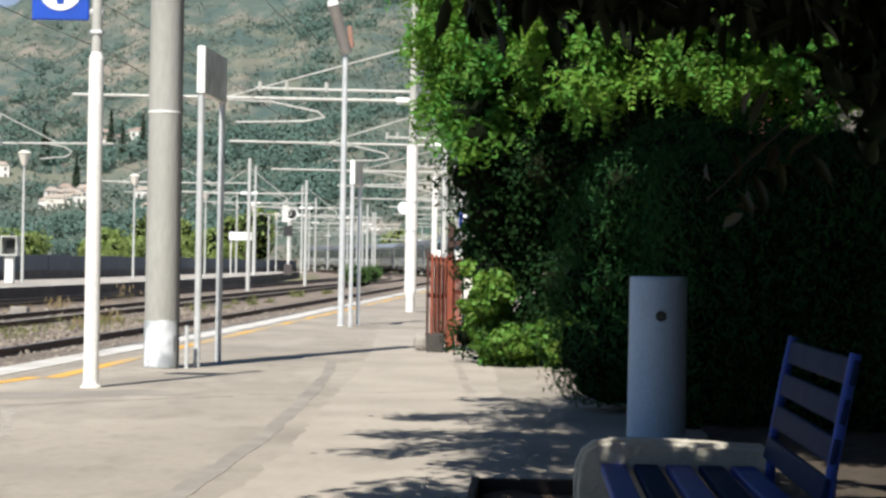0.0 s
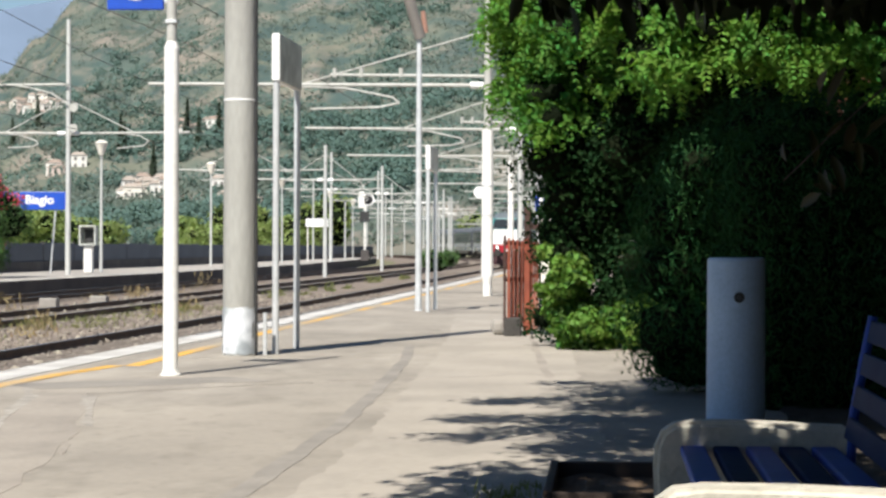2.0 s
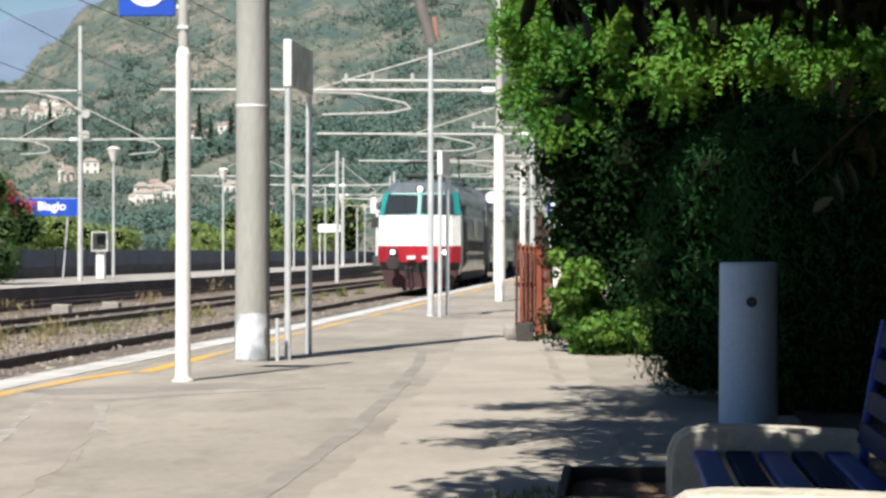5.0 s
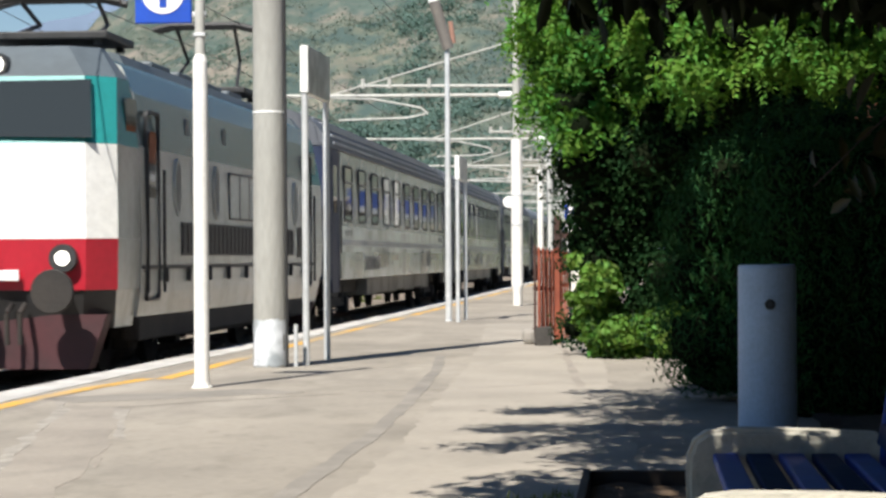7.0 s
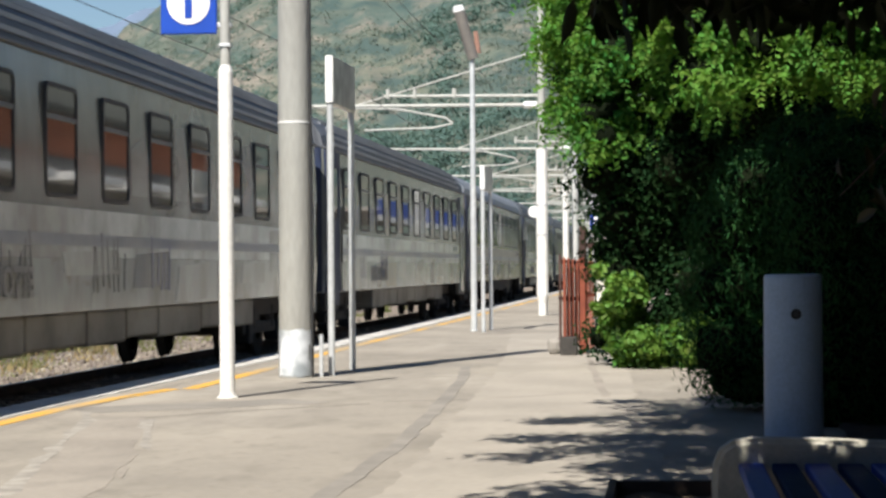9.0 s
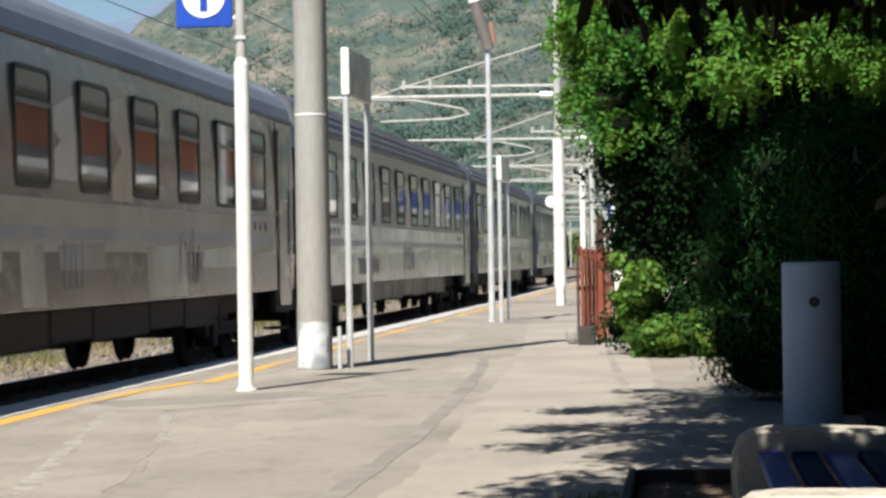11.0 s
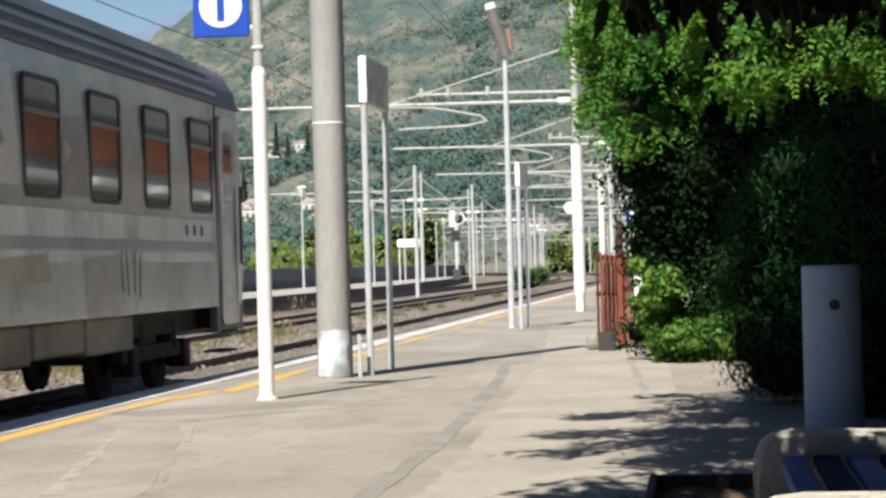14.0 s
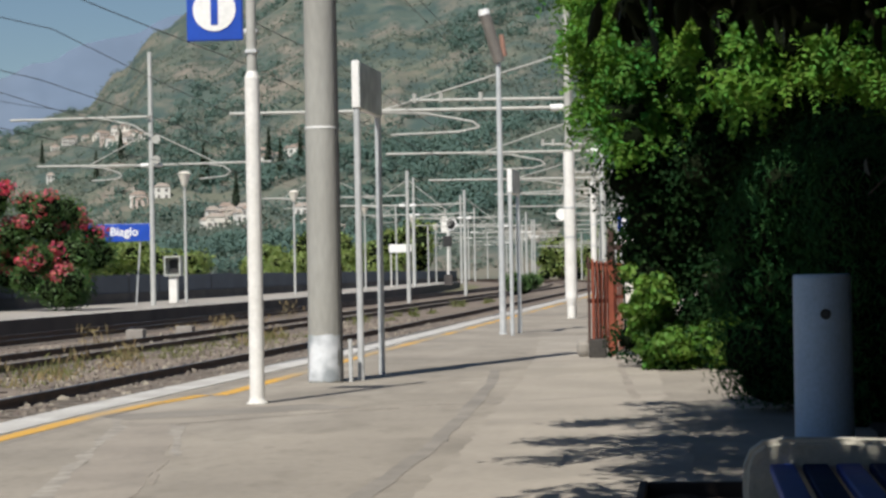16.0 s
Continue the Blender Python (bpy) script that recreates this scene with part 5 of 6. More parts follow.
tagged(part("stone_block", bm, M_BLOCK), "dark weathered stone block at the gate's foot", "stone block")
bm = bmesh.new()
box(bm, (-1.53, 30.5, 0), (-1.34, 30.8, 0.22), 0.07)
tagged(part("stone_block", bm, M_NEUTRAL), "small grey rounded stone beside the gate", "stone block")
# made-up pale box filling the bright sliver between gate and ivy
kiosk = thing("pale_backing_box", (-1.85, 62, 0), "pale box added for the bright sliver beyond the gate", "cabinet")
bm = bmesh.new()
box(bm, (0, 0, 0), (0.72, 0.9, 2.0), 0.02)
part("body", bm, M_STUCCO, kiosk)
bm = bmesh.new()
box(bm, (-0.06, -0.06, 2.0), (0.78, 0.96, 2.06), 0.01)
part("roof", bm, M_GALV, kiosk)
for x in (0.04, 0.365):
    bm = bmesh.new()
    box(bm, (x, -0.015, 0.1), (x + 0.31, 0.005, 1.9), 0.005)
    part("door", bm, M_STUCCO, kiosk)
small = thing("small_sign", (-0.92, 31.6, 0), "small blue pictogram sign on a thin dark pole", "sign")
bm = bmesh.new()
rod(bm, (0, 0, 0), (0, 0, 1.75), 0.016, 0.016, 10)
part("pole", bm, M_DARK, small)
bm = bmesh.new()
box(bm, (-0.07, -0.02, 1.66), (0.09, 0.0, 1.86), 0.005)
sb = part("plate", bm, M_BLUE, small)
bm = bmesh.new()
rod(bm, (0.01, -0.022, 1.81), (0.01, -0.026, 1.81), 0.028, 0.028, 14)
box(bm, (-0.02, -0.026, 1.69), (0.04, -0.022, 1.775))
part("pictogram", bm, M_WHITE, sb)

# litter bin column
bin_ = thing("litter_column", (0.85, 15.46, 0), "grey-blue painted sheet-metal column with a round lock, standing in shade", "bollard")
bm = bmesh.new()
lathe(bm, [(0.193, 0), (0.195, 0.01), (0.190, 1.07), (0.186, 1.085), (0.172, 1.09), (0.165, 1.075)], 40)
part("body", bm, M_BIN, bin_)
bm = bmesh.new()
rod(bm, (0.01, -0.175, 0.83), (0.01, -0.199, 0.83), 0.036, 0.034, 20)
M_UNDERLOCK = mat("worn_lock_face", (0.07, 0.07, 0.075), 0.5, (0.04, 0.04, 0.045), 9, 60, 0.1)
lk = part("lock", bm, M_DARK, bin_, "black round lock")
bm = bmesh.new()
rod(bm, (0.01, -0.199, 0.83), (0.01, -0.203, 0.83), 0.016, 0.014, 14)
part("keyhole", bm, M_UNDERLOCK, lk)

# bench: blue slats between concrete ends
bench = thing("park_bench", (0.55, 7.88, 0), "blue slatted bench on rounded concrete ends, some slats darkened for shade", "bench")


def bench_end(y, name, out=0.0, drop=0.0):
    o = [(-0.36, 0), (-0.37, 0.30), (-0.365, 0.38), (-0.34, 0.44), (-0.29, 0.475), (-0.20, 0.485), (0.0, 0.483), (0.2, 0.475), (0.36, 0.468), (0.40, 0.44), (0.40, 0)]
    o = [(x - out if x < 0 else x, max(0.0, z - drop)) for x, z in o]
    b_ = bmesh.new()
    a = [b_.verts.new((x, y - 0.075, z)) for x, z in o]
    c = [b_.verts.new((x, y + 0.075, z)) for x, z in o]
    b_.faces.new(a)
    b_.faces.new(c[::-1])
    for i in range(len(o)):
        b_.faces.new((a[i], c[i], c[(i + 1) % len(o)], a[(i + 1) % len(o)]))
    bmesh.ops.recalc_face_normals(b_, faces=b_.faces[:])
    bmesh.ops.bevel(b_, geom=[e for e in b_.edges if abs(e.verts[0].co.y - e.verts[1].co.y) < 1e-5], offset=0.02, segments=3, affect="EDGES")
    return part(name, b_, M_BENCHC, bench, "rounded cast concrete end")


bench_end(1.16, "far_end")
bench_end(-1.16, "near_end", 0.07, 0.014)
for i in range(5):
    x = -0.22 + i * 0.125
    bm = bmesh.new()
    box(bm, (x - 0.048, -1.08, 0.355), (x + 0.048, 1.08, 0.392), 0.008)
    part("seat_slat", bm, M_BENCHB if i % 2 == 0 else M_BENCHG, bench)
for y in (-0.70, 1.0):
    bm = bmesh.new()
    pipe(bm, [(0.37, y, 0.30), (0.385, y, 0.52), (0.42, y, 0.72), (0.455, y, 0.895)], 0.019, 10)
    part("back_post", bm, M_BENCHB, bench)
for i in range(4):
    z = 0.47 + i * 0.122
    x = 0.368 + (z - 0.47) * 0.22
    bm = bmesh.new()
    box(bm, (-0.012, -0.72, -0.043), (0.012, 1.03, 0.043), 0.008)
    bmesh.ops.transform(bm, matrix=Matrix.Translation((x, 0, z)) @ Matrix.Rotation(0.21, 4, "Y"), verts=bm.verts[:])
    part("back_slat", bm, M_BENCHG, bench)

# low planter with weeds
planter = thing("low_planter", (0.05, 10.5, 0), "low dark timber planter edging with weeds beside it", "planter")
for a, b_ in (((-0.28, -0.72, 0), (0.62, -0.68, 0.12)), ((-0.28, 0.68, 0), (0.62, 0.72, 0.12)), ((-0.32, -0.72, 0), (-0.28, 0.72, 0.125)), ((0.62, -0.72, 0), (0.66, 0.72, 0.12))):
    bm = bmesh.new()
    box(bm, a, b_, 0.008)
    part("board", bm, M_WOODP, planter)
bm = bmesh.new()
bmesh.ops.create_grid(bm, x_segments=14, y_segments=12, size=0.5, matrix=Matrix.Translation((0.17, 0, 0.05)) @ Matrix.Diagonal((0.89, 1.36, 1, 1)))
for v_ in bm.verts:
    v_.co.z += 0.03 * noise.noise(v_.co * 9)
part("soil", bm, mat("dry_leaf_soil", (0.09, 0.06, 0.04), 0.95, (0.15, 0.10, 0.06), 12, 60, 0.8), planter)


# ---- planting ----
rv = np.random.default_rng(5)


def bush(name, blobs, n, length, width, material, label, category, droop=0.0, jitter=0.6, core=True, extra=None, shrink=0.68, shell=0.4):
    t = thing(name, (0, 0, 0), label, category)
    # dark blobs inside the foliage act as painted inner shade
    if core:
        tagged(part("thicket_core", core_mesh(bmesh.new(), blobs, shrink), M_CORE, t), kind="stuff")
    p, nr = clump_points(rv, blobs, n, shell)
    keep = p[:, 2] > 0.02
    cr = new("foliage", leaves_mesh("foliage", p[keep], nr[keep], length, width, material, rv, droop=droop, jitter=jitter, oval=width > 0.04 and length < 0.2))
    cr.parent = t
    for nm, mt, k, ln, wd, sub in extra or ():
        p, nr = clump_points(rv, sub or blobs, k, 0.12)
        e = new(nm, leaves_mesh(nm, p, nr, ln, wd, mt, rv, jitter=0.6))
        e.parent = t
    return t


def sprays_mesh(name, pts, normals, length, leaf, width, material, rng):
    """Feathered sprays: paired narrow leaflets along arching stems that lean out and droop."""
    n = len(pts)
    ax = normals + rng.normal(size=(n, 3)) * 0.55
    ax[:, 2] -= rng.uniform(0.0, 0.9, n)
    ax /= np.linalg.norm(ax, axis=1, keepdims=True)
    sd = np.cross(ax, rng.normal(size=(n, 3)) * 0.35 + np.array([0, 0, 1.0]))
    sd /= np.linalg.norm(sd, axis=1, keepdims=True)
    up = np.cross(sd, ax)
    ln = (length * rng.uniform(0.65, 1.2, n))[:, None]
    co = []
    for i in range(5):
        u = 0.15 + 0.2 * i
        c = pts + ax * ln * u - np.array([0, 0, 1.0]) * ln * 0.35 * u * u
        for s in (-1, 1):
            d = ax * 0.55 + sd * s * (1.0 - 0.12 * i) - up * 0.25 + rng.normal(size=(n, 3)) * 0.16
            d /= np.linalg.norm(d, axis=1, keepdims=True)
            w = np.cross(up, d) + rng.normal(size=(n, 3)) * 0.2
            w /= np.linalg.norm(w, axis=1, keepdims=True)
            k = leaf * rng.uniform(0.75, 1.2, n)[:, None] * (1 - 0.09 * i)
            co.append(np.stack([c, c + d * k * 0.45 + w * width * 0.5, c + d * k, c + d * k * 0.45 - w * width * 0.5], 1))
    co = np.stack(co, 1).reshape(-1, 3)
    q = len(co) // 4
    me = bpy.data.meshes.new(name)
    me.vertices.add(4 * q)
    me.vertices.foreach_set("co", co.ravel())
    me.loops.add(4 * q)
    me.loops.foreach_set("vertex_index", np.arange(4 * q, dtype=np.int32))
    me.polygons.add(q)
    me.polygons.foreach_set("loop_start", np.arange(q, dtype=np.int32) * 4)
    me.update(calc_edges=True)
    me.materials.append(material)
    return me


# sunlit creeper over a dark trunk thicket behind, then the dark hedge in front
blobs = grow_blobs(rv, -1.12, -0.35, 26.2, 28.5, 3.3, 4.8, 22, 0.32, 0.5) + grow_blobs(rv, -0.85, -0.55, 26.2, 28.2, 2.6, 3.4, 11, 0.24, 0.38) + grow_blobs(rv, -0.5, 0.3, 26.2, 28.5, 3.25, 4.8, 20, 0.35, 0.55) + grow_blobs(rv, 0.2, 3.8, 25.9, 28.5, 3.05, 4.8, 36, 0.4, 0.7) + grow_blobs(rv, 0.2, 3.7, 25.1, 25.7, 3.0, 4.7, 42, 0.3, 0.5)
cp, cn = clump_points(rv, blobs, 780, 0.25)
tufts = [(a_[0], a_[1], a_[2], r_ * 1.25, r_, r_ * 0.8) for a_, r_ in zip(cp, rv.uniform(0.10, 0.27, len(cp)))]
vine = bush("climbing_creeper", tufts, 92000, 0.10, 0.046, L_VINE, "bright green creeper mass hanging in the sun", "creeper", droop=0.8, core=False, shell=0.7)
# dark blobs again give the creeper its inner shade
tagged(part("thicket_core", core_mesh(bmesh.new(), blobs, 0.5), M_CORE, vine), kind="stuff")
p, nr = clump_points(rv, tufts, 7000, 0.3)
spray = new("leaf_sprays", sprays_mesh("leaf_sprays", p, nr, 0.26, 0.095, 0.036, L_VINE, rv))
spray.parent = vine
rv = np.random.default_rng(61)
blobs = grow_blobs(rv, -0.72, 0.3, 26.8, 28.2, 0.3, 3.0, 34, 0.35, 0.5) + grow_blobs(rv, 0.3, 3.5, 26.5, 28.5, 0.3, 2.9, 36, 0.4, 0.7)
blobs += grow_blobs(rv, 0.0, 1.8, 26.2, 27.4, 0.9, 3.0, 32, 0.4, 0.55)
blobs += [(-0.1 + 0.26 * i, 27.3, 1.5 + 0.42 * k, 0.42, 0.45, 0.42) for i in range(6) for k in range(4)]
bush("shrub_thicket", blobs, 42000, 0.075, 0.042, L_THICK, "shrub thicket under the creeper, shade put into its leaf colour", "shrub", shrink=0.5, extra=[("ivy_spray", L_SHADE, 900, 0.06, 0.035, None)])
rv = np.random.default_rng(62)
blobs = grow_blobs(rv, -0.52, 0.5, 25.9, 26.9, 0.08, 0.42, 26, 0.14, 0.3) + grow_blobs(rv, -0.60, -0.25, 26.2, 26.9, 0.1, 1.1, 14, 0.12, 0.2) + grow_blobs(rv, 0.5, 1.4, 25.6, 26.4, 0.1, 0.5, 8, 0.25, 0.4)
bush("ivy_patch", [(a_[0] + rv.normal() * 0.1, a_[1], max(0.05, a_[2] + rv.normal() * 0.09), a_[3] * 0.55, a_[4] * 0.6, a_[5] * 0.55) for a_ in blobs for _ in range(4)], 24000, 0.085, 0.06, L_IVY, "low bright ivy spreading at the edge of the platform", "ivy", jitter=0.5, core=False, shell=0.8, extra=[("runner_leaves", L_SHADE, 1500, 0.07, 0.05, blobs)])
rv = np.random.default_rng(63)
blobs = []
for z, x0, top in ((0.22, 0.66, 0), (0.5, 0.58, 0), (0.95, 0.56, 0), (1.4, 0.62, 0), (1.75, 0.78, 0), (1.98, 1.1, 1)):
    blobs += [(x0 + 0.42 * i + rv.uniform(-0.07, 0.07), 18.45 - 0.2 * i + rv.uniform(-0.2, 0.2), z, 0.46, 0.55 if z < 1 else 0.75, 0.24 if z < 0.3 else 0.40) for i in range(7)]
blobs += [(1.25 + 0.45 * i, 16.9 - 0.15 * i, z, 0.5, 0.6, 0.42) for i in range(7) for z in (0.2, 0.6, 1.0, 1.4, 1.66)]
bush("conifer_hedge", blobs, 170000, 0.085, 0.016, L_CONIFER, "tall dense dark green clipped conifer hedge in shade", "hedge", droop=1.2, jitter=0.45)

# unseen shrub mass added at the right to block sky light
blobs = grow_blobs(rv, 2.5, 4.3, 7.5, 13.5, 0.4, 3.6, 70, 0.35, 0.6)
bush("light_block_shrub", blobs, 16000, 0.12, 0.05, L_HEDGE, "unseen evergreen shrubs added to keep light off the hedge", "shrub")
# dark sheet laid over the pavement to stand in for shade
bm = bmesh.new()
bmesh.ops.create_grid(bm, x_segments=30, y_segments=60, size=0.5, matrix=Matrix.Translation((2.85, 15.6, 0.035)) @ Matrix.Diagonal((3.4, 9.0, 1, 1)))
for v_ in bm.verts:
    v_.co.z += 0.03 * noise.noise(v_.co * 4)
    v_.co.x += 0.12 * noise.noise(v_.co * 2 + Vector((3, 0, 0)))
soil = part("shade_bed", bm, mat("shade_dark_ground", (0.035, 0.027, 0.02), 0.95, (0.06, 0.045, 0.03), 8, 50, 0.7))
tagged(soil, "added dark ground sheet standing in for shade under the hedge", "soil", kind="structure")


def shade_tree():
    t = thing("broadleaf_tree", (3.1, 6.6, 0), "spreading glossy-leaved tree hanging over the bench, leaf colour darkened for shade", "tree")
    bm = bmesh.new()
    rod(bm, (0, 0, 0), (-0.1, 0.1, 1.2), 0.20, 0.15, 14)
    rod(bm, (-0.1, 0.1, 1.2), (-0.3, 0.3, 2.6), 0.15, 0.11, 14)
    part("trunk", bm, M_TRUNK, t)
    bm = bmesh.new()
    r_ = random.Random(15)
    for i in range(16):
        a = Vector((-0.3, 0.3, 2.0 + r_.uniform(0, 0.8)))
        b_ = a + Vector((r_.uniform(-2.6, 1.5), r_.uniform(-2.2, 3.5), r_.uniform(0.2, 1.4)))
        mid = (a + b_) / 2 + Vector((0, 0, 0.25))
        rod(bm, a, mid, 0.06, 0.04, 8)
        rod(bm, mid, b_, 0.04, 0.015, 8)
    for bx, by in ((-4.2, 1.5), (-4.4, 5.0), (-3.0, 9.0), (-1.0, 9.5), (-3.5, -3.5), (0.5, 6.0), (-2.4, 5.5)):
        a = Vector((-0.3, 0.3, 2.6))
        b_ = Vector((bx, by, 4.2))
        mid = (a + b_) / 2 + Vector((0, 0, 0.5))
        rod(bm, a, mid, 0.075, 0.05, 8)
        rod(bm, mid, b_, 0.05, 0.02, 8)
    part("limbs", bm, M_TRUNK, t)
    bl = []
    for x0, x1, y0, y1, z0, z1, n, ra, rb in TREE_BLOBS:
        bl += [(a - 3.1, b2 - 6.6, c, d, e, f) for a, b2, c, d, e, f in grow_blobs(rv, x0, x1, y0, y1, z0, z1, n, ra, rb)]
    p, nr = clump_points(rv, bl, 220000, 0.8)
    # leaves cut from the crown so that the sun reaches the two ends of the bench
    drop = p[:, 2] - 0.45
    gx = p[:, 0] + 3.1 + drop * SUN_TO.x / -SUN_TO.z
    gy = p[:, 1] + 6.6 + drop * SUN_TO.y / -SUN_TO.z
    gap = (np.abs(gx - 0.55) < 0.62) & (np.abs(gy - 6.62) < 0.34)
    for cx, cy, rx, ry in ((0.66, 9.06, 0.15, 0.15), (0.33, 8.98, 0.075, 0.2)):
        gap |= ((gx - cx) / rx) ** 2 + ((gy - cy) / ry) ** 2 < 1
    gap |= (gx < 0.2) & (gy > 9.4) & (rv.random(len(gx)) < 0.58)
    p, nr = p[~gap], nr[~gap]
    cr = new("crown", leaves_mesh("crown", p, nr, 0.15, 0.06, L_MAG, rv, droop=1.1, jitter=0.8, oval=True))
    cr.parent = t
    hp, hn = [], []
    for i in range(170):
        x = r_.uniform(-0.2, 2.0)
        y = r_.uniform(6.5, 7.5)
        tip = r_.uniform(1.81, 1.92) if r_.random() < 0.86 else r_.uniform(1.76, 1.84)
        if x > 0.88:
            tip = r_.uniform(1.62, 1.88)
        tip = 1.15 + (tip - 1.15) * y / 7.0
        for k in range(15):
            z = tip + 0.05 + 0.03 * k
            hp.append((x - 3.1 + r_.gauss(0, 0.045), y - 6.6 + r_.gauss(0, 0.045), z))
            hn.append((r_.gauss(0, 1), r_.gauss(0, 1), 0.3))
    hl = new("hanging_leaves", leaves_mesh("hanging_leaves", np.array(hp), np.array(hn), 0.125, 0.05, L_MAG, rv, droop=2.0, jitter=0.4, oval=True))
    hl.parent = t
    # one drooping twig in front of the hedge, highlights put into its lighter leaves
    r_ = random.Random(3)
    tw = [Vector(q) for q in ((-1.7, 0.3, 2.2), (-2.15, 0.45, 1.75), (-2.42, 0.55, 1.5), (-2.56, 0.6, 1.36))]
    bm = bmesh.new()
    pipe(bm, tw, 0.003, 6)
    part("twig", bm, M_WOODP, t)
    dp = [tw[2] + Vector((r_.gauss(0.02, 0.10), r_.gauss(0, 0.06), r_.gauss(-0.04, 0.08))) for _ in range(13)] + [tw[1] + Vector((r_.gauss(0.1, 0.2), r_.gauss(0, 0.08), r_.gauss(0.0, 0.12))) for _ in range(12)]
    dl = new("drooping_leaves", leaves_mesh("drooping_leaves", np.array([q[:] for q in dp]), np.array([(r_.gauss(-0.2, 0.6), -1.0, 0.4) for _ in dp]), 0.115, 0.034, L_MAGLIT, rv, droop=1.0, jitter=0.4, oval=True))
    dl.parent = t
    return t


# most clusters are unseen, placed to shade bench, bin, hedge and platform
TREE_BLOBS = [(-0.22, 2.2, 6.2, 7.8, 2.18, 2.5, 48, 0.13, 0.2), (0.9, 1.15, 6.2, 6.9, 1.5, 1.9, 6, 0.06, 0.1), (0.0, 3.4, 4.5, 8.6, 2.5, 3.8, 34, 0.3, 0.45),
              (-1.7, 3.5, 4.0, 12.0, 3.3, 4.8, 64, 0.35, 0.55), (-1.9, -0.6, 6.0, 16.5, 3.9, 4.6, 46, 0.3, 0.45), (-0.8, 4.0, 11.0, 17.5, 3.9, 5.2, 110, 0.4, 0.65),
              (-0.8, 1.4, 11.6, 14.4, 4.2, 4.9, 46, 0.3, 0.45), (-0.4, 0.35, 11.3, 13.0, 4.3, 4.9, 34, 0.25, 0.36), (0.22, 0.75, 5.3, 6.9, 3.5, 4.2, 18, 0.16, 0.26), (-1.0, 1.3, 4.9, 6.0, 3.3, 4.0, 44, 0.2, 0.32), (-0.75, 1.2, 5.8, 7.2, 3.6, 4.4, 64, 0.2, 0.32),
              (-2.2, 4.0, -2.5, 4.5, 2.6, 4.6, 90, 0.4, 0.65)]
shade_tree()

# oleander, orchard and shrubs across the tracks
blobs = grow_blobs(rv, -25.6, -21.4, 78.5, 82.5, 0.5, 4.4, 40, 0.5, 0.9)
bush("oleander_bush", blobs, 18000, 0.20, 0.06, L_OLE, "pink-flowering oleander bush on the far platform", "bush",
     extra=[("blossom", L_PINK, 4200, 0.12, 0.10, [(b_[0] + b_[3] * rv.uniform(-0.8, 0.8), b_[1] - b_[4] * rv.uniform(0.3, 0.9), b_[2] + b_[5] * rv.uniform(-0.3, 0.9), 0.3, 0.3, 0.22) for b_ in blobs + blobs if b_[2] > 0.9])])
for k in range(30):
    y = 95 + k * 9.5 + rv.uniform(-3, 3)
    x = -36 - rv.uniform(0, 10) - 0.02 * y
    h = rv.uniform(3.2, 4.7)
    blobs = grow_blobs(rv, x - 2, x + 2, y - 3, y + 3, -0.1, h - 0.8, 14, 0.9, 1.4)
    tr_ = bush("orchard_tree", blobs, 3600, 0.34, 0.22, L_FAR, "rounded green orchard tree beyond the dark fence", "tree", shrink=0.5)
    part("trunk", rod(bmesh.new(), (x, y, -0.65), (x, y, 1.6), 0.16, 0.09, 8), M_TRUNK, tr_)
for k in range(34):
    y = 330 + rv.uniform(0, 170)
    x = -55 + rv.uniform(0, 90) + (y - 330) * -0.15
    h = rv.uniform(3, 8)
    blobs = grow_blobs(rv, x - 3, x + 3, y - 3, y + 3, 0.2, h, 13, 1.4, 2.4)
    if abs(x - line_at(y)[0]) < 14:
        continue
    tr_ = bush("lineside_tree", blobs, 1100, 0.8, 0.5, L_FAR, "dense green tree beside the far curve of the line", "tree")
    part("trunk", rod(bmesh.new(), (x, y, -0.65), (x, y, 3.0), 0.25, 0.14, 8), M_TRUNK, tr_)

# weeds between the tracks
def weeds(name, x0, x1, y0, y1, n, h, z, material, label, size=0.22):
    k = max(5, n // 55)
    pick = rv.integers(0, k, n)
    cx, cy, ch = rv.uniform(x0, x1, k), rv.uniform(y0, y1, k), rv.uniform(0.3, 1.5, k)
    sp = (x1 - x0) * 0.13
    p = np.stack([cx[pick] + rv.normal(size=n) * sp, cy[pick] + rv.normal(size=n) * sp * 1.8, z + rv.random(n) ** 2 * h * ch[pick]], 1)
    nr = rv.normal(size=(n, 3))
    nr[:, 2] *= 0.2
    return tagged(new(name, leaves_mesh(name, p, nr, size, size * 0.16, material, rv, droop=-2.5, jitter=0.2)), label, "weeds", kind="stuff")


weeds("weed_strip", -11.2, -9.3, 30, 58, 1700, 0.17, -0.41, L_WEED, "dry yellow-green weeds between the tracks", 0.15)
weeds("weed_strip", -10.9, -9.5, 30, 60, 650, 0.28, -0.41, L_STRAW, "straw-coloured dead grass between the tracks", 0.2)
weeds("weed_strip", -14.6, -13.2, 52, 90, 420, 0.5, -0.41, L_STRAW, "straw-coloured dead grass between the tracks", 0.22)
weeds("weed_strip", -10.4, -9.6, 64, 120, 700, 0.2, -0.40, L_WEED, "dry yellow-green weeds between the tracks")
blobs = grow_blobs(rv, -10.4, -9.2, 126, 140, 0.0, 0.7, 12, 0.35, 0.7)
bush("trackside_bush", blobs, 2500, 0.22, 0.08, L_OLE, "green bush growing between the tracks", "bush")
weeds("weed_strip", -0.70, -0.32, 10.0, 11.2, 130, 0.05, 0.0, L_WEED, "yellow-green weeds at the planter", 0.07)


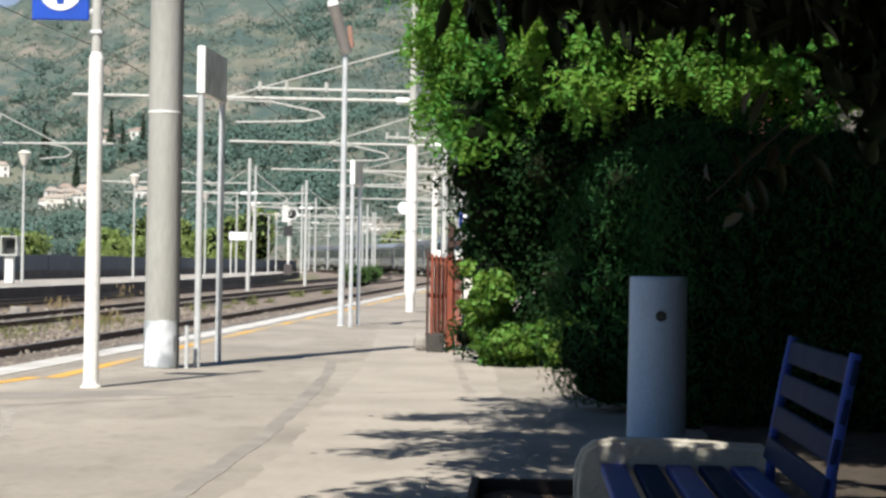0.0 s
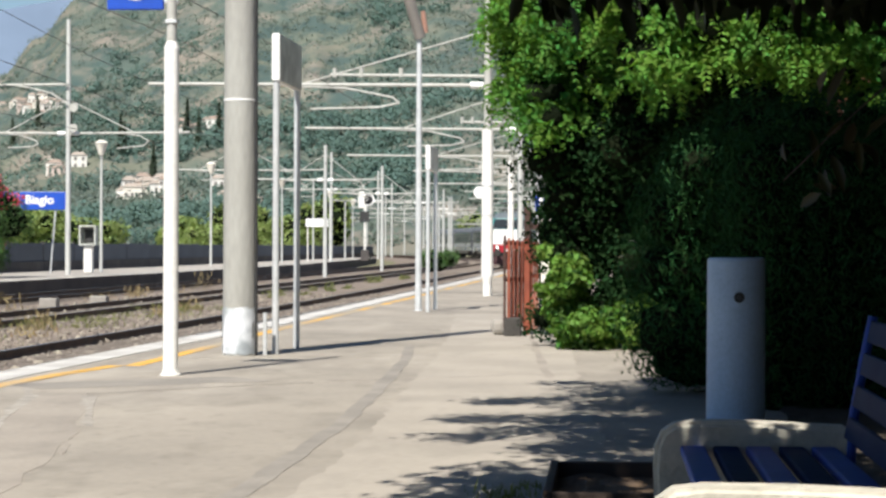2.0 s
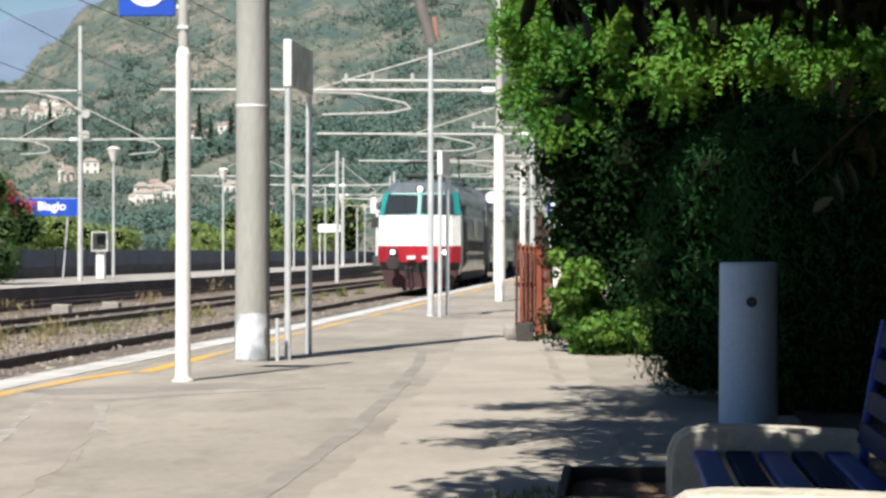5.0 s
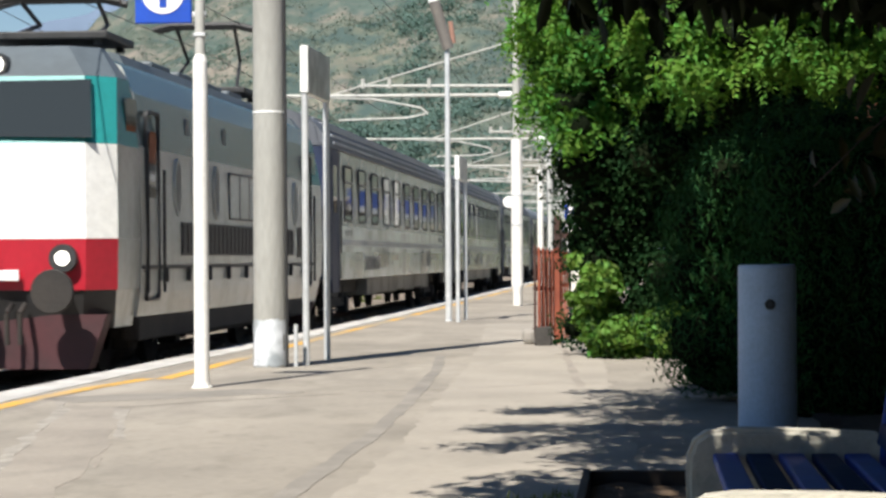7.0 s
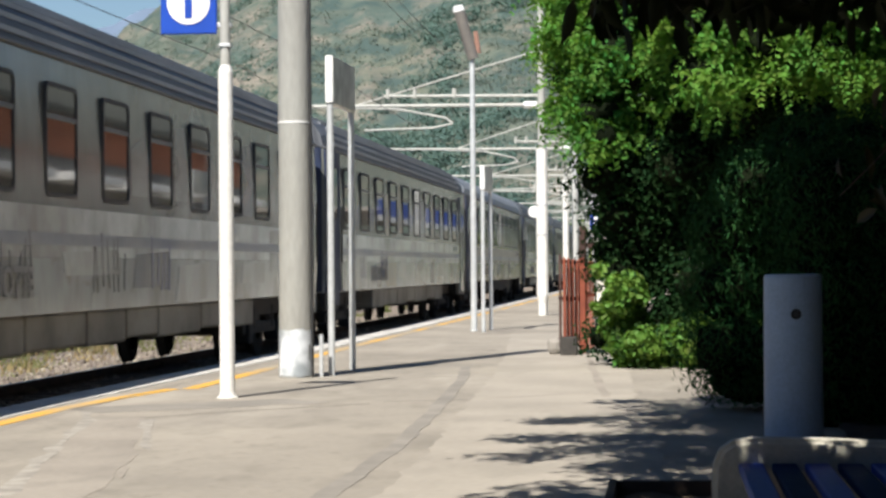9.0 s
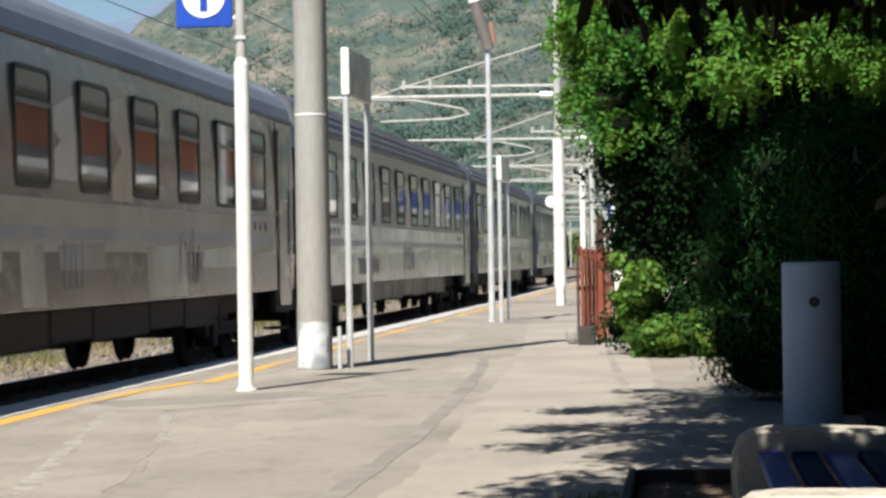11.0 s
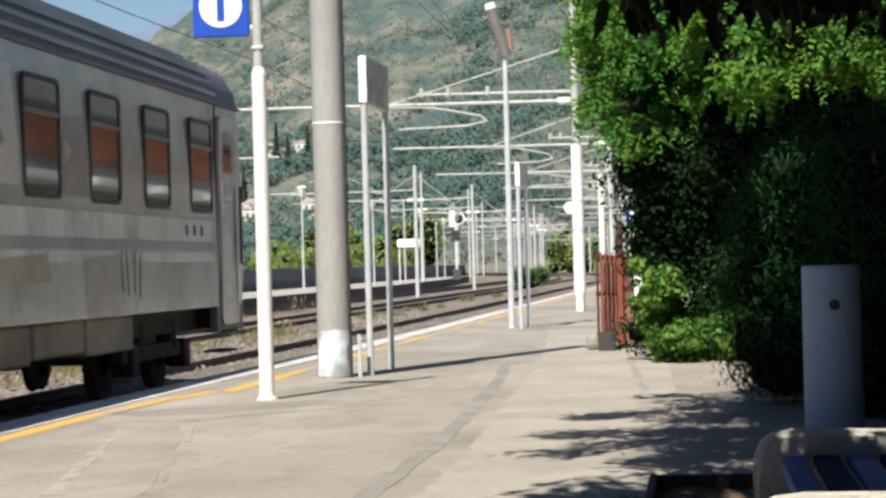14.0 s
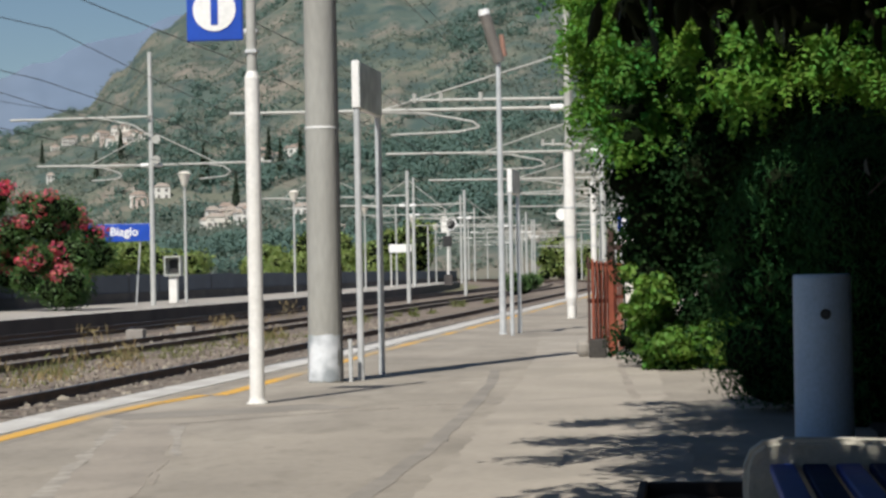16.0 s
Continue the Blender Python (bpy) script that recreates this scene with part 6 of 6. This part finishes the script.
# ---- overhead line ----
def arm_mast(x, y, z_arm, reach, sleeve=False, height=7.6, both=0.0, hdg=0.0, top_arm=0.0):
    """A steel mast with a tube arm over the track, its stay, steady arm and insulators."""
    p = thing("catenary_mast", pose(x, y, 0.0 if x > -6 or x < -18 else -0.62, 0, 0, math.degrees(hdg)), "slim pale steel catenary mast with tubular arms over the track", "mast", "catenary masts")
    bm = bmesh.new()
    rod(bm, (0, 0, 0), (0, 0, height), 0.11, 0.085, 12)
    part("shaft", bm, M_FARPOLE, p)
    for s, r_ in ((-1, reach), (1, both)):
        if not r_:
            continue
        bm = bmesh.new()
        rod(bm, (0, 0, z_arm), (s * r_, 0, z_arm + 0.05), 0.045, 0.04, 8)
        part("arm", bm, M_ARM, p)
        bm = bmesh.new()
        rod(bm, (s * 0.12, 0, z_arm), (s * 0.42, 0, z_arm + 0.002), 0.085, 0.085, 10)
        part("insulator", bm, M_WHITE, p)
        bm = bmesh.new()
        k = s * r_
        pts = [(k * 0.46, 0, z_arm), (k * 0.60, 0, z_arm - 0.10), (k * 0.66, 0, z_arm - 0.30), (k * 0.62, 0, z_arm - 0.48), (k * 0.40, 0, z_arm - 0.58)]
        if s < 0:
            pts = [(k * 0.62, 0, z_arm), (k * 0.42, 0, z_arm - 0.06), (k * 0.28, 0, z_arm - 0.28), (k * 0.26, 0, z_arm - 0.42), (k * 0.32, 0, z_arm - 0.52), (k * 0.52, 0, z_arm - 0.56)]
        pipe(bm, pts, 0.028, 7)
        part("steady_arm", bm, M_ARM, p)
        bm = bmesh.new()
        rod(bm, (s * 0.05, 0, z_arm + 1.3), (s * r_ * 0.55, 0, z_arm + 0.03), 0.022, 0.022, 6)
        part("stay", bm, M_ARM, p)
    if top_arm:
        bm = bmesh.new()
        rod(bm, (0.0, 0, z_arm + 0.22), (-top_arm, 0, z_arm + 0.26), 0.04, 0.035, 8)
        for q in (0.55, 0.8, 0.97):
            rod(bm, (-top_arm * q, 0, z_arm + 0.2), (-top_arm * q, 0, z_arm + 0.42), 0.05, 0.05, 8)
        part("upper_arm", bm, M_ARM, p)
    return p


MAST_STEP = 21.6
for i in range(14):
    s = 55.06 + MAST_STEP * i
    x, y, h = mast_line(s, 4.45)
    arm_mast(x if i else -2.86, y + (0.16 if i < 2 else 0), 5.02 + 0.05 * (i % 2), 8.2 if i % 2 == 0 else 7.2, height=5.9 if i < 2 else 6.9, hdg=h, top_arm=3.8 if i % 3 == 0 else 2.0)
for i in range(9):
    s = 89.3 + 43.2 * i
    x, y, h = mast_line(s, -13.7)
    arm_mast(x, y, 5.55, 4.6, height=10.0 if i == 0 else 8.4, both=4.8, hdg=h, top_arm=0)
for i in range(9):
    s = 118 + 30.0 * i
    x, y, h = mast_line(s, -7.1)
    arm_mast(x, y, 5.2, 3.6, height=7.0, both=3.0, hdg=h)

bm = bmesh.new()
for z0, s in ((7.45, -1),):
    rod(bm, (0, 0, z0), (-5.6, 0, z0 - 0.02), 0.05, 0.045, 8)
    pipe(bm, [(0, 0, z0 - 0.75), (-0.6, 0, z0 - 0.35), (-1.6, 0, z0 - 0.1), (-2.2, 0, z0)], 0.04, 7)
    rod(bm, (0.25, -0.05, 6.55), (0.25, 0.05, 6.55), 0.17, 0.17, 16)
    rod(bm, (0.25, -0.05, 5.75), (0.25, 0.05, 5.75), 0.17, 0.17, 16)
o = part("feeder_arm", bm, M_ARM)
o.location = (-21.05, 89.1, 0)
tagged(o, "pale tubular feeder arm with round white insulators on the mast", "mast arm")


def wire(off, z, s0, s1, r, label, sag=0.25, span=43.2):
    bm = bmesh.new()
    pts = []
    s = s0
    while s <= s1:
        x, y, h = mast_line(s, off)
        k = ((s / span) % 1) * 2 - 1
        pts.append((x, y, z - sag * (1 - k * k)))
        s += 5.4
    pipe(bm, pts, r * 0.55, 5)
    return tagged(part("overhead_wire", bm, M_WIRE), label, "wire", "overhead wires")


for off, z, r in ((0.75, 5.15, 0.014), (-0.7, 5.05, 0.014), (0.25, 8.5, 0.016), (0.62, 8.5, 0.016), (-4.9, 4.95, 0.016), (-4.6, 5.9, 0.016), (-9.3, 5.0, 0.018), (-9.3, 6.1, 0.016), (-15.0, 7.4, 0.018)):
    wire(off, z, 5, 420, r, "dark overhead wire running along the line", 0.2 if z < 5.5 else 0.5)

# ---- across the tracks ----
nb = thing("station_name_board", (-23.2, 94, 0.02), "blue station name board with white lettering on a leaning thin post", "sign")
bm = bmesh.new()
box(bm, (-2.6, -0.03, 2.62), (1.12, 0.03, 3.36), 0.02)
pl = part("panel", bm, M_BLUE, nb)
cu = bpy.data.curves.new("lettering", "FONT")
cu.body = "Biagio"
cu.size, cu.extrude, cu.align_x, cu.align_y, cu.offset = 0.50, 0.004, "CENTER", "CENTER", 0.012
tmp = new("lettering_tmp", cu)
bpy.context.view_layer.update()
me = bpy.data.meshes.new_from_object(tmp.evaluated_get(bpy.context.evaluated_depsgraph_get()))
bpy.data.objects.remove(tmp)
me.materials.clear()
me.materials.append(M_WHITE)
o = new("lettering", me)
o.parent = pl
o.matrix_basis = pose(-0.15, -0.036, 3.02, 90, 0, 0)
for x in (-2.2, 0.42):
    bm = bmesh.new()
    rod(bm, (x - 0.12, 0.06, -0.03), (x + 0.1, 0.06, 2.75), 0.035, 0.035, 8)
    part("post", bm, M_GALV, nb)

tb = thing("trackside_box", (-22.2, 98, 0.02), "grey telephone box with an open dark front on a white pillar", "telephone box")
bm = bmesh.new()
box(bm, (-0.18, -0.18, 0), (0.18, 0.18, 1.16), 0.02)
part("pillar", bm, M_POST, tb)
bm = bmesh.new()
for a, b_ in (((-0.36, -0.3, 1.16), (0.36, 0.3, 1.24)), ((-0.36, -0.3, 1.96), (0.36, 0.3, 2.02)), ((-0.36, -0.3, 1.24), (-0.30, 0.3, 1.96)), ((0.30, -0.3, 1.24), (0.36, 0.3, 1.96)), ((-0.30, 0.24, 1.24), (0.30, 0.3, 1.96))):
    box(bm, a, b_, 0.005)
part("case", bm, M_PANEL, tb)
bm = bmesh.new()
box(bm, (-0.2, 0.1, 1.3), (0.2, 0.24, 1.85), 0.02)
part("handset_panel", bm, M_DARK, tb)


def far_lamp(x, y, h):
    p = thing("platform_lamp", (x, y, 0.02), "slim grey lamp post with a flared lantern on the far platform", "lamp post", "far platform lamps")
    bm = bmesh.new()
    rod(bm, (0, 0, 0), (0, 0, h), 0.07, 0.05, 10)
    part("pole", bm, M_FARPOLE, p)
    bm = bmesh.new()
    rod(bm, (0, 0, h), (0, 0, h + 0.55), 0.10, 0.30, 12)
    rod(bm, (0, 0, h + 0.55), (0, 0, h + 0.66), 0.32, 0.12, 12)
    part("lantern", bm, M_STUCCO, p)


for x, y, h in ((-22.1, 100, 5.1), (-22.6, 131, 5.3), (-22.9, 162, 5.3), (-23.6, 196, 5.3), (-25.6, 232, 5.3)):
    far_lamp(x, y, h)

wb = thing("white_board", (-22.8, 181, 0.02), "white notice board on two thin legs on the far platform", "notice board")
bm = bmesh.new()
box(bm, (-0.9, -0.05, 2.72), (0.9, 0.05, 3.36), 0.02)
part("panel", bm, M_WHITE, wb)
for x in (-0.75, 0.75):
    bm = bmesh.new()
    rod(bm, (x, 0.08, 0), (x, 0.08, 3.2), 0.05, 0.05, 8)
    part("leg", bm, M_POST, wb)

sg = thing("railway_signal", (-20.6, 196, 0.0), "railway colour-light signal with a round black target on a white post", "signal")
bm = bmesh.new()
rod(bm, (0, 0, 0), (0, 0, 5.0), 0.10, 0.09, 10)
part("post", bm, M_POST, sg)
bm = bmesh.new()
rod(bm, (0.25, -0.05, 5.2), (0.25, 0.05, 5.2), 0.55, 0.55, 24)
tg = part("target", bm, M_WHITE, sg)
bm = bmesh.new()
rod(bm, (0.25, -0.09, 5.2), (0.25, -0.05, 5.2), 0.42, 0.42, 24)
rod(bm, (0.25, -0.35, 5.3), (0.25, -0.05, 5.3), 0.14, 0.14, 14)
part("lamp_face", bm, M_DARK, tg, "black lamp face")
bm = bmesh.new()
box(bm, (-0.55, -0.12, 4.5), (-0.05, 0.12, 5.9), 0.03)
part("case", bm, M_POST, sg)
bm = bmesh.new()
box(bm, (-0.4, -0.15, 3.3), (0.35, 0.15, 4.2), 0.03)
part("lower_case", bm, M_DARK, sg)
bm = bmesh.new()
box(bm, (-0.35, -0.2, 0), (0.35, 0.2, 0.9), 0.03)
part("cabinet", bm, M_P2FACE, sg)
for x, y, h in ((-21.6, 176, 3.0), (-24.0, 188, 6.6), (-23.2, 204, 5.0), (-9.8, 232, 6.5), (-20, 265, 7), (2.0, 250, 6)):
    p = thing("thin_pole", (x, y, 0.02 if x < -18 and y < 250 else -0.62), "thin pale pole standing beside the line", "pole", "lineside poles")
    bm = bmesh.new()
    rod(bm, (0, 0, 0), (0, 0, h), 0.075, 0.06, 8)
    part("shaft", bm, M_FARPOLE, p)
    bm = bmesh.new()
    rod(bm, (0, 0, h), (0, 0, h + 0.12), 0.09, 0.03, 8)
    part("cap", bm, M_WHITE, p)
for x, y in ((-13.9, 57.0), (-13.3, 60.0)):
    p = thing("concrete_block", (x, y, -0.41), "small pale concrete block lying beside the rail", "block")
    bm = bmesh.new()
    box(bm, (-0.22, -0.2, 0), (0.22, 0.2, 0.26), 0.03)
    part("body", bm, M_NEUTRAL, p)


# ---- houses on the slope ----
def on_hill(az, el):
    lo, hi = HILL_R0, HILL_R1
    for _ in range(40):
        r = (lo + hi) / 2
        if math.degrees(math.atan2(hill_z(r, az) - 1.15, r)) < el:
            lo = r
        else:
            hi = r
    return polar(r, az, hill_z(r, az) - 0.5), r


def house(az, el, w, d, h, col, roof_col, turn=0.0, rows=2, cols=4):
    (x, y, z), r = on_hill(az, el)
    p = thing("hillside_house", pose(x, y, z, 0, 0, az + turn), "pale stuccoed house with a tiled roof on the green slope", "house", "houses on the slope")
    bm = bmesh.new()
    h += 1.4
    box(bm, (-w / 2, 0, -6), (w / 2, d, h))
    part("wall", bm, col, p)
    bm = bmesh.new()
    v = [bm.verts.new(q) for q in ((-w / 2 - 0.25, -0.25, h), (w / 2 + 0.25, -0.25, h), (w / 2 + 0.25, d + 0.25, h), (-w / 2 - 0.25, d + 0.25, h), (-w / 4, d / 2, h + 1.2), (w / 4, d / 2, h + 1.2))]
    for f in ((0, 1, 5, 4), (1, 2, 5), (2, 3, 4, 5), (3, 0, 4), (3, 2, 1, 0)):
        bm.faces.new([v[i] for i in f])
    part("roof", bm, roof_col, p)
    for i in range(cols):
        for j in range(rows):
            cx, cz = -w / 2 + w * (i + 0.5) / cols, h * (j + 0.45) / rows
            bm = bmesh.new()
            box(bm, (cx - 0.4, -0.06, cz - 0.55), (cx + 0.4, 0.1, cz + 0.55))
            part("window", bm, M_SHUTTER, p)


M_SHUTTER = mat("grey_shutter", (0.16, 0.15, 0.14), 0.7, None, 1, 5, 0)
M_PINK = mat("pink_stucco", (0.56, 0.47, 0.42), 0.9, (0.47, 0.39, 0.35), 0.1, 3, 0.1)
M_PALE = mat("white_stucco", (0.74, 0.72, 0.68), 0.9, (0.64, 0.62, 0.57), 0.1, 3, 0.1)
M_FLAT = mat("pale_roof", (0.36, 0.31, 0.27), 0.9, (0.30, 0.26, 0.22), 0.2, 5, 0.2)
for az, el, w, d, h, c_, rf, tn, rw, cl in (
        (15.25, 3.25, 16, 10, 8, M_PALE, M_TILE, 10, 3, 5), (14.85, 3.3, 12, 9, 7, M_STUCCO, M_TILE, -12, 2, 4), (14.35, 3.35, 13, 9, 7, M_PINK, M_TILE, 5, 2, 4),
        (13.75, 3.2, 10, 8, 8, M_PALE, M_FLAT, 20, 2, 3), (13.45, 3.3, 9, 8, 6, M_PALE, M_TILE, -8, 2, 3), (15.6, 3.05, 8, 7, 6, M_PALE, M_FLAT, 0, 2, 3),
        (10.55, 2.75, 11, 9, 9, M_PINK, M_TILE, 10, 3, 4), (10.2, 2.7, 12, 9, 6, M_PALE, M_TILE, -5, 2, 4), (9.85, 2.85, 8, 7, 7, M_STUCCO, M_TILE, 12, 2, 3),
        (11.75, 1.35, 9, 8, 5.5, M_PALE, M_FLAT, 15, 2, 3), (11.35, 1.25, 10, 8, 5, M_STUCCO, M_FLAT, -10, 2, 4), (10.9, 1.35, 8, 7, 6, M_PALE, M_TILE, 4, 2, 3),
        (13.55, 1.75, 7, 6, 6, M_PALE, M_FLAT, 8, 2, 2), (15.7, 2.35, 7, 6, 5, M_PALE, M_FLAT, 8, 2, 2), (9.2, 1.15, 9, 7, 5, M_STUCCO, M_TILE, 3, 2, 3), (12.3, 0.55, 14, 7, 3.4, M_PALE, M_FLAT, 3, 1, 4)):
    house(az, el, w * 0.42, d * 0.42, h * 0.40, c_, rf, tn, rw, cl)
rh = random.Random(12)
for az0, az1, el0, el1, n in ((13.2, 15.7, 3.05, 3.55, 13), (9.7, 10.75, 2.6, 2.95, 6), (10.8, 12.0, 1.15, 1.5, 7), (8.6, 9.6, 0.9, 1.5, 4), (12.4, 13.7, 1.7, 2.4, 4)):
    for _ in range(n):
        house(rh.uniform(az0, az1), rh.uniform(el0, el1), rh.uniform(2.8, 6.0), rh.uniform(3, 4.5), rh.uniform(1.2, 3.2),
              rh.choice((M_PALE, M_STUCCO, M_PINK, M_PALE)), rh.choice((M_FLAT, M_FLAT, M_TILE)), rh.uniform(-25, 25), rh.choice((1, 2)), rh.choice((2, 3)))


def cypress(az, el, h):
    (x, y, z), r = on_hill(az, el)
    blobs = [(x, y, z + h * k, h * 0.11 * (1.15 - k), h * 0.11 * (1.15 - k), h * 0.13) for k in (0.12, 0.28, 0.44, 0.60, 0.76, 0.9)]
    bush("cypress_tree", blobs, 500, 1.0, 0.5, L_CYP, "tall narrow dark cypress on the slope", "tree")


for az, el, h in ((10.38, 2.55, 15), (10.1, 2.45, 12), (12.0, 2.3, 13), (11.9, 2.25, 11), (14.0, 2.9, 12), (9.6, 2.6, 13), (13.2, 2.5, 12), (15.9, 2.8, 12), (11.2, 1.7, 11), (14.6, 2.4, 11)):
    cypress(az, el, h)

# station building and added walls out of sight behind the planting and behind the viewer
# unseen building; its colour bands follow what the train windows mirror
bld = thing("station_building", (6.2, 52, 0), "orange-red plastered station building with white awnings and slate roof", "building", kind="structure")
bm = bmesh.new()
box(bm, (0, -6, 4.5), (9, 44, 5.7))
part("wall", bm, M_ORANGE, bld, "orange-red upper wall")
bm = bmesh.new()
box(bm, (-0.06, -6.05, -0.4), (9.05, 44.05, 4.498))
part("plinth", bm, M_NEUTRAL, bld, "grey-brown lower wall")
bm = bmesh.new()
closed_body(bm, [(-0.6, 5.702), (9.6, 5.702), (9.6, 5.9), (4.5, 9.0), (-0.6, 5.9)], -6.5, 44.5)
part("roof", bm, M_SLATE, bld, "grey-green slate roof")
for i in range(6):
    bm = bmesh.new()
    box(bm, (-1.2, -4 + i * 8, 3.7), (-0.07, 2.2 + i * 8, 3.95), 0.03)
    part("awning", bm, M_WHITE, bld, "white awning")
for i in range(8):
    bm = bmesh.new()
    box(bm, (-0.12, 2 + i * 4.2, 0.9), (0.1, 3.3 + i * 4.2, 2.9), 0.01)
    w_ = part("window", bm, M_WHITE, bld)
    bm = bmesh.new()
    box(bm, (-0.14, 2.15 + i * 4.2, 1.05), (-0.11, 3.15 + i * 4.2, 2.75))
    part("pane", bm, M_OPEN, w_)
# unseen canopy added so that the train sides mirror a blue band
can = thing("mirrored_canopy", (0.4, 92, 0), "unseen flat canopy added for the blue and white edge mirrored in the train", "canopy", kind="structure")
bm = bmesh.new()
box(bm, (0.03, 0, 3.45), (5.6, 34, 3.62), 0.02)
part("roof", bm, M_NEUTRAL, can)
bm = bmesh.new()
box(bm, (-0.02, 0, 3.30), (0.028, 34, 3.95), 0.01)
part("edge_board", bm, M_BLUE, can, "blue edge board")
bm = bmesh.new()
box(bm, (-0.015, 0, 3.06), (0.025, 34, 3.295), 0.01)
part("edge_board", bm, M_WHITE, can, "white edge board")
for y in (2, 12, 22, 32):
    bm = bmesh.new()
    rod(bm, (0.8, y, 0), (0.8, y, 3.46), 0.08, 0.07, 12)
    part("post", bm, M_POST, can)
# two unseen walls added to keep sky light off hedge and bench
bm = bmesh.new()
box(bm, (4.6, -12, -0.3), (4.9, 30.9, 6.5))
tagged(part("added_wall_side", bm, M_NEUTRAL), "unseen plain wall added on the garden side to block light", "wall", kind="structure")
bm = bmesh.new()
box(bm, (-4.5, -4.3, -0.3), (4.6, -4.0, 5.0))
tagged(part("added_wall_back", bm, M_NEUTRAL), "unseen plain wall added behind the viewer to block light", "wall", kind="structure")

motions()
